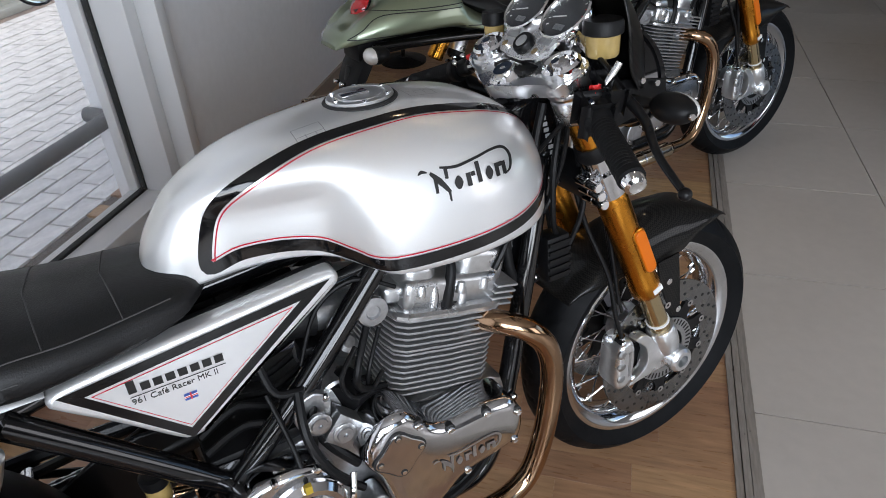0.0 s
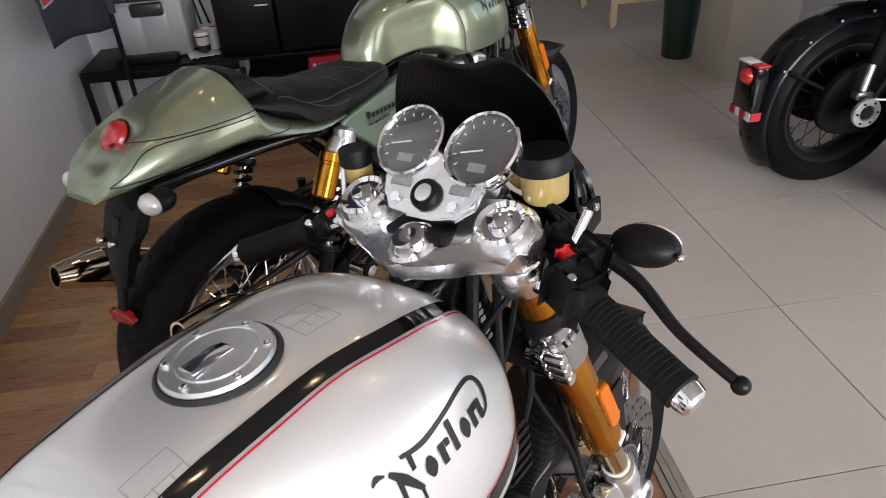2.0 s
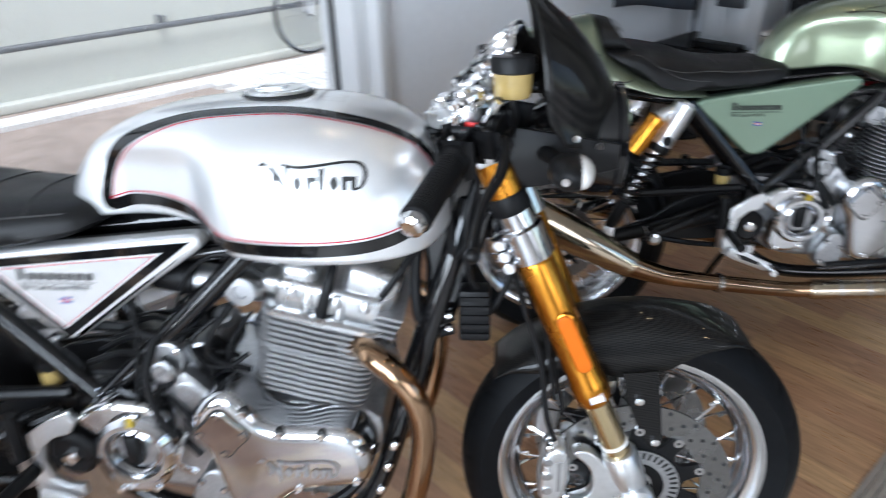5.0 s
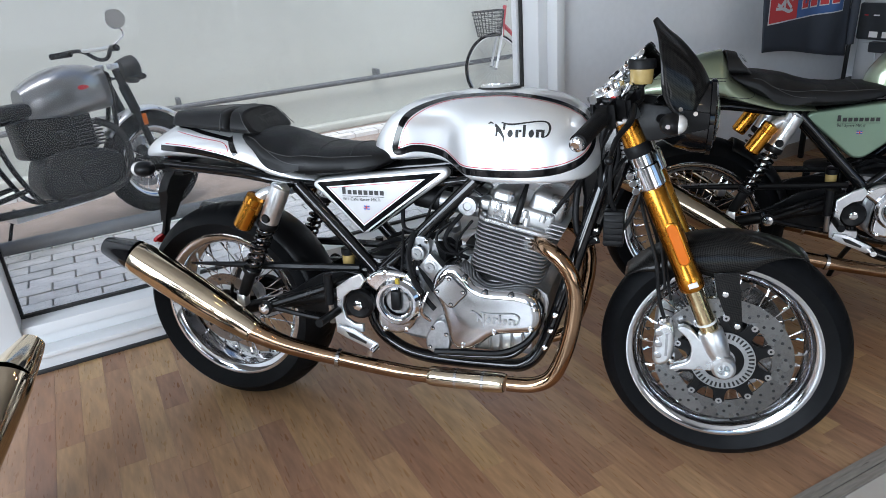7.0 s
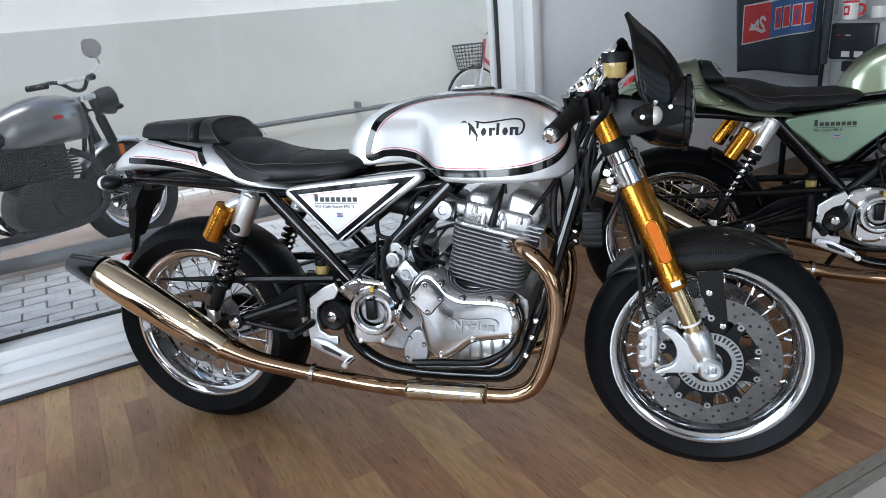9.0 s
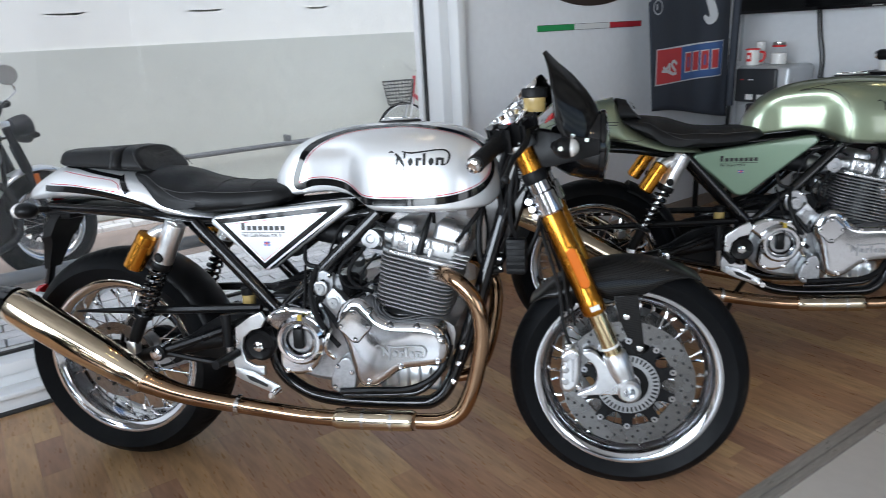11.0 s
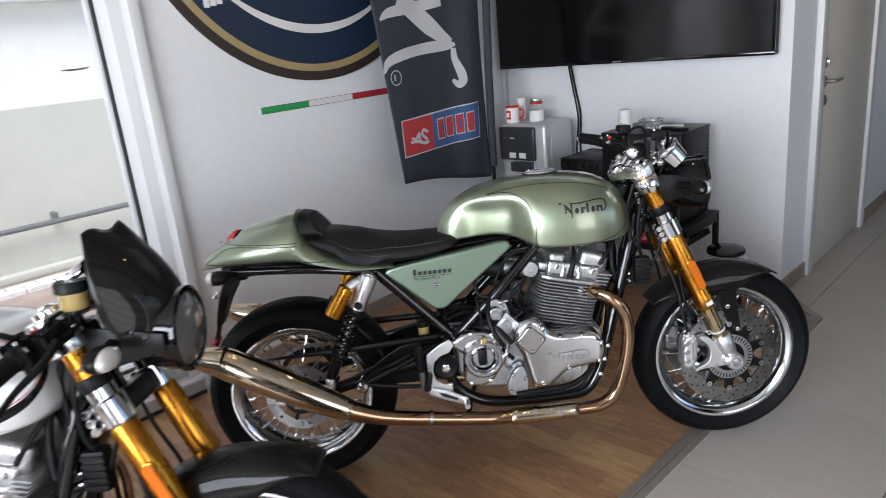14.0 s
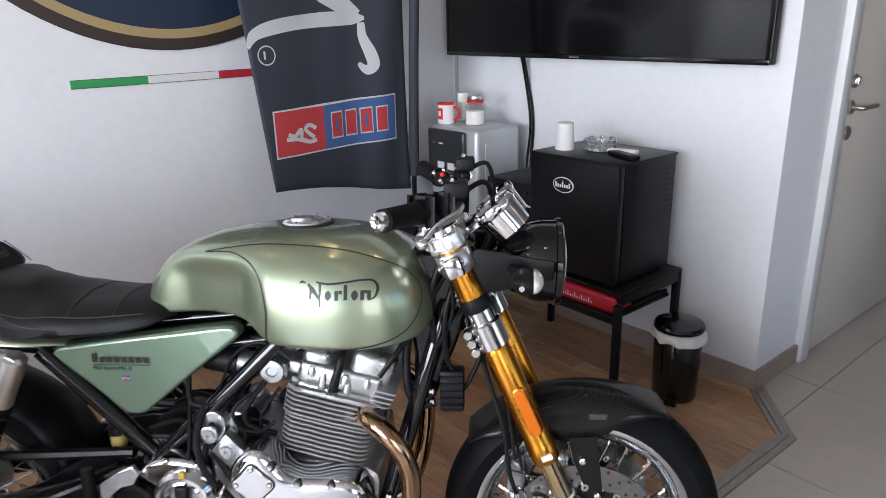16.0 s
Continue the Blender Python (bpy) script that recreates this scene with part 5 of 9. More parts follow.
def exhaust(bike, s, cap=BLACK_GLOSS):
    head = [(0.955, s * 0.085, 0.582), (0.985, s * 0.130, 0.582), (1.020, s * 0.150, 0.565), (1.052, s * 0.155, 0.525), (1.066, s * 0.155, 0.470), (1.062, s * 0.155, 0.400), (1.042, s * 0.155, 0.310),
            (1.010, s * 0.155, 0.240), (0.960, s * 0.157, 0.212), (0.895, s * 0.158, 0.208)]
    ex = part("exhaust", tube(bmesh.new(), head, 0.0205, 18, 6), BRONZE, bike, "heat-tinted steel exhaust pipe and long muffler")
    part("flange", lathe(bmesh.new(), [(0.030, -0.012), (0.031, 0), (0.024, 0.008)], head[0], head[1], 20), CAST, ex)
    part("collector", tube(bmesh.new(), [(0.885, s * 0.158, 0.208), (0.878, s * 0.158, 0.208), (0.80, s * 0.159, 0.206), (0.69, s * 0.160, 0.205), (0.68, s * 0.160, 0.205)], [0.021, 0.027, 0.027, 0.027, 0.021], 18, 4), MUFFLER, ex)
    for xx in (0.83, 0.755):
        part("clamp_band", lathe(bmesh.new(), [(0.0275, -0.004), (0.0285, -0.003), (0.0285, 0.003), (0.0275, 0.004)], (xx, s * 0.159, 0.206), (xx - 1, s * 0.159, 0.206), 20), POLISHED, ex)
    part("link_pipe", tube(bmesh.new(), [(0.68, s * 0.160, 0.205), (0.60, s * 0.163, 0.209), (0.42, s * 0.185, 0.240), (0.27, s * 0.203, 0.272), (0.165, s * 0.212, 0.312)], [0.021, 0.021, 0.022, 0.025, 0.034], 18, 6), BRONZE, ex)
    part("clamp", lathe(bmesh.new(), [(0.024, -0.006), (0.027, -0.005), (0.027, 0.005), (0.024, 0.006)], (0.42, s * 0.185, 0.240), (0.40, s * 0.187, 0.244), 18), POLISHED, ex)
    a, b = V(0.175, s * 0.211, 0.307), V(-0.184, s * 0.222, 0.512)
    L = (b - a).length
    part("muffler", lathe(bmesh.new(), [(0.030, -0.004), (0.034, 0.0), (0.0425, 0.07), (0.0485, 0.16), (0.0505, 0.26), (0.0500, L - 0.02), (0.0470, L)], a, b, 40), MUFFLER, ex, "long tapered steel muffler")
    part("seam_band", lathe(bmesh.new(), [(0.0345, -0.004), (0.0358, -0.003), (0.0358, 0.003), (0.0345, 0.004)], a + (b - a) * 0.012, b, 36), MUFFLER, ex)
    c = b + (b - a).normalized() * 0.001
    e = c + V(-0.105, s * 0.004, 0.030)
    part("end_cap", lathe(bmesh.new(), [(0.047, 0.0), (0.043, 0.03), (0.032, 0.08), (0.027, 0.10), (0.022, 0.10), (0.022, 0.06)], c, e, 30), cap, ex, "tapered end cap")


FINS = 14


def engine(bike):
    eng = part("crankcase", slab(bmesh.new(), round_outline([(0.53, 0.46), (0.60, 0.50), (0.70, 0.50), (0.78, 0.485), (0.97, 0.465), (0.995, 0.41), (0.965, 0.355), (0.86, 0.335), (0.76, 0.300), (0.68, 0.285), (0.58, 0.30), (0.52, 0.36)], 3),
                                 -0.112, 0.112, 0.012), CAST, bike, "air-cooled parallel twin engine of cast aluminium")
    tilt = Matrix.Translation((0.872, 0, 0.474)) @ Matrix.Rotation(radians(13.5), 4, "Y")
    out = round_outline([(-0.092, -0.098), (-0.098, 0.0), (-0.092, 0.098), (-0.03, 0.110), (0.03, 0.110), (0.090, 0.098), (0.096, 0), (0.090, -0.098), (0.03, -0.110), (-0.03, -0.110)], 3)
    first = None
    for k in range(FINS):
        h = 0.010 + k * 0.0106
        if first is None:
            b = bmesh.new()
            lo = [b.verts.new((x, y, 0)) for x, y in out]
            mi = [b.verts.new((x * 1.012, y * 1.012, 0.0022)) for x, y in out]
            hi = [b.verts.new((x, y, 0.0040)) for x, y in out]
            n = len(out)
            b.faces.new(lo[::-1])
            b.faces.new(hi)
            for p, q in ((lo, mi), (mi, hi)):
                for i in range(n):
                    b.faces.new((p[i], p[(i + 1) % n], q[(i + 1) % n], q[i]))
            first = part("fin", b, FIN_METAL, eng)
            first.matrix_basis = tilt @ Matrix.Translation((0, 0, h))
        else:
            s = 1.0 if k < 8 else 1.045
            twin(first, tilt @ Matrix.Translation((0, 0, h)) @ Matrix.Diagonal((s, s, 1, 1)))
    # core coloured dark, puts the shade between the fins into its metal
    core = bmesh.new()
    for sy in (-0.048, 0.048):
        lathe(core, [(0.050, -0.02), (0.050, 0.165)], tilt @ V(0, sy, 0), tilt @ V(0, sy, 1), 24)
    part("barrel", core, DARK_METAL, eng)
    hd = tilt @ Matrix.Translation((0, 0, 0.160))
    head = part("cylinder_head", box(bmesh.new(), -0.084, 0.090, -0.097, 0.097, -0.004, 0.048, 0.012, 3, hd), HEAD_CAST, bike, "cast cylinder head with polished rocker covers")
    part("intake_port", box(bmesh.new(), -0.112, -0.060, -0.080, -0.028, 0.004, 0.036, 0.010, 3, hd), HEAD_CAST, head)
    part("intake_port", box(bmesh.new(), -0.112, -0.060, 0.028, 0.080, 0.004, 0.036, 0.010, 3, hd), HEAD_CAST, head)
    skirt = [[tilt @ V(x * f, y * f, h) for x, y in out] for f, h in ((1.02, 0.147), (1.050, 0.149), (1.050, 0.157), (1.00, 0.161))]
    part("head_skirt", loft(bmesh.new(), skirt), HEAD_CAST, head)
    for k in range(4):
        b = box(bmesh.new(), 0.070 + k * 0.004, 0.114 + k * 0.003, -0.108, 0.108, -0.010 + k * 0.011, -0.0055 + k * 0.011, 0.0015, 1, hd)
        part("head_fin", b, FIN_METAL, head)
    for x0_, x1_, z1_, slope in ((0.012, 0.104, 0.096, 0.006), (-0.080, -0.018, 0.078, -0.006)):
        rc = part("rocker_cover", box(bmesh.new(), x0_, x1_, -0.088, 0.088, 0.024, z1_, 0.019, 4, hd @ Matrix.Rotation(radians(slope * 700), 4, "Y")), HEAD_CAST, head)
        part("cover_gasket", box(bmesh.new(), x0_ - 0.003, x1_ + 0.003, -0.091, 0.091, 0.022, 0.031, 0.003, 1, hd @ Matrix.Rotation(radians(slope * 700), 4, "Y")), HEAD_CAST, rc)
    for sx in (-0.030, 0.022):
        part("fin_post", lathe(bmesh.new(), [(0.010, -0.008), (0.010, 0.018), (0.004, 0.040), (0.0, 0.042)], hd @ V(sx, -0.092, 0), hd @ V(sx, -0.092, 1), 12), HEAD_CAST, head)
    for sx, sy in ((-0.055, -0.094), (0.015, -0.098), (0.06, -0.094), (-0.055, 0.094), (0.06, 0.094)):
        part("head_bolt", lathe(bmesh.new(), [(0.009, 0.022), (0.009, 0.032), (0.006, 0.040), (0.0, 0.041)], hd @ V(sx, sy, 0), hd @ V(sx, sy, 1), 10), HEAD_CAST, head)
    part("spark_lead", tube(bmesh.new(), [hd @ V(-0.006, -0.094, -0.004), hd @ V(-0.004, -0.094, 0.030), hd @ V(-0.002, -0.086, 0.070), hd @ V(-0.004, -0.05, 0.10)], [0.0105, 0.0100, 0.0075, 0.004], 12, 4), BLACK_PLASTIC, head)
    # right-hand timing cover, gearbox cover, clutch
    cov_out = round_outline([(0.703, 0.464), (0.710, 0.502), (0.736, 0.531), (0.771, 0.536), (0.798, 0.512), (0.817, 0.489), (0.850, 0.477), (0.922, 0.477), (0.965, 0.466), (0.983, 0.434), (0.985, 0.400), (0.972, 0.373),
                             (0.936, 0.364), (0.868, 0.352), (0.832, 0.326), (0.800, 0.306), (0.768, 0.304), (0.748, 0.322), (0.738, 0.362), (0.724, 0.421)], 4)
    for s in (-1, 1):
        y0, y1 = (-0.188, -0.118) if s < 0 else (0.118, 0.175)
        tc = part("timing_cover", domed_slab(cov_out, *((y1, y0 + 0.019, -1) if s < 0 else (y0, y1 - 0.019, 1)), 0.019, 0.022, 7), POLISHED, bike, "polished timing cover with a raised mark")
        for f in tc.data.polygons:
            f.use_smooth = True
        yf = y0 if s < 0 else y1
        for cx, cz in ((0.845, 0.468), (0.912, 0.467), (0.971, 0.44), (0.962, 0.383), (0.785, 0.322), (0.792, 0.505), (0.868, 0.366)):
            # black ring painted in for the shading round each bolt
            part("bolt_recess", lathe(bmesh.new(), [(0.0090, -0.008), (0.0090, 0.0045), (0.0070, 0.0055)], (cx, yf - s * 0.007, cz), (cx, yf + s, cz), 12), GASKET, tc)
            part("cover_bolt", lathe(bmesh.new(), [(0.0064, -0.004), (0.0064, 0.0095), (0.0050, 0.011), (0.003, 0.0105)], (cx, yf - s * 0.007, cz), (cx, yf + s, cz), 10), CHROME, tc)
        lobes = [(0.755 + rr * math.cos(aa), 0.468 + rr * math.sin(aa)) for k in range(4) for rr, aa in ((0.041, radians(90 * k - 8)), (0.041, radians(90 * k + 12)), (0.033, radians(90 * k + 47)))]
        part("cover_seam", slab(bmesh.new(), round_outline([(0.755 + (x - 0.755) * 1.06, 0.468 + (z - 0.468) * 1.06) for x, z in lobes], 3), *sorted((yf - s * 0.016, yf + s * 0.002))), GASKET, tc)
        part("round_cover", slab(bmesh.new(), round_outline(lobes, 3), *sorted((yf - s * 0.016, yf + s * 0.0045)), 0.002, 2), POLISHED, tc)
        for k in range(4):
            aa = radians(90 * k + 2)
            p = (0.755 + 0.0345 * math.cos(aa), yf + s * 0.0045, 0.468 + 0.0345 * math.sin(aa))
            # same dark ring as shading round the small bolts
            part("bolt_recess", lathe(bmesh.new(), [(0.0058, -0.004), (0.0058, 0.0006), (0.0, 0.0006)], p, (p[0], p[1] + s, p[2]), 10), GASKET, tc)
            part("cover_bolt", lathe(bmesh.new(), [(0.0040, -0.004), (0.0040, 0.002), (0.0018, 0.0022)], p, (p[0], p[1] + s, p[2]), 8), CHROME, tc)
        script_shapes(tc, (lambda yy: (lambda x, z: V(x, yy, z)))(yf + s * 0.0022), 0.807 if s < 0 else 0.935, 0.386, 0.126, CAST, "raised_mark", 1 if s < 0 else -1)
    lowc = part("oil_cover", slab(bmesh.new(), round_outline([(0.686, 0.345), (0.705, 0.370), (0.728, 0.372), (0.742, 0.335), (0.738, 0.292), (0.715, 0.276), (0.680, 0.284), (0.674, 0.315)], 3), -0.165, -0.118, 0.005, 3), CAST, bike)
    for cx, cz in ((0.695, 0.35), (0.685, 0.295), (0.722, 0.285), (0.732, 0.335)):
        # dark ring again, the shading round the oil cover's bolts
        part("bolt_recess", lathe(bmesh.new(), [(0.0062, 0), (0.0062, 0.0056), (0.0, 0.0058)], (cx, -0.160, cz), (cx, -1, cz), 10), GASKET, lowc)
        part("cover_bolt", lathe(bmesh.new(), [(0.0042, 0), (0.0042, 0.008), (0.002, 0.0084)], (cx, -0.160, cz), (cx, -1, cz), 8), CHROME, lowc)
    gear = part("gearbox_cover", slab(bmesh.new(), round_outline([(0.505, 0.470), (0.535, 0.497), (0.580, 0.505), (0.640, 0.495), (0.665, 0.460), (0.662, 0.400), (0.640, 0.350), (0.600, 0.325), (0.545, 0.335), (0.540, 0.385), (0.545, 0.43), (0.525, 0.45)], 3),
                                      -0.170, -0.118, 0.010, 3), POLISHED, bike, "cast gearbox cover with round clutch housing")
    c = V(0.604, 0, 0.421)
    part("clutch_ring", ring_y(bmesh.new(), c, [(0.062, -0.168), (0.064, -0.180), (0.056, -0.190), (0.048, -0.190), (0.044, -0.180), (0.044, -0.168)], 44), POLISHED, gear)
    part("clutch_inner_ring", ring_y(bmesh.new(), c, [(0.038, -0.168), (0.041, -0.182), (0.037, -0.184), (0.032, -0.178), (0.030, -0.168)], 40), POLISHED, gear)
    part("clutch_recess", ring_y(bmesh.new(), c, [(0.0, -0.171), (0.046, -0.171), (0.046, -0.174), (0.0, -0.174)], 30), CAST, gear)
    part("release_arm", box(bmesh.new(), c.x - 0.016, c.x + 0.012, -0.190, -0.172, c.z - 0.020, c.z + 0.034, 0.006), BLACK_PLASTIC, gear)
    part("sprocket_cap", lathe(bmesh.new(), [(0.040, 0.0), (0.041, 0.02), (0.034, 0.026), (0.012, 0.022)], (0.484, -0.142, 0.398), (0.484, -1, 0.398), 28), BLACK_SATIN, gear)
    part("sprocket_nut", lathe(bmesh.new(), [(0.014, 0.02), (0.014, 0.032), (0.007, 0.034)], (0.484, -0.142, 0.398), (0.484, -1, 0.398), 6), CHROME, gear)
    # primary side
    part("primary_cover", slab(bmesh.new(), round_outline([(0.53, 0.43), (0.60, 0.49), (0.75, 0.49), (0.88, 0.46), (0.97, 0.41), (0.95, 0.33), (0.80, 0.29), (0.62, 0.29), (0.53, 0.34)], 3), 0.118, 0.170, 0.016, 4), POLISHED, bike)
    # starter and throttle bodies behind the barrel
    stt = part("starter_motor", lathe(bmesh.new(), [(0.018, 0.0), (0.026, 0.004), (0.026, 0.14), (0.018, 0.146)], (0.70, -0.11, 0.555), (0.70, 0.9, 0.555), 22), CAST, bike)
    part("starter_bracket", slab(bmesh.new(), round_outline([(0.625, 0.55), (0.634, 0.580), (0.66, 0.592), (0.682, 0.575), (0.680, 0.545), (0.665, 0.520), (0.640, 0.520)], 3), -0.128, -0.100, 0.003), CAST, stt)
    part("diamond_plate", slab(bmesh.new(), [(0.689, 0.552), (0.724, 0.514), (0.690, 0.477), (0.655, 0.513)], -0.146, -0.112, 0.003, 2), CAST, stt)
    part("starter_nose", lathe(bmesh.new(), [(0.030, 0), (0.032, 0.03), (0.024, 0.05)], (0.70, -0.11, 0.545), (0.75, -0.03, 0.56), 20), BLACK_PLASTIC, stt)
    for cx, cz in ((0.632, 0.575), (0.676, 0.579), (0.640, 0.527)):
        part("bracket_bolt", lathe(bmesh.new(), [(0.0055, 0), (0.0055, 0.006), (0.003, 0.007)], (cx, -0.127, cz), (cx, -1, cz), 8), CHROME, stt)
    for cx, cz in ((0.655, 0.550), (0.689, 0.514)):
        part("round_boss", lathe(bmesh.new(), [(0.019, 0), (0.019, 0.006), (0.017, 0.007), (0.013, 0.0065), (0.012, 0.009), (0.004, 0.009), (0.0035, 0.005)], (cx, -0.142, cz), (cx, -1, cz), 20), CAST, stt)
    for s in (-1, 1):
        tb_ = part("throttle_body", rod(bmesh.new(), (0.800, s * 0.045, 0.655), (0.690, s * 0.055, 0.675), 0.026, 18), CAST, bike)
        part("intake_hose", rod(bmesh.new(), (0.700, s * 0.055, 0.673), (0.630, s * 0.05, 0.685), 0.031, 18), BLACK_PLASTIC, tb_)
        part("throttle_wheel", lathe(bmesh.new(), [(0.022, 0), (0.024, 0.003), (0.024, 0.012), (0.012, 0.013), (0.010, 0.009), (0.004, 0.009)], (0.780, s * 0.088, 0.670), (0.780, s, 0.670), 20), CAST, tb_)
    for k, pts in enumerate(([(0.765, -0.10, 0.65), (0.73, -0.13, 0.60), (0.735, -0.12, 0.56), (0.78, -0.1, 0.53)], [(0.68, -0.10, 0.60), (0.65, -0.13, 0.55), (0.665, -0.14, 0.50), (0.70, -0.15, 0.45)],
                             [(0.60, -0.1, 0.60), (0.612, -0.15, 0.52), (0.612, -0.185, 0.45)], [(0.76, -0.09, 0.55), (0.73, -0.11, 0.57), (0.71, -0.08, 0.54)],
                             [(0.655, -0.13, 0.54), (0.64, -0.145, 0.50), (0.665, -0.15, 0.44), (0.70, -0.155, 0.40)], [(0.79, -0.085, 0.63), (0.755, -0.11, 0.58), (0.75, -0.10, 0.53)])):
        part("hose", tube(bmesh.new(), pts, (0.006, 0.008, 0.004, 0.005, 0.007, 0.0035)[k], 8), BLACK_PLASTIC, bike)
    for cx, cz in ((0.522, 0.478), (0.570, 0.500), (0.632, 0.492), (0.660, 0.450), (0.654, 0.385), (0.622, 0.340), (0.560, 0.336)):
        part("cover_bolt", lathe(bmesh.new(), [(0.0062, -0.006), (0.0062, 0.005), (0.003, 0.006)], (cx, -0.168, cz), (cx, -1, cz), 10), CHROME, gear)
    for pts, r, m_ in (([(0.685, -0.165, 0.452), (0.676, -0.178, 0.425), (0.672, -0.176, 0.395), (0.690, -0.165, 0.372)], 0.0055, CHROME), ([(0.64, -0.12, 0.60), (0.632, -0.155, 0.545), (0.648, -0.172, 0.49), (0.672, -0.176, 0.452)], 0.0075, BLACK_PLASTIC),
                       ([(0.70, -0.17, 0.285), (0.78, -0.165, 0.290), (0.88, -0.150, 0.292), (0.95, -0.13, 0.33), (0.98, -0.11, 0.40)], 0.0085, BLACK_PLASTIC),
                       ([(0.82, -0.10, 0.70), (0.76, -0.09, 0.73), (0.70, -0.085, 0.70), (0.66, -0.09, 0.62)], 0.0035, BLACK_PLASTIC), ([(1.0, -0.09, 0.66), (1.03, -0.085, 0.70), (1.06, -0.06, 0.74)], 0.006, BLACK_PLASTIC),
                       ([(0.74, -0.11, 0.63), (0.705, -0.13, 0.60), (0.715, -0.13, 0.56), (0.75, -0.115, 0.545), (0.78, -0.10, 0.56)], 0.004, BLACK_PLASTIC), ([(0.60, -0.09, 0.66), (0.61, -0.115, 0.61), (0.65, -0.12, 0.60)], 0.006, BLACK_PLASTIC)):
        part("hose", tube(bmesh.new(), pts, r, 8), m_, bike)
    # black plate added where the crankcase top lies in shadow, under the wires
    tray = part("gearbox_tray", box(bmesh.new(), 0.495, 0.705, -0.100, 0.100, 0.500, 0.522, 0.006, 2), BLACK_PLASTIC, bike, "added black plate with wiring, darkens the shadowed gearbox top")
    for k in range(5):
        part("wire", tube(bmesh.new(), [(0.50, -0.09 + 0.04 * k, 0.53), (0.56, -0.08 + 0.035 * k, 0.545 + 0.01 * (k % 2)), (0.62, -0.095 + 0.04 * k, 0.54), (0.69, -0.07 + 0.035 * k, 0.56)], 0.006, 6), BLACK_PLASTIC, tray)
    part("coil_block", box(bmesh.new(), 0.665, 0.715, -0.085, -0.045, 0.60, 0.64, 0.006), BLACK_PLASTIC, bike)
    part("breather", lathe(bmesh.new(), [(0.016, 0), (0.016, 0.03), (0.010, 0.036)], (0.735, -0.06, 0.60), (0.74, -0.09, 0.63), 16), CAST, bike)
    part("sump", box(bmesh.new(), 0.78, 0.95, -0.09, 0.09, 0.262, 0.335, 0.012), SATIN_ALU, bike)
    for k in range(5):
        part("sump_fin", box(bmesh.new(), 0.80 + k * 0.03, 0.806 + k * 0.03, -0.105, -0.088, 0.275, 0.33, 0.002, 1), SATIN_ALU, bike)
    part("cable_tag", box(bmesh.new(), 0.606, 0.616, -0.193, -0.185, 0.478, 0.492), BRASS_TAG, bike)
    part("side_stand", tube(bmesh.new(), [(0.60, 0.12, 0.24), (0.57, 0.22, 0.12), (0.545, 0.30, -0.032)], 0.010, 10, 4), BLACK_SATIN, bike)


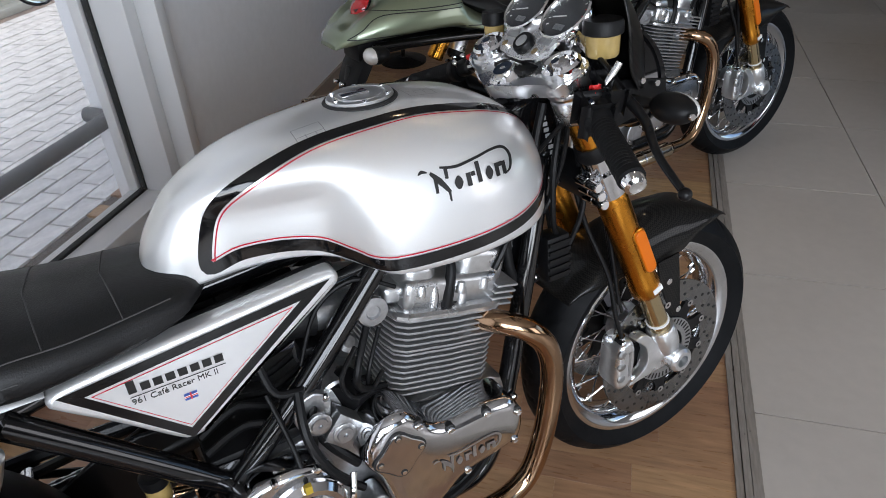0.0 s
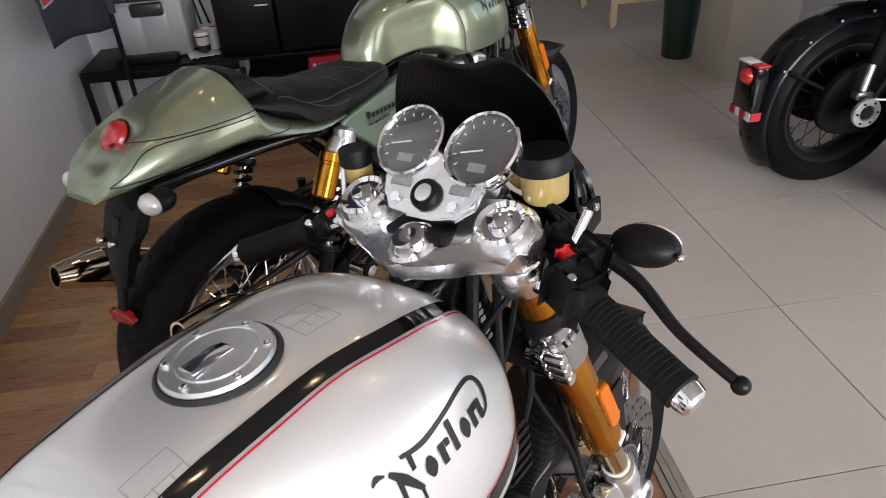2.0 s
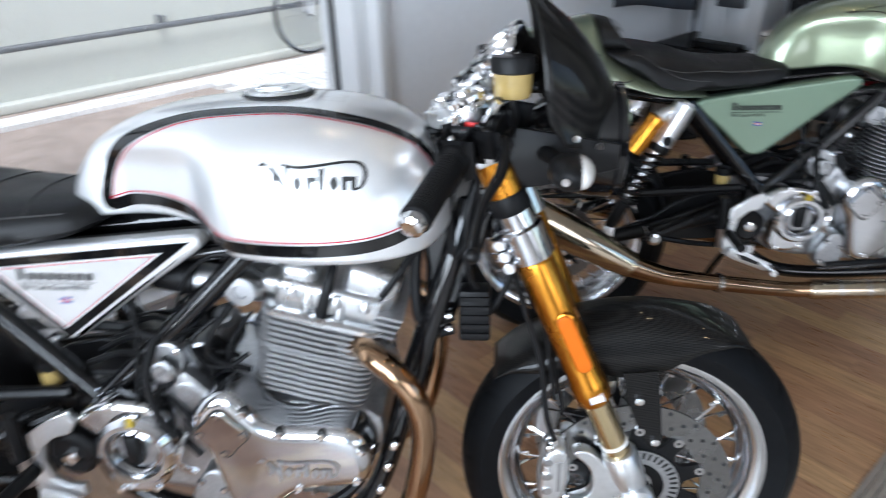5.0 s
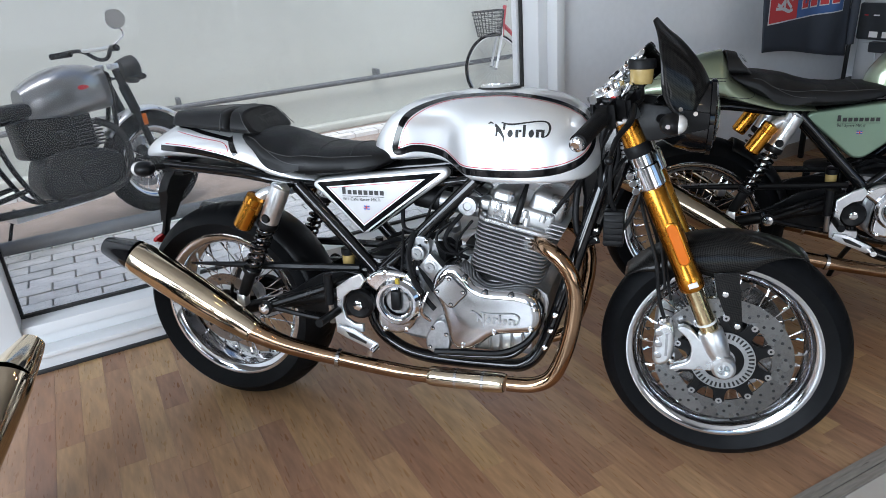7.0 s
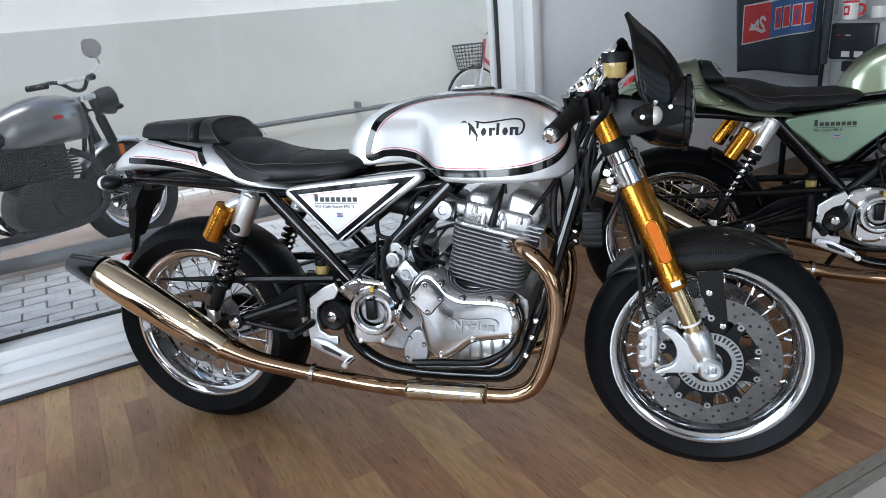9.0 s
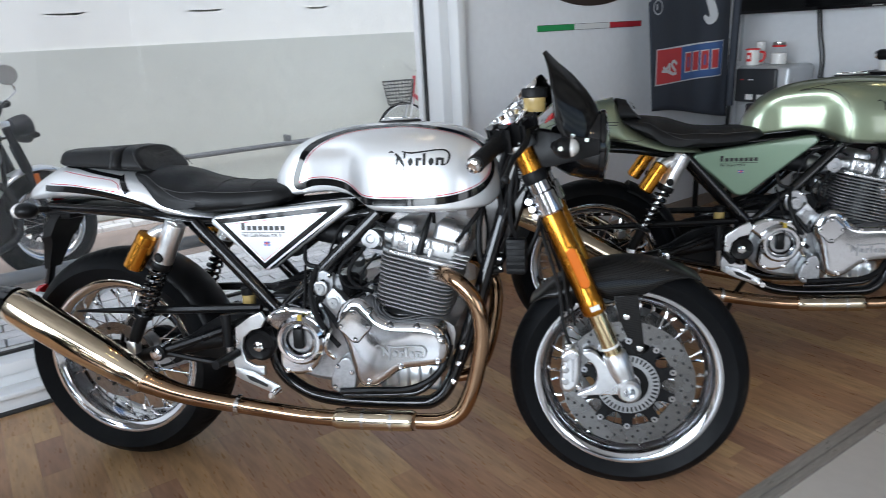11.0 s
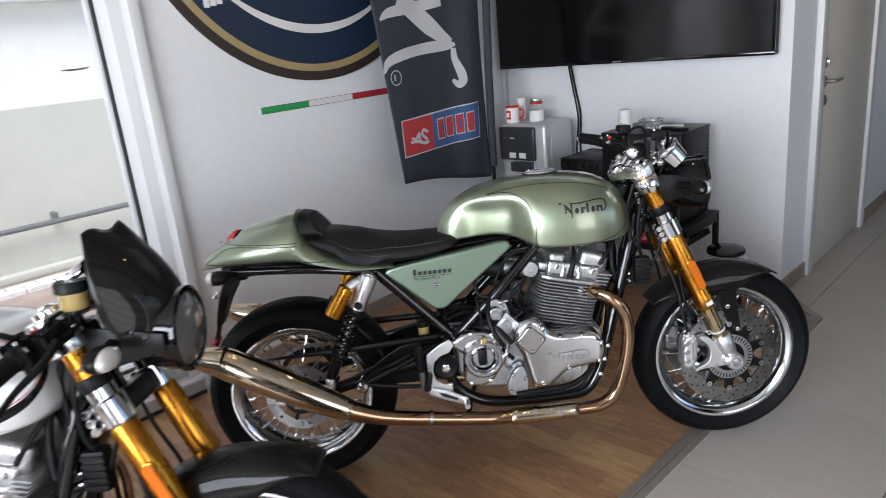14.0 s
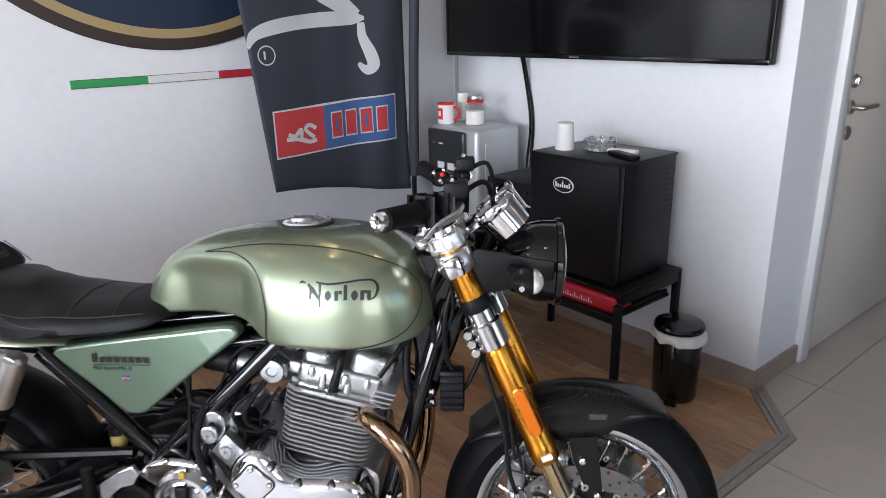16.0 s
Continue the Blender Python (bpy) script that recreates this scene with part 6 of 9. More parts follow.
def frame_tubes(bike):
    fr_ = part("frame", tube(bmesh.new(), [(1.10, 0, 0.86), (0.95, 0, 0.80), (0.70, 0, 0.76), (0.45, 0, 0.74)], 0.022, 12), BLACK_GLOSS, bike, "black painted tubular steel frame")
    for s in (-1, 1):
        y = s * 0.105
        for pts, r in (([(0.30, s * 0.11, 0.715), (0.40, y, 0.605), (0.515, y, 0.480)], 0.0182), ([(0.530, y, 0.478), (0.66, y, 0.60), (0.800, s * 0.085, 0.735)], 0.0182),
                       ([(1.135, s * 0.03, 0.80), (1.105, s * 0.055, 0.70), (1.02, s * 0.085, 0.42), (0.978, s * 0.095, 0.30), (0.935, s * 0.10, 0.245), (0.87, s * 0.10, 0.232), (0.66, s * 0.10, 0.232), (0.56, s * 0.10, 0.262), (0.50, s * 0.10, 0.33), (0.49, s * 0.10, 0.48)], 0.0180),
                       ([(-0.16, s * 0.07, 0.752), (0.10, s * 0.095, 0.740), (0.28, s * 0.10, 0.716), (0.38, s * 0.070, 0.712), (0.60, s * 0.068, 0.720), (0.80, s * 0.072, 0.738), (1.08, s * 0.03, 0.83)], 0.013),
                       ([(0.70, s * 0.14, 0.262), (0.83, s * 0.14, 0.270), (0.91, s * 0.135, 0.285), (0.965, s * 0.11, 0.345)], 0.008)):
            part("tube", tube(bmesh.new(), pts, r, 12, 5), BLACK_GLOSS, fr_)
        part("joint_plate", slab(bmesh.new(), [(0.485, 0.50), (0.50, 0.515), (0.56, 0.51), (0.555, 0.46), (0.50, 0.44)], s * 0.098 - 0.006, s * 0.098 + 0.006, 0.002), BLACK_GLOSS, fr_)
        for cx, cz in ((0.515, 0.490), (1.012, 0.395), (1.00, 0.350), (0.985, 0.30)):
            part("frame_bolt", lathe(bmesh.new(), [(0.008, 0.0), (0.008, 0.008), (0.004, 0.010)], (cx, s * 0.108, cz), (cx, s, cz), 8), CHROME, fr_)
        # swing arm
        sw = part("swing_arm", tube(bmesh.new(), [(0.50, s * 0.10, 0.42), (0.30, s * 0.115, 0.385), (0.02, s * 0.115, 0.318)], [0.024, 0.021, 0.018], 12, 4), BLACK_SATIN, bike)
        part("brace", tube(bmesh.new(), [(0.47, s * 0.11, 0.485), (0.26, s * 0.125, 0.480), (0.10, s * 0.125, 0.474), (-0.08, s * 0.12, 0.466)], [0.011, 0.012, 0.010, 0.003], 8, 4), BLACK_SATIN, sw)
        part("stay", tube(bmesh.new(), [(0.44, s * 0.12, 0.46), (0.22, s * 0.125, 0.372)], 0.009, 8, 1), BLACK_SATIN, sw)
        part("axle_plate", slab(bmesh.new(), round_outline([(0.06, 0.335), (0.02, 0.352), (-0.035, 0.335), (-0.04, 0.30), (0.0, 0.28), (0.06, 0.295)], 3), s * 0.115 - 0.012, s * 0.115 + 0.012, 0.003), BLACK_SATIN, sw)
        part("arm_plate", slab(bmesh.new(), round_outline([(0.47, 0.462), (0.47, 0.350), (0.36, 0.330), (0.19, 0.345), (0.16, 0.362), (0.25, 0.400), (0.34, 0.455)], 2), *sorted((s * 0.088, s * 0.098)), 0.003), BLACK_SATIN, sw)
        part("plate_rib", tube(bmesh.new(), [(0.20, s * 0.100, 0.365), (0.32, s * 0.102, 0.385), (0.46, s * 0.104, 0.440)], 0.006, 8, 3), BLACK_GLOSS, sw)
        part("axle_adjuster", box(bmesh.new(), -0.075, -0.030, s * 0.115 - 0.008, s * 0.115 + 0.008, 0.305, 0.322, 0.003), SATIN_ALU, sw)
        part("axle_nut", lathe(bmesh.new(), [(0.018, 0.0), (0.018, 0.014), (0.010, 0.016)], (0, s * 0.125, 0.312), (0, s, 0.312), 6), CHROME, sw)
        # muffler hanger bolt, rear-set plate, peg, lever
        part("hanger_bolt", lathe(bmesh.new(), [(0.013, -0.06), (0.016, -0.004), (0.016, 0.006), (0.008, 0.008)], (0.224, s * 0.222, 0.387), (0.224, s, 0.387), 14), POLISHED, bike)
        part("hanger", tube(bmesh.new(), [(0.46, s * 0.13, 0.46), (0.35, s * 0.17, 0.425), (0.224, s * 0.205, 0.387)], 0.010, 8, 3), BLACK_SATIN, bike)
        part("hanger", tube(bmesh.new(), [(0.440, s * 0.155, 0.338), (0.34, s * 0.180, 0.356), (0.224, s * 0.205, 0.387)], 0.0075, 8, 3), BLACK_SATIN, bike)
        part("hanger_washer", lathe(bmesh.new(), [(0.021, 0.0), (0.021, 0.006), (0.012, 0.007)], (0.224, s * 0.214, 0.387), (0.224, s, 0.387), 16), BLACK_SATIN, bike)
        ft = part("footrest_plate", slab(bmesh.new(), [(0.428, 0.450), (0.470, 0.480), (0.502, 0.494), (0.514, 0.476), (0.500, 0.452), (0.472, 0.444), (0.450, 0.425), (0.443, 0.395), (0.451, 0.362), (0.475, 0.348), (0.500, 0.348), (0.500, 0.325), (0.470, 0.320), (0.440, 0.316), (0.420, 0.325), (0.416, 0.36), (0.426, 0.39)],
                                        s * 0.175 - 0.006, s * 0.175 + 0.006, 0.002), SATIN_ALU, bike, "machined aluminium footrest plate")
        part("footpeg", rod(bmesh.new(), (0.430, s * 0.185, 0.385), (0.425, s * 0.285, 0.388), 0.0115, 12), BLACK_PLASTIC, ft)
        part("lever_arm", slab(bmesh.new(), [(0.432, 0.345), (0.470, 0.338), (0.545, 0.302), (0.548, 0.284), (0.530, 0.280), (0.450, 0.312), (0.425, 0.325)], s * 0.192 - 0.004, s * 0.192 + 0.004, 0.002), SATIN_ALU, ft)
        part("lever_slot", slab(bmesh.new(), [(0.455, 0.330), (0.475, 0.325), (0.515, 0.305), (0.512, 0.298), (0.465, 0.316)], s * 0.192 - 0.0046, s * 0.192 + 0.0046), GASKET, ft)
        part("toe_peg", rod(bmesh.new(), (0.540, s * 0.192, 0.292), (0.540, s * 0.235, 0.292), 0.009, 10), CHROME, ft)
        part("link_rod", rod(bmesh.new(), (0.408, s * 0.18, 0.345), (0.408, s * 0.18, 0.47), 0.008, 8), SATIN_ALU, ft)
        part("cylinder", rod(bmesh.new(), (0.405, s * 0.18, 0.40), (0.405, s * 0.18, 0.485), 0.013, 10), BLACK_PLASTIC, ft)
    pot = part("rear_fluid_pot", lathe(bmesh.new(), [(0.016, 0), (0.018, 0.004), (0.018, 0.03), (0.014, 0.032)], (0.425, -0.085, 0.485), (0.425, -0.085, 1), 16), FLUID, bike)
    part("cap", lathe(bmesh.new(), [(0.019, 0.03), (0.020, 0.034), (0.020, 0.048), (0.015, 0.05)], (0.425, -0.085, 0.485), (0.425, -0.085, 1), 16), BLACK_PLASTIC, pot)
    part("battery_tray", box(bmesh.new(), 0.42, 0.58, -0.07, 0.07, 0.640, 0.72, 0.01), BLACK_PLASTIC, bike)
    # chain run on the left
    bm = bmesh.new()
    run = [V(0.49, 0.10, 0.365).lerp(V(-0.02, 0.10, 0.204), k / 33) for k in range(34)]
    run += [RA + V(0.108 * math.cos(radians(a)), 0.10, 0.108 * math.sin(radians(a))) for a in range(255, 95, -8)]
    run += [V(0.01, 0.10, 0.420).lerp(V(0.49, 0.10, 0.44), k / 31) for k in range(32)]
    for k, (p, q) in enumerate(zip(run[:-1], run[1:])):
        u = (q - p).normalized()
        w = V(u.z, 0, -u.x)
        for yy in (-0.006, 0.004) if k % 2 else (-0.004, 0.002):
            f = [p - u * 0.003 + w * 0.005, q + u * 0.003 + w * 0.005, q + u * 0.003 - w * 0.005, p - u * 0.003 - w * 0.005]
            lo = [bm.verts.new(v + V(0, yy, 0)) for v in f]
            hi = [bm.verts.new(v + V(0, yy + 0.002, 0)) for v in f]
            bm.faces.new(lo)
            bm.faces.new(hi[::-1])
            for i in range(4):
                bm.faces.new((lo[i], hi[i], hi[(i + 1) % 4], lo[(i + 1) % 4]))
    tagged(part("chain_run", bm, CAST, bike), kind="stuff")


def front_end(bike, style):
    # fork legs
    for s in (-1, 1):
        y = s * 0.097
        leg = part("fork_leg", lathe(bmesh.new(), [(0.026, 0.02), (0.026, 0.165)], fork_pt(0, y), fork_pt(1, y), 28), GOLD, bike, "gold upside-down fork leg")
        part("upper_sleeve", lathe(bmesh.new(), [(0.0285, 0.152), (0.0300, 0.158), (0.0300, 0.176), (0.0285, 0.180)], fork_pt(0, y), fork_pt(1, y), 28), BLACK_PLASTIC, leg)
        part("clear_sleeve", lathe(bmesh.new(), [(0.0275, 0.180), (0.0275, 0.262)], fork_pt(0, y), fork_pt(1, y), 28), POLISHED, leg)
        part("outer_tube", lathe(bmesh.new(), [(0.0265, 0.262), (0.0285, 0.268), (0.0290, 0.40), (0.0280, 0.485), (0.0300, 0.490), (0.0305, 0.510), (0.0300, 0.525), (0.026, 0.530)], fork_pt(0, y), fork_pt(1, y), 28), GOLD, leg)
        part("sticker", slab(bmesh.new(), [(-0.011, -0.006), (0.011, -0.006), (0.011, 0.006), (-0.011, 0.006)], -0.003, 0.003, 0.0, 1,
             Matrix.Translation(fork_pt(0.511, y + s * 0.0288, 0.006)) @ Matrix.Rotation(radians(-23.5), 4, "Y")), WHITE_MARK, leg)
        part("slider", lathe(bmesh.new(), [(0.0215, 0.525), (0.0215, 0.660)], fork_pt(0, y), fork_pt(1, y), 24), GOLD_PALE, leg)
        part("wiper", lathe(bmesh.new(), [(0.0215, 0.618), (0.024, 0.619), (0.024, 0.623), (0.0215, 0.624)], fork_pt(0, y), fork_pt(1, y), 24), WHITE_MARK, leg)
        oval = [(0.012 * math.cos(k * math.pi / 8), 0.040 + 0.012 * math.sin(k * math.pi / 8)) for k in range(9)] + [(0.012 * math.cos(k * math.pi / 8), -0.040 + 0.012 * math.sin(k * math.pi / 8)) for k in range(8, 17)]
        part("reflector_base", slab(bmesh.new(), [(x * 1.22, z * 1.06) for x, z in oval], -0.0055, 0.0055, 0.003, 2,
             Matrix.Translation(fork_pt(0.405, y + s * 0.0255, 0.008)) @ Matrix.Rotation(radians(-23.5), 4, "Y")), GOLD, leg)
        part("reflector", slab(bmesh.new(), oval, -0.0045, 0.0045, 0.0025, 3,
             Matrix.Translation(fork_pt(0.405, y + s * 0.0305, 0.008)) @ Matrix.Rotation(radians(-23.5), 4, "Y")), AMBER, leg, "amber side reflector")
        # fork foot with caliper bracket
        foot = part("fork_foot", lathe(bmesh.new(), [(0.027, 0.640), (0.030, 0.645), (0.029, 0.69), (0.024, 0.715)], fork_pt(0, y), fork_pt(1, y), 24), SATIN_ALU, bike, "cast fork foot carrying the brake caliper")
        ctr = V(1.42, 0, 0.300)
        part("axle_boss", lathe(bmesh.new(), [(0.026, -0.024), (0.028, -0.018), (0.028, 0.022), (0.022, 0.028), (0.014, 0.028), (0.014, -0.02)], (ctr.x, y + s * 0.01, ctr.z), (ctr.x, y + s, ctr.z), 28), SATIN_ALU, foot)
        part("bracket", slab(bmesh.new(), round_outline([(1.345, 0.382), (1.372, 0.352), (1.41, 0.322), (1.425, 0.286), (1.395, 0.282), (1.340, 0.279), (1.300, 0.274), (1.305, 0.284), (1.338, 0.300), (1.345, 0.33), (1.335, 0.36), (1.310, 0.385), (1.325, 0.392)], 3),
             y - 0.012, y + 0.012, 0.005), SATIN_ALU, foot)
        cal = part("brake_caliper", slab(bmesh.new(), round_outline([(1.262, 0.388), (1.285, 0.402), (1.300, 0.385), (1.303, 0.345), (1.296, 0.300), (1.272, 0.285), (1.255, 0.298), (1.256, 0.345)], 3), s * 0.058, s * 0.118, 0.010, 3), SATIN_ALU, bike, "silver radial brake caliper")
        for cz in (0.315, 0.345, 0.375):
            part("piston_cap", lathe(bmesh.new(), [(0.011, 0), (0.011, 0.004), (0.006, 0.006)], (1.268, s * 0.113, cz), (1.268, s, cz), 14), CAST, cal)
        part("caliper_mark", box(bmesh.new(), 1.283, 1.289, s * 0.118 - 0.001, s * 0.118 + 0.001, 0.315, 0.375, 0, 1), RED_MARK if style == "none" else CAST, cal)
        for p in ((1.270, 0.400), (1.300, 0.30)):
            part("caliper_bolt", lathe(bmesh.new(), [(0.007, -0.01), (0.007, 0.012), (0.004, 0.014)], (p[0], s * 0.105, p[1]), (p[0], s, p[1]), 8), CHROME, cal)
        part("brake_hose", tube(bmesh.new(), [(1.278, s * 0.10, 0.405), (1.262, s * 0.098, 0.46), (1.250, s * 0.085, 0.55), (1.215, s * 0.06, 0.66), (1.19, s * 0.05, 0.76)], 0.0048, 8), BLACK_PLASTIC, cal)
        part("hose_union", lathe(bmesh.new(), [(0.009, 0), (0.009, 0.014)], (1.278, s * 0.10, 0.395), (1.27, s * 0.10, 0.43), 10), CHROME, cal)
        # lower yoke clamp
        lc = part("yoke_clamp", lathe(bmesh.new(), [(0.030, 0.205), (0.034, 0.208), (0.034, 0.258), (0.030, 0.261)], fork_pt(0, y), fork_pt(1, y), 24), POLISHED, bike, "polished yoke clamp with three bright bolts")
        for k in range(3):
            p = fork_pt(0.213 + 0.0195 * k, y + s * 0.008, -0.035)
            for o in (-0.0135, 0.0135):
                part("clamp_bolt", lathe(bmesh.new(), [(0.0075, -0.0125), (0.0088, -0.011), (0.0088, 0.011), (0.0075, 0.0125)], p + V(0, o, 0), p + V(0, o + 1, 0), 14), CHROME, lc)
    ly = part("lower_yoke", box(bmesh.new(), -0.030, 0.030, -0.09, 0.09, -0.024, 0.024, 0.008, 2, Matrix.Translation(fork_pt(0.235, 0, -0.012)) @ Matrix.Rotation(radians(-23.5), 4, "Y")), BLACK_SATIN, bike)
    head = part("steering_head", rod(bmesh.new(), fork_pt(0.03, 0, -0.040), fork_pt(0.235, 0, -0.040), 0.030, 20), BLACK_GLOSS, bike)
    gus = part("head_gusset", slab(bmesh.new(), round_outline([(1.045, 0.800), (1.040, 0.885), (1.105, 0.905), (1.150, 0.915), (1.185, 0.830), (1.165, 0.740), (1.130, 0.650), (1.095, 0.560), (1.062, 0.570), (1.066, 0.690)], 2), -0.036, 0.036, 0.010, 3), BLACK_GLOSS, bike, "black steering head gusset")
    bars = bmesh.new()
    for k in range(9):
        p = V(1.142, -0.0366, 0.868) + V(0.0030, 0, -0.0105) * k
        box(bars, p.x - 0.005, p.x + 0.005, p.y, p.y + 0.0004, p.z - 0.0035, p.z + 0.0035)
    part("stamped_mark", bars, PRINT_GREY, gus)
    for k, (pts, r) in enumerate((([(1.13, -0.052, 0.90), (1.105, -0.060, 0.82), (1.110, -0.062, 0.72), (1.095, -0.058, 0.64)], 0.0075), ([(1.16, -0.06, 0.87), (1.135, -0.072, 0.79), (1.135, -0.070, 0.70), (1.150, -0.06, 0.66)], 0.0055),
                                  ([(1.20, -0.05, 0.80), (1.205, -0.065, 0.71), (1.180, -0.062, 0.64), (1.155, -0.05, 0.60)], 0.0050), ([(1.115, 0.055, 0.88), (1.10, 0.062, 0.78), (1.085, 0.06, 0.66)], 0.0075),
                                  ([(1.215, -0.06, 0.79), (1.245, -0.075, 0.68), (1.262, -0.082, 0.58), (1.275, -0.09, 0.48)], 0.0040), ([(1.225, -0.05, 0.79), (1.252, -0.062, 0.68), (1.270, -0.072, 0.56), (1.290, -0.085, 0.45)], 0.0034))):
        part("hose", tube(bmesh.new(), pts, r, 8), BLACK_PLASTIC, bike)
    # top yoke
    R = Matrix.Rotation(radians(-23.5), 4, "Y")
    ty = Matrix.Translation(fork_pt(0.030)) @ R
    half = [(0.032, 0.0), (0.036, 0.05), (0.034, 0.095), (0.020, 0.128), (-0.012, 0.136), (-0.036, 0.120), (-0.048, 0.085), (-0.066, 0.045)]
    plate = half + [(-0.076, 0.0)] + [(x, -q) for x, q in half[:0:-1]]
    flat_ = Matrix.Rotation(radians(-90), 4, "X")
    yo = part("top_yoke", slab(bmesh.new(), round_outline(plate, 3), -0.010, 0.012, 0.005, 3, Matrix.Translation(fork_pt(0.026)) @ R @ flat_), BRIGHT_ALU, bike, "polished top yoke with bright nuts")
    for s in (-1, 1):
        c0, c1 = fork_pt(0, s * 0.097), fork_pt(-1, s * 0.097)
        part("yoke_eye", lathe(bmesh.new(), [(0.037, -0.046), (0.038, -0.040), (0.038, -0.018), (0.035, -0.015), (0.026, -0.015), (0.026, -0.046)], c0, c1, 32, True), BRIGHT_ALU, yo)
        part("fork_cap", lathe(bmesh.new(), [(0.030, -0.020), (0.031, -0.004), (0.027, 0.0), (0.022, -0.004), (0.014, -0.004), (0.013, 0.004), (0.007, 0.006), (0.0, 0.006)], c0, c1, 28), CHROME, yo)
        part("clip_on_clamp", lathe(bmesh.new(), [(0.033, -0.096), (0.036, -0.092), (0.036, -0.056), (0.033, -0.052)], c0, c1, 28), BRIGHT_ALU, yo)
        bt = fork_pt(0.075, s * 0.135)
        part("clamp_block", box(bmesh.new(), -0.016, 0.016, -0.022, 0.022, -0.018, 0.018, 0.004, 2, Matrix.Translation(bt) @ R), POLISHED, yo)
        part("pinch_bolt", rod(bmesh.new(), fork_pt(0.07, s * 0.135, -0.03), fork_pt(0.07, s * 0.135, 0.02), 0.006, 8), CHROME, yo)
    part("stem_nut", lathe(bmesh.new(), [(0.030, -0.010), (0.031, 0.0), (0.026, 0.005), (0.024, 0.004), (0.020, 0.008), (0.019, 0.014), (0.010, 0.016), (0.0, 0.013)], fork_pt(0.018, 0, -0.040), fork_pt(-1, 0, -0.040), 28), CHROME, yo)
    # handlebars
    for s in (-1, 1):
        if style == "silver":
            a, b = V(1.146, s * 0.124, 0.934), V(1.083, s * 0.305, 0.868)
        else:
            a, b = V(1.150, s * 0.10, 1.015), V(1.056, s * 0.305, 1.028)
        d = (b - a).normalized()
        L = (b - a).length
        hb = part("handlebar", rod(bmesh.new(), a - d * 0.02, b, 0.011, 14), BLACK_SATIN, bike, "black handlebar with ribbed rubber grip")
        g0 = 0.075 if style == "silver" else 0.105
        prof = [(0.012, g0), (0.022, g0 + 0.002), (0.022, g0 + 0.010)]
        k = g0 + 0.014
        while k < L - 0.012:
            prof += [(0.0189, k), (0.0189, k + 0.0048), (0.0185, k + 0.0052)]
            k += 0.006
        prof += [(0.0195, L - 0.006), (0.0195, L - 0.001), (0.012, L)]
        part("grip", lathe(bmesh.new(), prof, a, b, 20), GRIP, hb, "black rubber grip")
        part("bar_end", lathe(bmesh.new(), [(0.016, L - 0.001), (0.0168, L + 0.004), (0.0150, L + 0.013), (0.010, L + 0.016), (0.005, L + 0.015)], a, b, 20), CHROME, hb, "bright bar end")
        sw = a + d * (g0 - 0.032)
        M = Matrix.Translation(sw) @ d.to_track_quat("Y", "Z").to_matrix().to_4x4()
        hs = part("switch_box", box(bmesh.new(), -0.016, 0.016, 0.000, 0.034, -0.015, 0.016, 0.012, 6, M), BLACK_PLASTIC, hb, "black switch box with a red button")
        part("switch_neck", box(bmesh.new(), -0.016, 0.006, -0.018, 0.004, -0.008, 0.013, 0.007, 5, M), BLACK_PLASTIC, hb)
        part("red_button", box(bmesh.new(), -0.015, -0.004, -0.015, -0.002, 0.011, 0.021, 0.004, 3, M), RED_PLASTIC, hb, "red switch button")
        part("switch_mark", box(bmesh.new(), -0.0168, -0.0156, -0.014, -0.002, -0.002, 0.003, 0, 1, M), WHITE_MARK, hb)
        for q in ((-0.016, 0.024, 0.012), (-0.015, -0.016, 0.002), (0.006, 0.020, 0.018)):
            p = M @ V(*q)
            part("screw", lathe(bmesh.new(), [(0.0045, -0.006), (0.0045, 0.007)], p, p + V(-0.5, 0, 0.7), 8), CHROME, hb)
        mc = sw + V(0.036, 0, 0.012)
        part("master_cylinder", box(bmesh.new(), -0.012, 0.014, -0.030, 0.024, -0.011, 0.012, 0.009, 5, Matrix.Translation(mc) @ d.to_track_quat("Y", "Z").to_matrix().to_4x4()), BLACK_SATIN, hb)
        part("adjuster", rod(bmesh.new(), mc + V(-0.01, s * 0.0, 0.012), mc + V(0.008, s * 0.010, 0.045), 0.0055, 10), CHROME, hb)
        tip = b + V(0.066, s * 0.030, -0.030)
        lv0 = mc + V(0.016, s * 0.010, -0.004)
        lev = [lv0, lv0.lerp(tip, 0.30) + V(0.008, 0, 0.002), lv0.lerp(tip, 0.62) + V(-0.004, 0, 0), tip]
        part("lever", tube(bmesh.new(), lev, [0.009, 0.0075, 0.006, 0.0055], 10, 6), BLACK_SATIN if style == "silver" else BRIGHT_ALU, hb, ("black" if style == "silver" else "silver") + (" brake lever" if s < 0 else " clutch lever"))
        part("lever_ball", ball(bmesh.new(), tip, 0.0095, 0.0095, 0.0095, 14, 10), BLACK_SATIN if style == "silver" else BRIGHT_ALU, hb)
        # fluid pots
        if style == "silver":
            base, r, h = (V(1.196, -0.112, 0.972), 0.0265, 0.032) if s < 0 else (V(1.165, 0.135, 0.968), 0.018, 0.022)
            pot_ = part("fluid_pot", lathe(bmesh.new(), [(r * 0.86, 0), (r * 0.95, 0.004), (r, h), (r * 0.9, h + 0.002)], base, base + V(0, 0, 1), 24), FLUID, hb, "amber fluid pot with black lid")
            lid = part("fluid_pot_lid", lathe(bmesh.new(), [(r * 1.02, h), (r * 1.16, h + 0.002), (r * 1.16, h + 0.018), (r * 1.08, h + 0.022), (r * 0.8, h + 0.021), (0, h + 0.021)], base, base + V(0, 0, 1), 24), BLACK_PLASTIC, hb, "black ribbed lid")
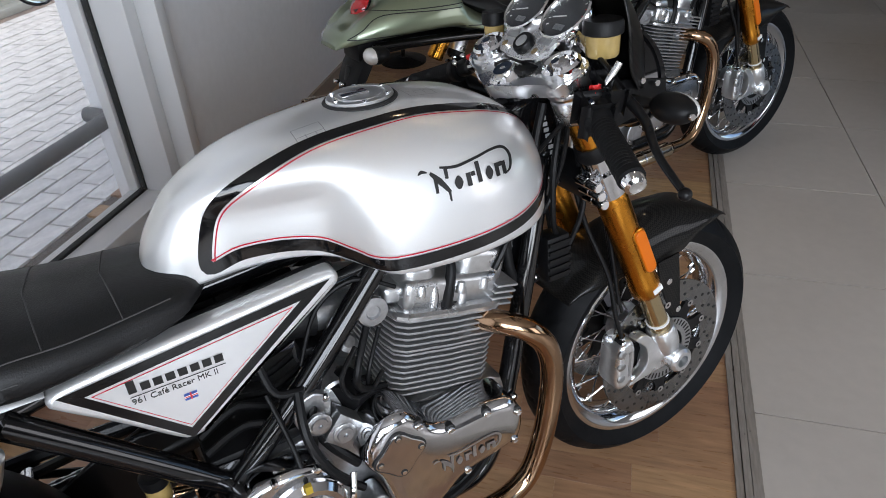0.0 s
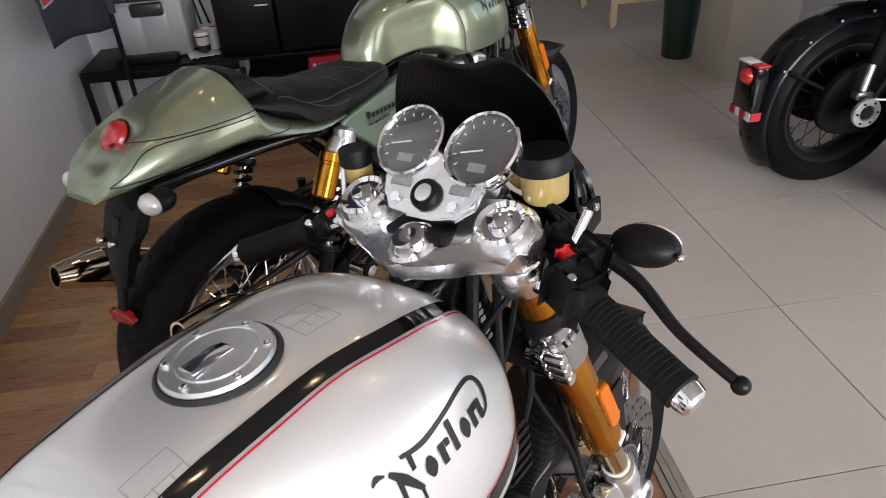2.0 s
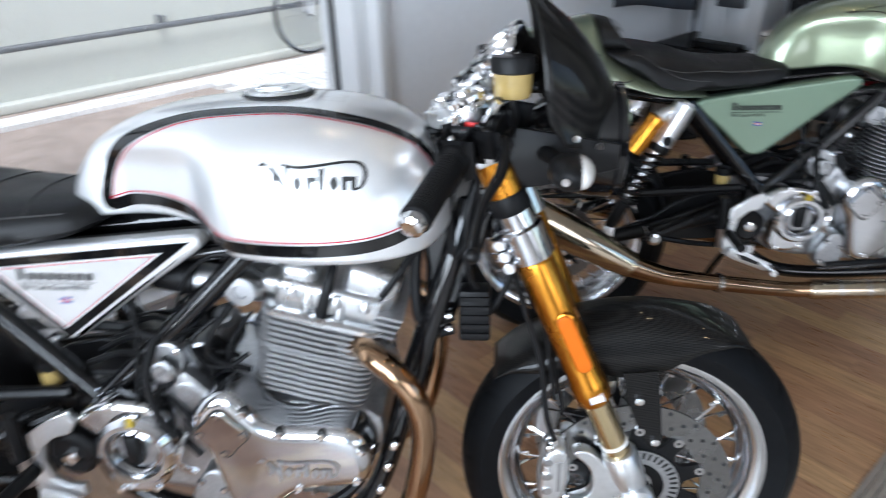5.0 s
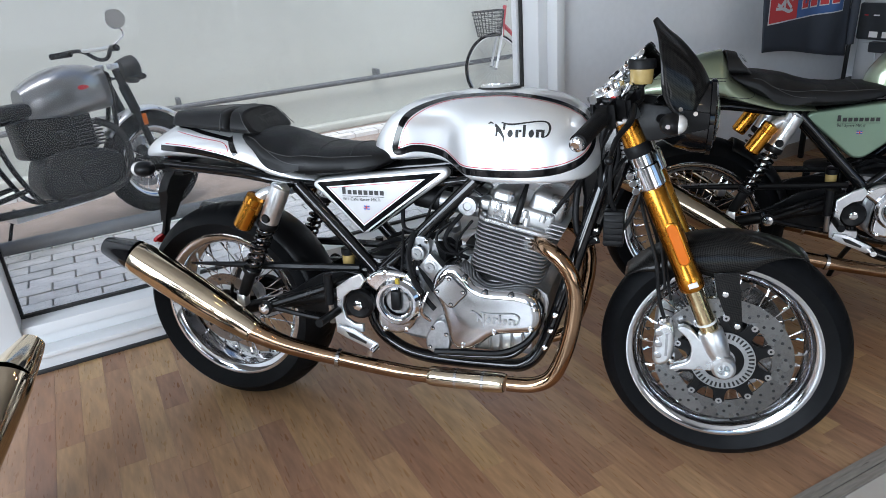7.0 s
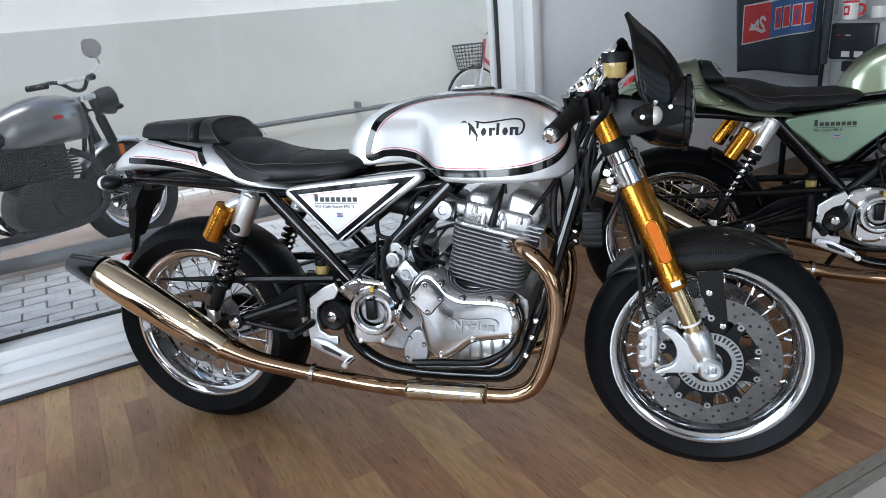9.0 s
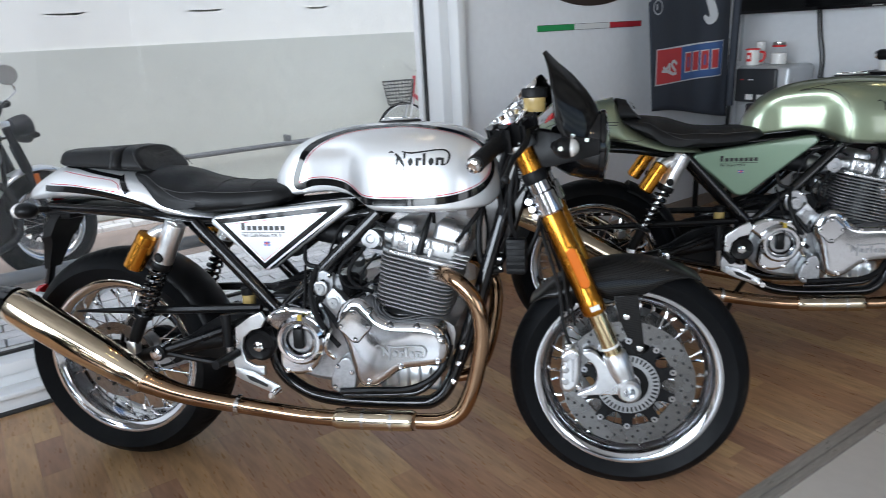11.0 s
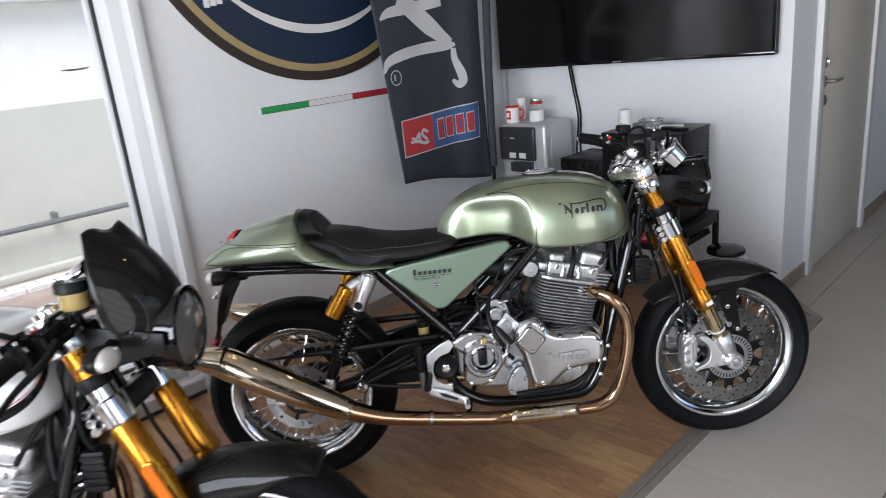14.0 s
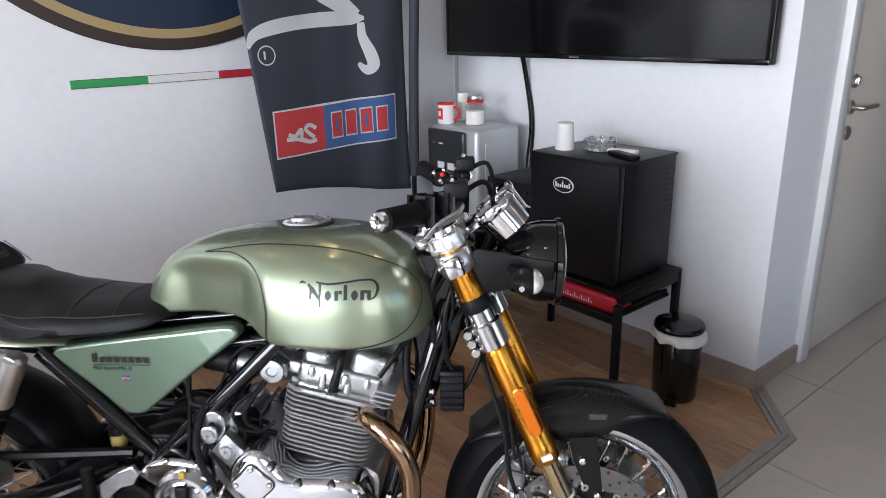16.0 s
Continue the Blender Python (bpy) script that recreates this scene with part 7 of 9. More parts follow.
            part("pot_bracket", tube(bmesh.new(), [mc, mc + V(0.0, 0, 0.03), base + V(-0.012, -s * 0.0, 0.004)], 0.004, 8, 3), BLACK_SATIN, hb)
            part("pot_hose", tube(bmesh.new(), [base, base + V(0.004, s * 0.01, -0.03), mc + V(0.02, 0, 0.0)], 0.005, 8, 4), BLACK_PLASTIC, hb)
        else:
            base = mc + V(0.01, 0, 0.012)
            part("fluid_pot", box(bmesh.new(), -0.02, 0.02, -0.03, 0.025, 0, 0.028, 0.005, 2, Matrix.Translation(base)), BLACK_PLASTIC, hb)
            part("hose", tube(bmesh.new(), [mc, mc + V(0.06, -s * 0.04, 0.03), V(1.23, s * 0.05, 0.97), V(1.20, s * 0.04, 0.88)], 0.005, 8), BLACK_PLASTIC, hb)
    if style != "silver":
        part("bar_tube", tube(bmesh.new(), [(1.150, -0.10, 1.015), (1.155, -0.05, 1.0), (1.156, 0, 0.997), (1.155, 0.05, 1.0), (1.150, 0.10, 1.015)], 0.011, 12), BLACK_SATIN, bike)
        for s in (-1, 1):
            part("bar_riser", rod(bmesh.new(), (1.120, s * 0.03, 0.955), (1.153, s * 0.03, 0.995), 0.013, 14), CHROME, bike)
    # instruments
    lean_d = V(-0.53, 0, 0.61).normalized()      # the way the dials face
    shift = V(0, 0, 0) if style == "silver" else V(0.052, 0, -0.024)
    for s in (-1, 1):
        c = V(1.180, s * 0.0500, 1.023) + shift
        g = part("instrument", lathe(bmesh.new(), [(0.031, -0.060), (0.041, -0.054), (0.0430, -0.010), (0.0460, -0.007), (0.0473, 0.002), (0.0460, 0.008), (0.0435, 0.0100), (0.0412, 0.0080), (0.0400, 0.001), (0.0, 0.001)], c, c + lean_d, 44), CHROME, bike, "round chrome-cased instrument dial")
        part("dial", lathe(bmesh.new(), [(0.0399, 0.0012), (0.0399, 0.0022), (0.0, 0.0022)], c, c + lean_d, 36), DIAL, g, "dark dial face")
        u = V(lean_d.z, 0, -lean_d.x)
        w = V(0, 1, 0)
        f0 = c + lean_d * 0.003
        ndl = f0 + u * -0.006 + w * 0.027
        part("needle", rod(bmesh.new(), f0, ndl, 0.0010, 6), WHITE_MARK, g)
        bmx, bmr = bmesh.new(), bmesh.new()
        for k in range(13):
            a = radians(-125 + 250 * k / 12)
            dv = u * math.cos(a) - w * math.sin(a)
            rod(bmr if (s < 0 and k > 8) else bmx, f0 + dv * 0.0325, f0 + dv * 0.0365, 0.0007, 5)
        tagged(part("scale_marks", bmx, WHITE_MARK, g), kind="stuff")
        if s < 0:
            tagged(part("red_marks", bmr, RED_MARK, g), kind="stuff")
        else:
            bmr.free()
        part("readout", box(bmesh.new(), -0.005, 0.005, -0.011, 0.011, 0.0024, 0.0030, 0, 1, Matrix.Translation(c - u * 0.021) @ lean_d.to_track_quat("Z", "X").to_matrix().to_4x4()), CAST, g)
        gg = part("dial_glass", lathe(bmesh.new(), [(0.0404, 0.0052), (0.0404, 0.0062), (0.0, 0.0062)], c, c + lean_d, 36), DIAL_GLASS, g)
        gg.visible_shadow = False
    up_ = V(lean_d.z, 0, -lean_d.x)
    ic = V(1.136, 0, 0.981) + shift
    Mp = Matrix.Translation(ic) @ Matrix((up_, (0, 1, 0), lean_d)).transposed().to_4x4()
    half = [(0.052, 0.060), (0.020, 0.068), (-0.004, 0.062), (-0.020, 0.044), (-0.026, 0.018)]
    pn = part("instrument_panel", slab(bmesh.new(), [(0.052, 0.0)] + half + [(x, -q) for x, q in half[::-1]], -0.0035, 0.0035, 0.002, 2, Mp @ flat_), BRIGHT_ALU, bike, "machined plate with ignition lock")
    part("ignition_lock", lathe(bmesh.new(), [(0.0175, 0.0), (0.0185, 0.008), (0.0165, 0.012), (0.011, 0.012), (0.011, 0.009), (0, 0.009)], ic, ic + lean_d, 24), BLACK_PLASTIC, pn)
    part("key_slot", lathe(bmesh.new(), [(0.0105, 0.0092), (0.0105, 0.0125), (0.004, 0.0130), (0, 0.0130)], ic, ic + lean_d, 18), SATIN_ALU, pn)
    for s in (-1, 1):
        part("warning_strip", box(bmesh.new(), 0.006, 0.017, s * 0.042 - 0.015, s * 0.042 + 0.015, 0.0035, 0.0050, 0.001, 1, Mp), CAST, pn)
        part("panel_screw", lathe(bmesh.new(), [(0.0062, 0.003), (0.0062, 0.008), (0.003, 0.008)], Mp @ V(-0.009, s * 0.040, 0), Mp @ V(-0.009, s * 0.040, 1), 10), CHROME, pn)
    part("panel_bracket", box(bmesh.new(), 1.10 + shift.x, 1.16 + shift.x, -0.04, 0.04, 0.945, 0.955, 0.003), BLACK_SATIN, bike)
    # headlamp
    hc = V(1.345, 0, 0.885) if style == "silver" else V(1.350, 0, 0.878)
    hr = 0.084 if style == "silver" else 0.085
    hl = part("headlamp", lathe(bmesh.new(), [(0.02, -0.125), (hr * 0.55, -0.115), (hr * 0.86, -0.07), (hr * 0.98, -0.03), (hr, 0.0), (hr * 0.9, 0.006)], hc, hc + V(1, 0, -0.03), 40), BLACK_GLOSS, bike, "round black headlamp with bright rim")
    part("rim", lathe(bmesh.new(), [(hr * 0.99, 0.0), (hr * 1.05, 0.002), (hr * 1.05, 0.012), (hr * 0.97, 0.016), (hr * 0.92, 0.010)], hc, hc + V(1, 0, -0.03), 40, True), BLACK_GLOSS if style == "silver" else BLACK_GLOSS, hl)
    part("lens", lathe(bmesh.new(), [(hr * 0.93, 0.008), (hr * 0.7, 0.020), (hr * 0.35, 0.026), (0, 0.028)], hc, hc + V(1, 0, -0.03), 36), HEAD_LENS, hl, "clear headlamp lens")
    for s in (-1, 1):
        part("headlamp_bracket", slab(bmesh.new(), [(1.175, 0.915), (1.20, 0.93), (1.345, 0.905), (1.345, 0.870), (1.24, 0.845), (1.195, 0.84)], s * 0.098 - 0.004 if style != "silver" else s * 0.098 - 0.004, s * 0.098 + 0.004, 0.003), BLACK_SATIN, hl)
        iy = 0.192 if style == "silver" else 0.175
        ic2 = V(1.268, s * iy, 0.893) if style == "silver" else V(1.290, s * iy, 0.890)
        ind = part("front_indicator", ball(bmesh.new(), ic2, 0.028, 0.041, 0.0235, 24, 16), BLACK_PLASTIC, bike, "black indicator with clear lens")
        part("lens", ball(bmesh.new(), ic2 + V(0.012, 0, 0), 0.019, 0.038, 0.0215, 20, 12), CLEAR_LENS, ind, "clear indicator lens")
        part("stalk", tube(bmesh.new(), [V(ic2.x - 0.03, s * 0.085, ic2.z), ic2 + V(-0.006, -s * 0.035, 0)], [0.012, 0.009], 10, 1), BLACK_PLASTIC, ind)
        part("lens_screw", lathe(bmesh.new(), [(0.005, 0), (0.005, 0.006)], ic2 + V(-0.01, s * 0.042, 0.0), ic2 + V(-0.01, s, 0), 8), CHROME, ind)
    # mudguard with deep side skirts
    bm = bmesh.new()
    rows = []
    low_edge = [(57, 0.309), (63, 0.303), (72, 0.273), (80, 0.236), (86, 0.224), (100, 0.217), (110, 0.238), (126, 0.270), (134, 0.296), (141, 0.310)]
    for k in range(41):
        deg = 141 - 84 * k / 40
        th, re = radians(deg), table(deg, low_edge)
        row = []
        for q in range(25):
            t = -1 + q / 12
            a = abs(t) * math.pi / 2
            r = re + (0.3135 - re) * max(0.0, math.cos(a)) ** 0.62
            y = math.copysign(0.074 * math.sin(a) ** 0.9, t) * (0.80 + 0.20 * smooth(57, 68, deg) * smooth(141, 128, deg))
            row.append(bm.verts.new(FA + V(r * math.cos(th), y, r * math.sin(th))))
        rows.append(row)
    for a, b in zip(rows[:-1], rows[1:]):
        for q in range(24):
            bm.faces.new((a[q], a[q + 1], b[q + 1], b[q]))
    mg = part("front_mudguard", bm, CARBON, bike, "glossy carbon fibre front mudguard")
    sol = mg.modifiers.new("thickness", "SOLIDIFY")
    sol.thickness = 0.003
    for s in (-1, 1):
        part("mudguard_stay", slab(bmesh.new(), [(1.384, 0.524), (1.440, 0.530), (1.450, 0.46), (1.459, 0.386), (1.450, 0.377), (1.438, 0.378), (1.424, 0.401), (1.408, 0.44), (1.394, 0.475)], s * 0.077 - 0.0022, s * 0.077 + 0.0022, 0.001), CARBON, mg)
        for cx, cz in ((1.413, 0.475), (1.446, 0.395)):
            part("stay_bolt", lathe(bmesh.new(), [(0.007, 0), (0.007, 0.006), (0.004, 0.007)], (cx, s * 0.080, cz), (cx, s, cz), 12), CHROME, mg)
    # regulator block beside the down tube
    rg = part("regulator", box(bmesh.new(), 1.120, 1.170, -0.075, -0.035, 0.575, 0.665, 0.006, 2), BLACK_PLASTIC, bike)
    for k in range(5):
        part("regulator_rib", box(bmesh.new(), 1.122, 1.168, -0.079, -0.074, 0.585 + k * 0.016, 0.592 + k * 0.016), BLACK_PLASTIC, rg)
    for pts in ([(1.11, -0.05, 0.61), (1.06, -0.06, 0.60), (1.05, -0.05, 0.68), (1.06, -0.04, 0.75)], [(1.11, -0.05, 0.585), (1.07, -0.06, 0.57), (1.045, -0.06, 0.50)]):
        part("hose", tube(bmesh.new(), pts, 0.009, 10), BLACK_PLASTIC, rg)
        part("hose_clip", rod(bmesh.new(), Vector(pts[0]) + V(-0.012, 0, 0), Vector(pts[0]) + V(-0.004, 0, 0), 0.0105, 12), CHROME, rg)
    for pts in ([(1.17, -0.05, 0.80), (1.13, -0.07, 0.74), (1.10, -0.05, 0.68)], [(1.20, 0.06, 0.86), (1.12, 0.08, 0.80), (1.04, 0.06, 0.74)], [(1.15, -0.11, 0.90), (1.12, -0.07, 0.84), (1.09, -0.04, 0.78)],
                [(1.145, -0.10, 0.89), (1.15, -0.075, 0.80), (1.12, -0.055, 0.70)]):
        part("cable", tube(bmesh.new(), pts, 0.004, 8), BLACK_PLASTIC, bike)


def rear_end(bike, style):
    # rear inner mudguard
    bm = bmesh.new()
    rows = []
    for k in range(21):
        th = radians(2 + 66 * k / 20)
        rows.append([bm.verts.new(RA + V((0.332 - 0.03 * abs(t) ** 2) * math.cos(th), t * 0.085, (0.332 - 0.03 * abs(t) ** 2) * math.sin(th))) for t in [-1 + q / 5 for q in range(11)]])
    for a, b in zip(rows[:-1], rows[1:]):
        for q in range(10):
            bm.faces.new((a[q], a[q + 1], b[q + 1], b[q]))
    hg = part("rear_hugger", bm, BLACK_PLASTIC, bike)
    s_ = hg.modifiers.new("thickness", "SOLIDIFY")
    s_.thickness = 0.003
    part("tail_tray", box(bmesh.new(), -0.16, 0.32, -0.085, 0.085, 0.735, 0.755, 0.006), BLACK_PLASTIC, bike)
    rings = []
    for x, z, hw, th in ((-0.148, 0.756, 0.050, 0.020), (-0.182, 0.708, 0.058, 0.019), (-0.204, 0.668, 0.056, 0.017), (-0.214, 0.648, 0.040, 0.016), (-0.232, 0.600, 0.031, 0.013), (-0.244, 0.566, 0.024, 0.009)):
        rings.append([V(x - th * 0.9, -hw, z - th * 0.4), V(x - th * 1.1, -hw * 0.8, z), V(x - th * 1.1, hw * 0.8, z), V(x - th * 0.9, hw, z - th * 0.4), V(x + th, hw, z), V(x + th, -hw, z)])
    ph = part("plate_holder", loft(bmesh.new(), rings), BLACK_PLASTIC, bike, "black number plate bracket")
    part("holder_spine", box(bmesh.new(), -0.008, 0.004, -0.013, 0.013, -0.20, 0.0, 0.003, 2, Matrix.Translation((-0.205, 0, 0.70)) @ Matrix.Rotation(radians(17), 4, "Y")), BLACK_SATIN, ph)
    part("holder_arm", box(bmesh.new(), -0.20, -0.12, -0.05, 0.05, 0.715, 0.765, 0.01), BLACK_PLASTIC, ph)
    part("rear_reflector", slab(bmesh.new(), [(0.046 * math.cos(2 * math.pi * k / 20), 0.0135 * math.sin(2 * math.pi * k / 20)) for k in range(20)], -0.007, 0.007, 0.003, 2,
         Matrix.Translation((-0.270, 0, 0.503)) @ Matrix.Rotation(radians(90), 4, "Z")), RED_LENS, ph, "oval red reflector")
    for s in (-1, 1):
        ic2 = V(-0.185, s * 0.135, 0.752)
        ind = part("rear_indicator", ball(bmesh.new(), ic2, 0.034, 0.030, 0.0225, 22, 14), BLACK_PLASTIC, bike, "black rear indicator with clear lens")
        part("lens", ball(bmesh.new(), ic2 + V(-0.016, 0, 0), 0.020, 0.0285, 0.0215, 20, 12), CLEAR_LENS, ind, "clear indicator lens")
        part("stalk", tube(bmesh.new(), [V(-0.15, s * 0.05, 0.748), ic2 + V(0.01, -s * 0.02, 0)], 0.009, 8, 1), BLACK_PLASTIC, ind)
        part("plate_bolt", rod(bmesh.new(), (-0.235, s * 0.02, 0.66), (-0.25, s * 0.02, 0.665), 0.006, 8), CHROME, ph)
    if style == "silver":
        zt = [(-0.250, 0.778), (-0.225, 0.812), (-0.160, 0.852), (-0.100, 0.874), (0.0, 0.868), (0.11, 0.852), (0.178, 0.838), (0.23, 0.800), (0.29, 0.760), (0.352, 0.735)]
        zb = [(-0.250, 0.768), (-0.19, 0.772), (0.0, 0.772), (0.07, 0.764), (0.15, 0.748), (0.237, 0.728), (0.352, 0.722)]
    else:
        zt = [(-0.258, 0.772), (-0.246, 0.800), (-0.215, 0.832), (-0.145, 0.870), (-0.02, 0.904), (0.045, 0.917), (0.068, 0.914), (0.082, 0.862), (0.12, 0.822), (0.17, 0.790), (0.22, 0.770), (0.28, 0.755), (0.352, 0.736)]
        zb = [(-0.265, 0.758), (-0.19, 0.768), (0.0, 0.770), (0.07, 0.762), (0.15, 0.748), (0.237, 0.728), (0.352, 0.722)]
    wd = [(zt[0][0], 0.030), (-0.22, 0.070), (-0.15, 0.100), (-0.05, 0.118), (0.1, 0.128), (0.25, 0.124), (0.352, 0.105)]
    low = 0.30
    if style != "silver":
        wd = [(zt[0][0], 0.050), (-0.22, 0.088), (-0.15, 0.114), (-0.05, 0.136), (0.1, 0.146), (0.25, 0.138), (0.352, 0.108)]
        low = 0.18

    def tail_y(x, z):
        t, b, w = table(x, zt), table(x, zb), table(x, wd)
        c = b + low * (t - b)
        h = (t - c) if z > c else (c - b)
        s = min(1.0, abs(z - c) / max(h, 1e-4))
        return w * (1 - s ** 2.3) ** (1 / 2.3)

    rings = []
    for k in range(49):
        x = zt[0][0] + (0.352 - zt[0][0]) * k / 48
        t, b, w = table(x, zt), table(x, zb), table(x, wd)
        c = b + low * (t - b)
        ring = []
        for q in range(40):
            a = 2 * math.pi * q / 40
            ca, sa = math.cos(a), math.sin(a)
            ex = 2 / 2.3
            h = (t - c) if sa > 0 else (c - b)
            y, z = w * math.copysign(abs(ca) ** ex, ca), c + h * math.copysign(abs(sa) ** ex, sa)
            if style != "silver" and sa > 0:
                z -= min(0.022, 0.6 * (t - c)) * smooth(-0.110, -0.160, x) * smooth(-0.256, -0.205, x) * smooth(0.078, 0.045, abs(y))
            ring.append(V(x, y, z))
        rings.append(ring)
    paint = SILVER if style == "silver" else GREEN
    tail = part("tail_unit", loft(bmesh.new(), rings), paint, bike, "silver painted tail unit with black bands" if style == "silver" else "sage green tail cowl with fine black lines")

    def tail_lay(s, off):
        def lay(x, z):
            t, b = table(x, zt), table(x, zb)
            z = min(max(z, b + 0.002), t - 0.002)
            y = tail_y(x, z)
            dz = (tail_y(x, min(z + 0.002, t - 0.001)) - tail_y(x, max(z - 0.002, b + 0.001))) / 0.004
            nn = V(0, 1, -dz).normalized()
            p = V(x, y, z) + nn * off
            return V(p.x, s * p.y, p.z)
        return lay

    for s in (-1, 1):
        if style == "silver":
            for pts, w in (([(-0.095, 0.866), (-0.05, 0.862), (0.0, 0.852), (0.077, 0.838), (0.100, 0.833)], 0.015), ([(0.092, 0.840), (0.110, 0.818), (0.126, 0.796)], 0.016),
                           ([(-0.14, 0.810), (-0.05, 0.807), (0.021, 0.799), (0.09, 0.786), (0.157, 0.768), (0.21, 0.748)], 0.017)):
                sp = [(p.x, p.y) for p in spline([(a, b, 0) for a, b in pts], 6)]
                part("band", ribbon(bmesh.new(), sp, w, tail_lay(s, 0.0012), steps=3), BLACK_GLOSS, tail, "black painted band")
            for pts in ([(-0.085, 0.854), (0.0, 0.840), (0.082, 0.826), (0.104, 0.801)], [(-0.12, 0.822), (-0.05, 0.819), (0.0, 0.813), (0.06, 0.805), (0.104, 0.798)]):
                sp = [(p.x, p.y) for p in spline([(a, b, 0) for a, b in pts], 6)]
                part("pinstripe", ribbon(bmesh.new(), sp, 0.0018, tail_lay(s, 0.0012)), RED_LINE, tail, "fine red line")
        else:
            for pts in ([(-0.19, 0.850), (-0.10, 0.842), (0.0, 0.838), (0.10, 0.836), (0.12, 0.832)], [(-0.235, 0.786), (-0.10, 0.786), (0.05, 0.782), (0.14, 0.772), (0.165, 0.788), (0.150, 0.810), (0.12, 0.824), (0.0, 0.830), (-0.14, 0.835), (-0.20, 0.805), (-0.232, 0.788)]):
                sp = [(p.x, p.y) for p in spline([(a, b, 0) for a, b in pts], 6)]
                part("fine_line", ribbon(bmesh.new(), sp, 0.0026, tail_lay(s, 0.0012)), BLACK_MARK, tail)
    tl = V(-0.190, 0, 0.800) if style == "silver" else V(-0.152, 0, 0.844)
    tn = V(-0.8, 0, 0.62) if style == "silver" else V(-0.76, 0, 0.65)
    part("tail_lamp", lathe(bmesh.new(), [(0.034, -0.02), (0.035, 0.004), (0.030, 0.014), (0.018, 0.020), (0, 0.022)], tl, tl + tn, 30), RED_LENS, bike, "round red tail lamp")
    part("tail_lamp_bezel", lathe(bmesh.new(), [(0.034, -0.02), (0.039, -0.01), (0.038, 0.003), (0.035, 0.003)], tl, tl + tn, 30, True), BLACK_PLASTIC, bike)
    # seat
    st_t = [(0.13, 0.858), (0.20, 0.858), (0.255, 0.848), (0.30, 0.831), (0.345, 0.819), (0.41, 0.814), (0.50, 0.814), (0.552, 0.806), (0.566, 0.785)]
    st_b = [(0.13, 0.842), (0.150, 0.820), (0.18, 0.792), (0.215, 0.765), (0.27, 0.745), (0.325, 0.735), (0.40, 0.738), (0.47, 0.742), (0.535, 0.758), (0.566, 0.780)]
    st_w = [(0.13, 0.090), (0.16, 0.114), (0.22, 0.136), (0.32, 0.138), (0.40, 0.130), (0.46, 0.118), (0.53, 0.100), (0.556, 0.075), (0.566, 0.05)]
    if style != "silver":
        st_t = [(x, z - 0.007) for x, z in st_t]
        st_t, st_b, st_w = ([(x - 0.045 * smooth(0.30, 0.13, x), z) for x, z in row] for row in (st_t, st_b, st_w))
    rings = []
    for k in range(49):
        x = st_t[0][0] + (0.566 - st_t[0][0]) * k / 48
        t, b, w = table(x, st_t), table(x, st_b), table(x, st_w)
        ring = []
        for q in range(40):
            a = 2 * math.pi * q / 40
            ca, sa = math.cos(a), math.sin(a)
            ex = 2 / 3.2
            c = b + 0.4 * (t - b)
            h = (t - c) if sa > 0 else (c - b)
            y = w * math.copysign(abs(ca) ** ex, ca)
            z = c + h * math.copysign(abs(sa) ** ex, sa)
            if sa > 0:
                z -= (0.008 + 0.026 * smooth(0.17, 0.23, x) * smooth(0.34, 0.26, x)) * (abs(y) / max(w, 1e-3)) ** 2
            ring.append(V(x, y, z))
        rings.append(ring)
    seat = part("seat", loft(bmesh.new(), rings), LEATHER, bike, "black leather saddle with stitched seams")

    def seat_top(x, t):
        """A point on the saddle's upper skin, t from -1 to 1 across."""
        tt, bb, w = table(x, st_t), table(x, st_b), table(x, st_w)
        mid = bb + 0.4 * (tt - bb)
        z = mid + (tt - mid) * (1 - abs(t) ** 3.2) ** (1 / 3.2)
        z -= (0.008 + 0.026 * smooth(0.17, 0.23, x) * smooth(0.34, 0.26, x)) * t * t
        return V(x, t * w, z + 0.0006)

    for s in (-1, 1):
        part("seam", tube(bmesh.new(), [seat_top(x, s * 0.90) for x in (0.155, 0.18, 0.22, 0.28, 0.34, 0.40, 0.46, 0.52)], 0.0011, 5), THREAD, seat)
        part("seam", tube(bmesh.new(), [seat_top(x, s * u) for x, u in ((0.215, 0.90), (0.26, 0.955), (0.30, 0.985), (0.34, 0.996))], 0.0010, 5), THREAD, seat)
    for x in (0.36, 0.45):
        part("seam", tube(bmesh.new(), [seat_top(x + 0.012 * abs(t), t * 0.9) for t in (-1, -0.75, -0.5, -0.25, 0, 0.25, 0.5, 0.75, 1)], 0.0010, 5), THREAD, seat)

    # cushions of the hump; the fore one has a bowed, sloping face with an embroidered mark
    def cushion(x0, x1, tops, bots, wide, taper, slope, n=3.8):
        rings = []
        for k in range(31):
            f = 0.5 - 0.5 * math.cos(math.pi * k / 30)
            x = x0 + (x1 - x0) * f
            top, bot = tops[0] + (tops[1] - tops[0]) * f, bots[0] + (bots[1] - bots[0]) * f
            w = wide[0] + (wide[1] - wide[0]) * f
            e = min(f, 1 - f)
            sh = 1 - 0.14 * (1 - min(1, e / 0.08)) ** 2
            c = (top + bot) / 2
            ring = []
            for q in range(40):
                a = 2 * math.pi * q / 40
                ca, sa = math.cos(a), math.sin(a)
                u = math.copysign(abs(ca) ** (2 / n), ca)
                v = math.copysign(abs(sa) ** (2 / n), sa)
                ring.append(V(x - f * (slope * (v + 1) / 2 + 0.008 * u * u), sh * w * u * (1 - taper * (v + 1) / 2), c + sh * (top - bot) / 2 * v - 0.004 * u * u * (v > 0)))
            rings.append(ring)
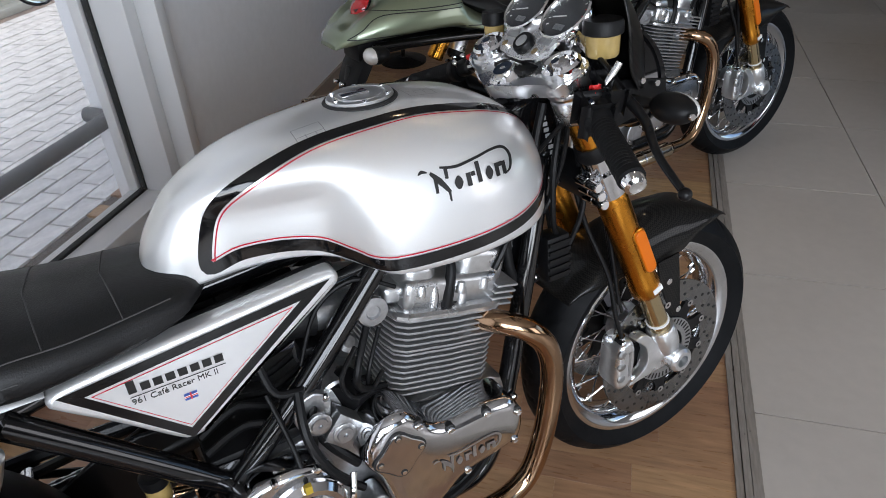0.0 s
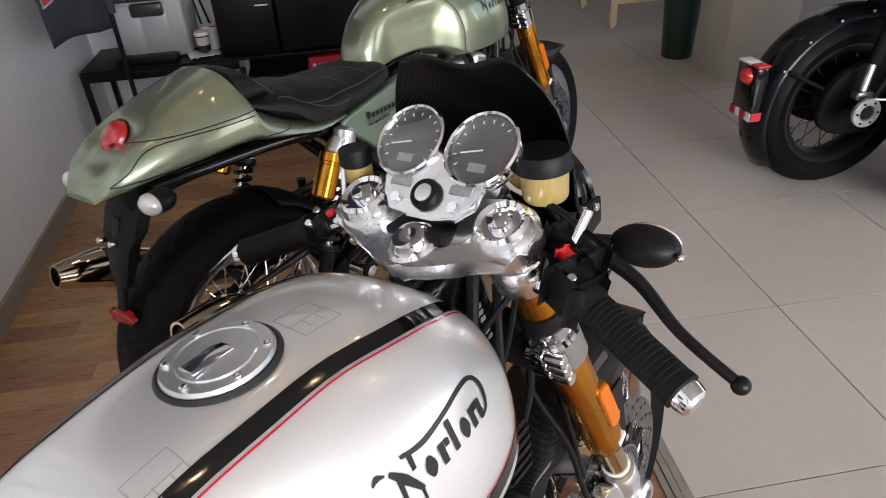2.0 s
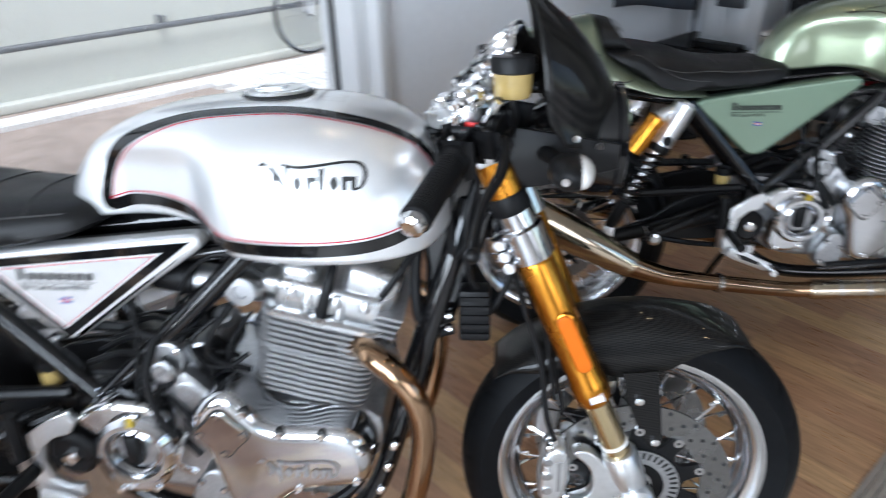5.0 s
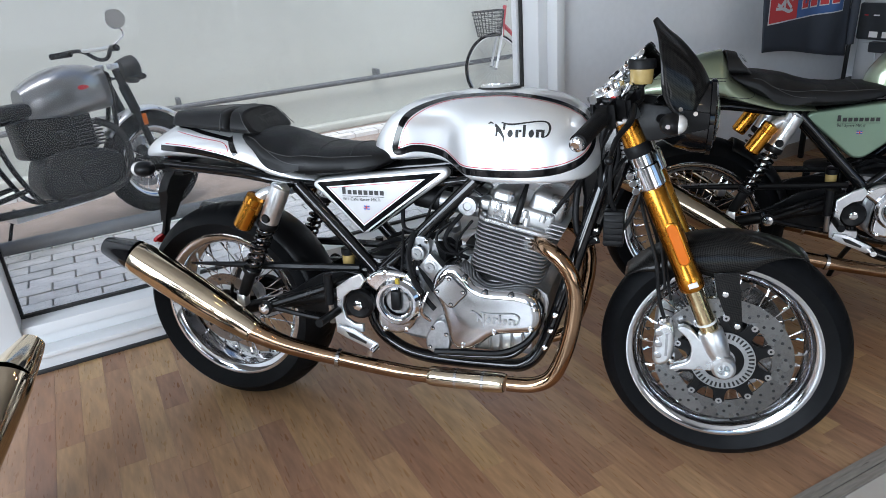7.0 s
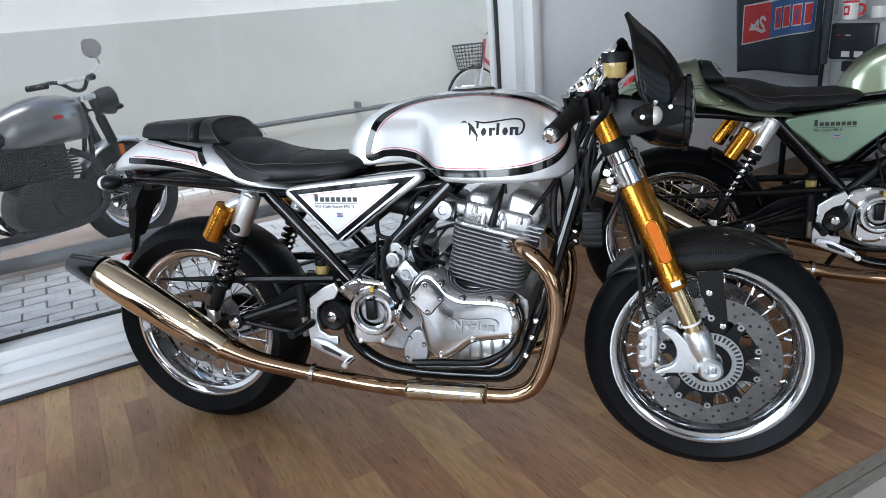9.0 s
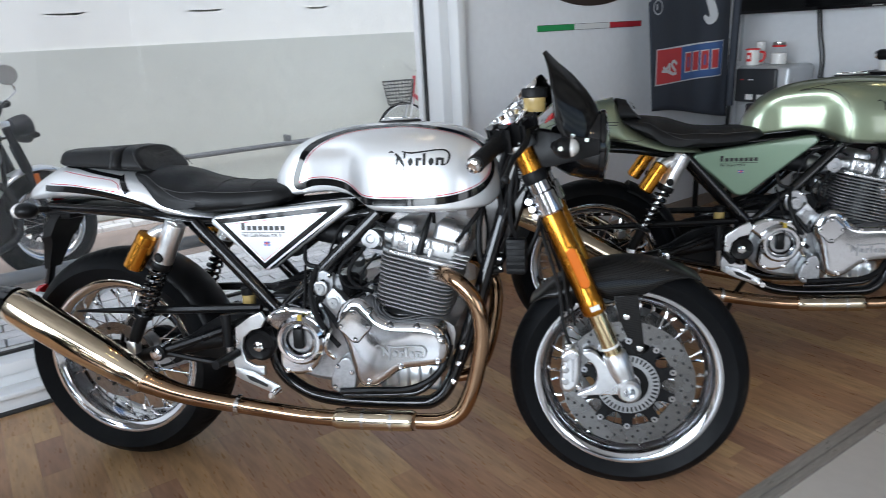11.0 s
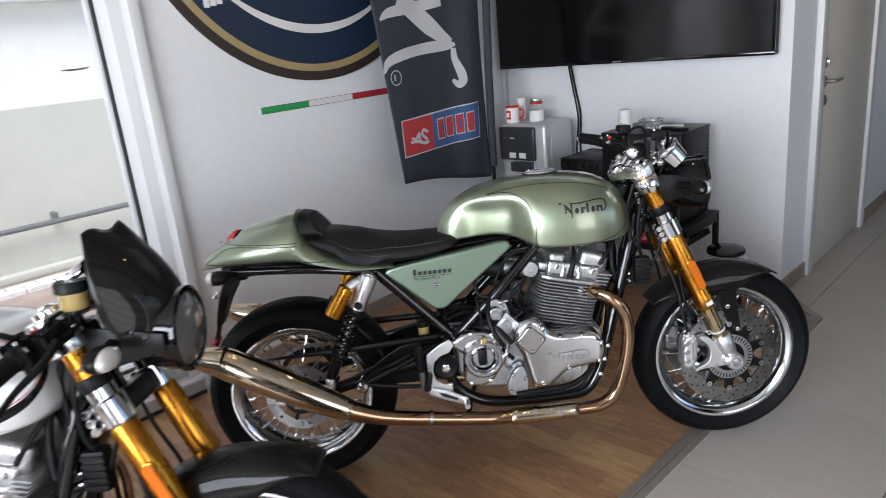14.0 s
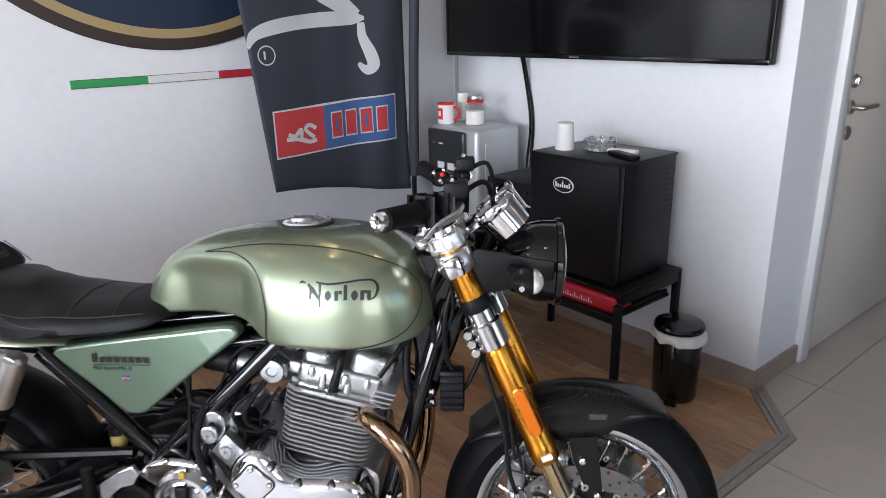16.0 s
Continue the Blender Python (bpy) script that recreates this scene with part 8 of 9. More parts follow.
        return loft(bmesh.new(), rings)

    if style == "silver":
        rp = part("hump_pad", cushion(-0.110, 0.100, (0.912, 0.920), (0.866, 0.848), (0.088, 0.118), 0.22, 0.0), LEATHER, bike, "black leather rear hump pad")
        for s in (-1, 1):
            part("seam", tube(bmesh.new(), [(0.074, s * 0.114, 0.858), (0.075, s * 0.106, 0.890), (0.076, s * 0.090, 0.9130), (0.077, s * 0.03, 0.9190)], 0.0010, 5), THREAD, rp)
            part("seam", tube(bmesh.new(), [(-0.10, s * 0.058, 0.9075), (-0.03, s * 0.072, 0.9125), (0.07, s * 0.080, 0.9145)], 0.0010, 5), THREAD, rp)
        hx, pad = 0.098, cushion(0.101, 0.190, (0.921, 0.917), (0.848, 0.844), (0.119, 0.121), 0.24, 0.050)
    else:
        hx, pad = 0.070, cushion(0.071, 0.160, (0.916, 0.908), (0.842, 0.838), (0.112, 0.116), 0.24, 0.050)
    wp, dz_ = (0.1195, 0.0) if style == "silver" else (0.1125, 0.008)
    pd = part("hump_pad", pad, LEATHER, bike, "black leather back stop with an embroidered mark")
    script_shapes(pd, lambda y, z: V(hx + 0.0925 - 0.050 * (z - 0.845) / 0.073 - 0.008 * (y / 0.11) ** 2, y, z), -0.055, 0.868, 0.11, THREAD, "embroidered_mark")
    for s in (-1, 1):
        part("seam", tube(bmesh.new(), [(hx + 0.078, s * wp, 0.853 - dz_), (hx + 0.052, s * wp * 0.92, 0.883 - dz_), (hx + 0.036, s * wp * 0.80, 0.906 - dz_)], 0.0010, 5), THREAD, pd)


STRIPE = [(0.578, 0.802), (0.625, 0.812), (0.675, 0.814), (0.720, 0.806), (0.755, 0.789), (0.785, 0.775), (0.850, 0.771), (0.950, 0.773), (1.020, 0.781), (1.070, 0.800), (1.092, 0.832), (1.088, 0.868), (1.060, 0.904),
          (1.000, 0.9325), (0.900, 0.9495), (0.800, 0.9485), (0.720, 0.9385), (0.650, 0.9155), (0.606, 0.886), (0.584, 0.845)]
GREEN_LINE = [(0.805, 0.752), (0.90, 0.750), (1.00, 0.757), (1.065, 0.78), (1.090, 0.825), (1.080, 0.868), (1.04, 0.902), (0.96, 0.928), (0.86, 0.938), (0.76, 0.936), (0.66, 0.918), (0.72, 0.922), (0.765, 0.905), (0.79, 0.87), (0.80, 0.82)]


def tank(bike, style):
    paint = SILVER if style == "silver" else GREEN
    tk = part("fuel_tank", tank_mesh(bmesh.new()), paint, bike, "silver fuel tank with black and red lining" if style == "silver" else "sage green metallic fuel tank with fine black lines")
    for s in (-1, 1):
        if style == "silver":
            loop = round_outline(STRIPE, 6)
            part("stripe", ribbon(bmesh.new(), loop, 0.0175, tank_lay(s, 0.0009), True, 4), BLACK_GLOSS, tk, "broad black lining band")
            inner, lay0 = [], tank_lay(s, 0.0)
            n = len(loop)
            for i, p in enumerate(loop):
                a, b = loop[i - 1], loop[(i + 1) % n]
                dx, dz = b[0] - a[0], b[1] - a[1]
                k = math.hypot(dx, dz) or 1
                o = 0.0125
                for _ in range(6):
                    far = (lay0(p[0] - dz / k * o, p[1] + dx / k * o) - lay0(*p)).length
                    o *= 0.0125 / max(far, 1e-5)
                inner.append((p[0] - dz / k * o, p[1] + dx / k * o))
            part("pinstripe", ribbon(bmesh.new(), inner, 0.0019, tank_lay(s, 0.0009), True), RED_LINE, tk, "fine red line")
        else:
            part("fine_line", ribbon(bmesh.new(), round_outline(GREEN_LINE, 6), 0.0026, tank_lay(s, 0.0008), True), BLACK_MARK, tk)
        if s < 0:
            script_shapes(tk, tank_lay(s, 0.0010), 0.853 if style == "silver" else 0.869, 0.852 if style == "silver" else 0.842, 0.146, BLACK_MARK)
        else:
            script_shapes(tk, tank_lay(s, 0.0010), 1.00, 0.850, 0.146, BLACK_MARK, "nameplate", -1)
    # filler cap
    c, up = V(0.846, 0, 0.9590), V(-0.02, 0, 1).normalized()
    part("cap_seal", lathe(bmesh.new(), [(0.053, -0.006), (0.055, 0.001), (0.052, 0.004), (0.046, 0.002)], c, c + up, 44), GASKET, tk)
    cp = part("filler_cap", lathe(bmesh.new(), [(0.0485, 0.0), (0.0495, 0.004), (0.0475, 0.0075), (0.038, 0.0080), (0.037, 0.0068), (0.035, 0.0068), (0.034, 0.0085), (0.0, 0.0090)], c, c + up, 48), SATIN_ALU, tk, "flat aluminium filler cap with lock flap")
    part("lock_flap", box(bmesh.new(), -0.030, 0.012, -0.011, 0.011, 0.0085, 0.0115, 0.002, 2, Matrix.Translation(c) @ Matrix.Rotation(radians(0), 4, "Z")), POLISHED, cp)
    for k in range(6):
        a = 2 * math.pi * k / 6 + 0.3
        p = c + V(0.0427 * math.cos(a), 0.0427 * math.sin(a), 0.007)
        part("cap_screw", lathe(bmesh.new(), [(0.0036, 0), (0.0036, 0.0025), (0.0018, 0.003)], p, p + up, 8), CHROME, cp)
    # warning stickers ahead of and behind the cap
    for x0, x1, y0, y1 in ((0.908, 0.950, -0.040, 0.004), (0.725, 0.765, -0.085, -0.045)):
        bmx = bmesh.new()

        def top_lay(x, y, e=0.0009):
            t, b, w = tank_section(x)
            c_ = b + 0.10 * (t - b)
            s = min(1, abs(y) / w)
            return V(x, y, c_ + (t - c_) * (1 - s ** 2.8) ** (1 / 2.8) + e)

        for pts in ([(x0, y0), (x1, y0)], [(x1, y0), (x1, y1)], [(x1, y1), (x0, y1)], [(x0, y1), (x0, y0)], [(x0, (y0 + y1) / 2), (x1, (y0 + y1) / 2)],
                    [(x0 + 0.014, y0 + 0.008), (x0 + 0.014, y0 + 0.022)], [(x0 + 0.028, y0 + 0.006), (x0 + 0.028, y0 + 0.020)], [(x0 + 0.04, y1 - 0.02), (x0 + 0.04, y1 - 0.006)]):
            sp = [(pts[0][0] + (pts[1][0] - pts[0][0]) * k / 8, pts[0][1] + (pts[1][1] - pts[0][1]) * k / 8) for k in range(9)]
            ribbon(bmx, sp, 0.0010, top_lay)
        part("notice", bmx, PRINT_GREY, tk, "small printed notice")
    part("tank_nose_bung", box(bmesh.new(), 1.066, 1.092, -0.016, 0.016, 0.884, 0.909, 0.005), BLACK_PLASTIC, tk)
    # side panels
    for s in (-1, 1):
        y = s * 0.098
        out = round_outline([(0.350, 0.714), (0.354, 0.726), (0.376, 0.735), (0.47, 0.746), (0.60, 0.758), (0.708, 0.769), (0.730, 0.766), (0.734, 0.752), (0.718, 0.736), (0.62, 0.668), (0.524, 0.598), (0.508, 0.589), (0.489, 0.588), (0.472, 0.598), (0.41, 0.658), (0.360, 0.702)], 4)
        if style != "silver":
            out = round_outline([(0.322, 0.704), (0.330, 0.717), (0.352, 0.725), (0.47, 0.743), (0.60, 0.760), (0.690, 0.772), (0.716, 0.768), (0.722, 0.752), (0.704, 0.734), (0.62, 0.668), (0.526, 0.592), (0.505, 0.577), (0.478, 0.574), (0.455, 0.586), (0.39, 0.645), (0.336, 0.690)], 4)
        sp = part("side_panel", domed_slab(out, y - s * 0.014, y + s * 0.006, s, 0.010, 0.0086, 6), SILVER if style == "silver" else GREEN_DEEP, bike, "triangular silver side panel lined in black" if style == "silver" else "triangular green side panel")
        for f in sp.data.polygons:
            f.use_smooth = len(f.vertices) < 5
        yf = y + s * 0.0166
        mid_x, mid_z = sum(p[0] for p in out) / len(out), sum(p[1] for p in out) / len(out)
        part("inner_shell", slab(bmesh.new(), [(mid_x + (x - mid_x) * 1.012, mid_z + (z - mid_z) * 1.012) for x, z in out], *sorted((y - s * 0.026, y - s * 0.0145)), 0.003, 2), BLACK_PLASTIC, sp, "black moulded inner shell")
        flat = (lambda yy: (lambda x, z: V(x, yy, z)))
        if style == "silver":
            def inset(d):
                edges = [((0.352, 0.722), (0.470, 0.602)), ((0.520, 0.600), (0.733, 0.758)), ((0.715, 0.768), (0.376, 0.734))]
                lines = []
                for (ax, az), (bx, bz) in edges:
                    k = math.hypot(bx - ax, bz - az)
                    nx, nz = -(bz - az) / k, (bx - ax) / k
                    lines.append((nx, nz, nx * ax + nz * az + d))
                pts = []
                for (a1, b1, c1), (a2, b2, c2) in zip(lines, lines[1:] + lines[:1]):
                    q = a1 * b2 - a2 * b1
                    pts.append(((c1 * b2 - c2 * b1) / q, (a1 * c2 - a2 * c1) / q))
                return pts
            for nm, mat_, pts, off in (("black_field", BLACK_GLOSS, inset(0.0088), 0.0004), ("silver_field", SILVER, inset(0.0220), 0.0008), ("red_field", RED_LINE, inset(0.0252), 0.0012), ("pale_field", WHITE_PANEL, inset(0.0264), 0.0016)):
                b = bmesh.new()
                vs = [b.verts.new((x, yf + s * off, z)) for x, z in pts]
                b.faces.new(vs)
                part(nm, b, mat_, sp)
        tx, tz = (0.438, 0.682) if style == "silver" else (0.412, 0.680)
        M0 = Matrix.Translation((tx, yf + s * 0.0024, tz)) @ Matrix.Rotation(radians(90), 4, "X")
        if s > 0:
            M0 = Matrix.Translation((tx + 0.115, yf + 0.0024, tz)) @ Matrix.Rotation(radians(180), 4, "Z") @ Matrix.Rotation(radians(90), 4, "X")
        bmx = bmesh.new()
        for k in range(8):
            h = 0.024 if k == 0 else 0.0150
            w = 0.0100 if k == 0 else 0.0115
            x0 = tx + (0 if k == 0 else 0.0 + k * 0.0155)
            ribbon(bmx, [(x0, tz + 0.012 + h * 0.45), (x0 + w, tz + 0.012 + h * 0.45)], h * 0.8, flat(yf + s * 0.0026))
        ribbon(bmx, [(tx, tz + 0.0078), (tx + 0.121, tz + 0.0078)], 0.0014, flat(yf + s * 0.0026))
        part("model_mark", bmx, BLACK_MARK, sp, "dark block lettering drawn as bars")
        letters("model_line", "961 Caf\u00e9 Racer MK II" if style == "silver" else "961 Sport MK II", 0.0125, M0 @ Matrix.Translation((0, -0.004, 0)), BLACK_MARK, sp)
        for nm, mat_, hw, hh, off in (("small_flag", BLUE_MARK, 0.0085, 0.0055, 0.0022), ("flag_cross", WHITE_MARK, 0.0085, 0.0016, 0.0026), ("flag_cross_red", RED_MARK, 0.0085, 0.0008, 0.0030), ("flag_upright", RED_MARK, 0.0010, 0.0055, 0.0030)):
            b = bmesh.new()
            cx, cz = tx + 0.068, tz - 0.022
            b.faces.new([b.verts.new((cx + a * hw, yf + s * off, cz + q * hh)) for a, q in ((-1, -1), (1, -1), (1, 1), (-1, 1))])
            part(nm, b, mat_, sp)


def flyscreen(bike):
    bm = bmesh.new()
    rows = []
    for j in range(29):
        v = j / 28
        cx = table(v, [(0, 1.352), (0.25, 1.350), (0.45, 1.330), (0.7, 1.288), (1.0, 1.226)])
        cz = table(v, [(0, 0.885), (0.25, 0.950), (0.45, 0.998), (0.7, 1.052), (1.0, 1.110)])
        sx = table(v, [(0, 1.270), (0.2, 1.245), (0.5, 1.236), (0.8, 1.228), (1.0, 1.215)])
        sz = table(v, [(0, 0.905), (0.2, 0.945), (0.5, 1.015), (0.8, 1.070), (1.0, 1.100)])
        w = table(v, [(0, 0.118), (0.4, 0.125), (0.75, 0.112), (1.0, 0.082)])
        row = []
        for i in range(41):
            u = -1 + i / 20
            k = 1 - abs(u) ** 2.4
            hump = 0.008 * math.cos(u * math.pi * 1.2) * smooth(0.75, 1.0, v) * -1
            row.append(bm.verts.new((sx + (cx - sx) * k, u * w, sz + (cz - sz) * k + hump)))
        rows.append(row)
    for a, b in zip(rows[:-1], rows[1:]):
        for i in range(40):
            bm.faces.new((a[i], a[i + 1], b[i + 1], b[i]))
    fs = part("fly_screen", bm, CARBON, bike, "carbon fibre fly screen above the headlamp")
    s = fs.modifiers.new("thickness", "SOLIDIFY")
    s.thickness = 0.003
    for sd in (-1, 1):
        for cx, cz in ((1.283, 0.915), (1.315, 0.905)):
            part("screen_bolt", lathe(bmesh.new(), [(0.005, 0), (0.005, 0.006)], (cx, sd * 0.106, cz), (cx, sd, cz), 8), CHROME, fs)
    return fs


def motorcycle(style, m, label):
    bike = thing("motorcycle", m, label, "motorcycle", "cafe racers in the showroom")
    wheel_set(bike, "front_wheel", FA, 0.300, 0.060, ((-0.074, -1), (0.074, 1)))
    part("sensor_ring", ring_y(bmesh.new(), FA, [(0.050, -0.083), (0.076, -0.083), (0.076, -0.080), (0.050, -0.080)], 48), CAST, bike)
    bm = bmesh.new()
    for k in range(40):
        a = 2 * math.pi * k / 40
        u, w = V(math.cos(a), 0, math.sin(a)), V(-math.sin(a), 0, math.cos(a))
        q = [FA + u * 0.060 - w * 0.0021, FA + u * 0.073 - w * 0.0026, FA + u * 0.073 + w * 0.0026, FA + u * 0.060 + w * 0.0021]
        bm.faces.new([bm.verts.new((p.x, -0.0836, p.z)) for p in q])
    tagged(part("sensor_slotting", bm, GASKET, bike), kind="stuff")
    rw = wheel_set(bike, "rear_wheel", RA, 0.315, 0.090, (), 30)
    rd = part("brake_disc", ring_y(bmesh.new(), RA, [(0.078, -0.084), (0.112, -0.084), (0.112, -0.080), (0.078, -0.080)], 60), STEEL, rw, "small drilled rear brake disc")
    part("disc_carrier", ring_y(bmesh.new(), RA, [(0.040, -0.083), (0.060, -0.083), (0.060, -0.079), (0.040, -0.079)], 40), BLACK_SATIN, rd)
    for k in range(6):
        a = 2 * math.pi * k / 6 + 0.2
        part("carrier_arm", rod(bmesh.new(), RA + V(0.055 * math.cos(a), -0.081, 0.055 * math.sin(a)), RA + V(0.083 * math.cos(a), -0.081, 0.083 * math.sin(a)), 0.006, 8), BLACK_SATIN, rd)
        part("vent_hole", lathe(bmesh.new(), [(0.005, 0), (0.005, 0.001)], RA + V(0.095 * math.cos(a + 0.5), -0.0842, 0.095 * math.sin(a + 0.5)), RA + V(0.095 * math.cos(a + 0.5), -1, 0.095 * math.sin(a + 0.5)), 8), GASKET, rd)
    part("sprocket", ring_y(bmesh.new(), RA, [(0.085, 0.097), (0.106, 0.097), (0.106, 0.103), (0.085, 0.103)], 44), DARK_METAL, rw)
    frame_tubes(bike)
    engine(bike)
    for s in (-1, 1):
        exhaust(bike, s, BLACK_GLOSS if style == "silver" else MUFFLER)
        shock(bike, s)
    tank(bike, style)
    rear_end(bike, style)
    front_end(bike, style)
    if style == "silver":
        flyscreen(bike)
    return bike


SILVER_AT = Matrix.Translation((-1.883, -1.7075, 0)) @ Matrix.Rotation(radians(43.95), 4, "Z") @ Matrix.Rotation(radians(-6.2), 4, "X")
GREEN_AT = Matrix.Translation((-1.510, -0.140, 0)) @ Matrix.Rotation(radians(45.7), 4, "Z") @ Matrix.Rotation(radians(-4.0), 4, "X")
silver_bike = motorcycle("silver", SILVER_AT, "silver cafe racer motorcycle leaning on its side stand")
green_bike = motorcycle("green", GREEN_AT, "sage green metallic sport motorcycle leaning on its side stand")


# ---- other machines: outside, and on the far side of the hall ----
def plain_motorcycle(m, label, paint, knobbly=True, bars=0.34, up=0.0, fwd=0.0, mirrors=False, lamp_box=False, rim=POLISHED, muffler=False):
    bike = thing("motorcycle", m, label, "motorcycle")
    wheel_set(bike, "front_wheel", V(1.42, 0, 0.325), 0.325, 0.058, ((0.07, 1),), 34, 28, not knobbly, rim, DARK_METAL, "spoked front wheel")
    rw = wheel_set(bike, "rear_wheel", V(0, 0, 0.325), 0.325, 0.070, (), 34, 28, not knobbly, rim, DARK_METAL, "spoked rear wheel", DARK_METAL if lamp_box else CHROME)
    part("brake_drum", ring_y(bmesh.new(), V(0, 0, 0.325), [(0.0, -0.085), (0.06, -0.085), (0.088, -0.078), (0.092, -0.05), (0.085, -0.045), (0.0, -0.045)], 36), DARK_METAL, rw)
    part("drum_rim", ring_y(bmesh.new(), V(0, 0, 0.325), [(0.088, -0.082), (0.094, -0.080), (0.094, -0.070), (0.088, -0.070)], 36), POLISHED, rw)
    for k in range(8):
        a = 2 * math.pi * k / 8
        part("drum_bolt", lathe(bmesh.new(), [(0.006, 0), (0.006, 0.006)], (0.06 * math.cos(a), -0.083, 0.325 + 0.06 * math.sin(a)), (0.06 * math.cos(a), -1, 0.325 + 0.06 * math.sin(a)), 8), CHROME, rw)
    fr_ = part("frame", tube(bmesh.new(), [(1.12, 0, 0.90), (0.80, 0, 0.78), (0.30, 0, 0.74), (-0.12, 0, 0.74)], 0.020, 10), BLACK_SATIN, bike)
    fr_.location.x = fwd
    f2 = fwd * 0.76
    if fwd:
        ab = part("air_box", box(bmesh.new(), 0.50 + fwd, 0.80 + fwd, -0.10, 0.10, 0.52, 0.74, 0.03, 3), BLACK_PLASTIC, bike)
        part("carburettor", lathe(bmesh.new(), [(0.03, 0), (0.034, 0.02), (0.030, 0.06)], (0.70 + fwd, -0.09, 0.62), (0.70 + fwd, -1, 0.62), 18), DARK_METAL, ab)
        part("exhaust_pipe", tube(bmesh.new(), [(0.93 + fwd, -0.06, 0.66), (1.03 + fwd, -0.10, 0.58), (1.05 + fwd, -0.12, 0.42), (0.95 + fwd, -0.14, 0.28), (0.60 + fwd, -0.15, 0.26), (0.2, -0.17, 0.32)], 0.021, 12), DARK_METAL, bike)
    for s in (-1, 1):
        for pts in ([(1.12, 0, 0.88), (1.02, s * 0.08, 0.45), (0.95, s * 0.1, 0.26), (0.55, s * 0.1, 0.26), (0.42, s * 0.1, 0.45), (0.36, s * 0.1, 0.72)], [(0.45, s * 0.1, 0.38), (0.0, s * 0.11, 0.325)]):
            part("tube", tube(bmesh.new(), pts, 0.014, 10), BLACK_SATIN, fr_)
        part("shock_absorber", tube(bmesh.new(), [(0.24, s * 0.12, 0.72), (0.06, s * 0.12, 0.36)], 0.024, 12, 1), DARK_METAL, bike)
        part("fork_leg", tube(bmesh.new(), [(1.17 + f2, s * 0.09, 0.92), (1.42, s * 0.09, 0.33)], 0.022, 14, 1), DARK_METAL, bike)
        part("fork_gaiter", tube(bmesh.new(), [(1.21 + f2 * 0.83, s * 0.09, 0.82), (1.28 + f2 * 0.56, s * 0.09, 0.66)], 0.029, 14, 1), RUBBER, bike)
    eng = part("engine", slab(bmesh.new(), round_outline([(0.55, 0.45), (0.62, 0.53), (0.78, 0.53), (0.98, 0.47), (1.0, 0.36), (0.9, 0.27), (0.62, 0.26), (0.53, 0.33)], 3), -0.12, 0.12, 0.02, 3), DARK_METAL, bike, "dark air-cooled engine")
    eng.location.x = fwd
    for k in range(8):
        part("fin", box(bmesh.new(), 0.76, 0.95, -0.09, 0.09, 0.52 + k * 0.02, 0.528 + k * 0.02, 0.002, 1), DARK_METAL, eng)
    part("cylinder", box(bmesh.new(), 0.79, 0.92, -0.065, 0.065, 0.50, 0.72, 0.02), DARK_METAL, eng)
    part("side_cover", lathe(bmesh.new(), [(0.075, 0), (0.07, 0.03), (0.03, 0.036)], (0.80, -0.12, 0.38), (0.80, -1, 0.38), 28), DARK_METAL, eng)
    part("skid_plate", slab(bmesh.new(), [(0.50, 0.22), (0.98, 0.22), (1.08, 0.34), (1.06, 0.36), (0.95, 0.25), (0.50, 0.25)], -0.11, 0.11, 0.004), SATIN_ALU, bike)
    rings = []
    for k in range(25):
        f = k / 24
        x = 0.58 + fwd + 0.50 * f
        w = 0.14 * math.sin(math.pi * min(1, 0.12 + f * 0.80)) ** 0.6
        t = 0.80 + (0.19 if mirrors else 0.13) * math.sin(math.pi * (0.15 + 0.62 * f)) ** 0.8
        b_ = (0.69 if mirrors else 0.735) + 0.02 * f
        ring = []
        for q in range(32):
            a = 2 * math.pi * q / 32
            ca, sa = math.cos(a), math.sin(a)
            c_ = (t + b_) / 2
            ring.append(V(x, w * math.copysign(abs(ca) ** 0.75, ca), c_ + (t - b_) / 2 * math.copysign(abs(sa) ** 0.75, sa)))
        rings.append(ring)
    tk = part("fuel_tank", loft(bmesh.new(), rings), paint, bike)
    part("tank_badge", slab(bmesh.new(), round_outline([(0.86 + fwd, 0.865), (0.90 + fwd, 0.870), (0.92 + fwd, 0.852), (0.87 + fwd, 0.845)], 3), -0.142, -0.136, 0.001), RED_MARK, tk)
    part("seat", box(bmesh.new(), -0.10, 0.60 + fwd, -0.12, 0.12, 0.755, 0.83, 0.03, 3), LEATHER, bike)
    bm = bmesh.new()
    rows = []
    for k in range(25):
        th = radians(215 - 165 * k / 24) if lamp_box else radians(165 - 95 * k / 24)
        rows.append([bm.verts.new(V((0.365 - 0.03 * abs(t) ** 2) * math.cos(th), t * 0.085, 0.325 + (0.365 - 0.03 * abs(t) ** 2) * math.sin(th))) for t in [-1 + q / 5 for q in range(11)]])
    for a, b in zip(rows[:-1], rows[1:]):
        for q in range(10):
            bm.faces.new((a[q], a[q + 1], b[q + 1], b[q]))
    if knobbly and not mirrors:
        bm.free()
        # added black disc behind the spokes, makes the wheel's inside dark
        part("splash_shield", ring_y(bmesh.new(), V(0.04, 0, 0.36), [(0.0, 0.070), (0.235, 0.070), (0.250, 0.082), (0.235, 0.105), (0.0, 0.110)], 36), GRIME, bike)
        part("gear_case", slab(bmesh.new(), round_outline([(0.14, 0.30), (0.16, 0.62), (0.42, 0.72), (0.86, 0.70), (0.92, 0.40), (0.70, 0.24), (0.30, 0.22)], 3), -0.16, 0.10, 0.03, 3), GRIME, bike)
    else:
        mg = part("rear_mudguard", bm, paint, bike)
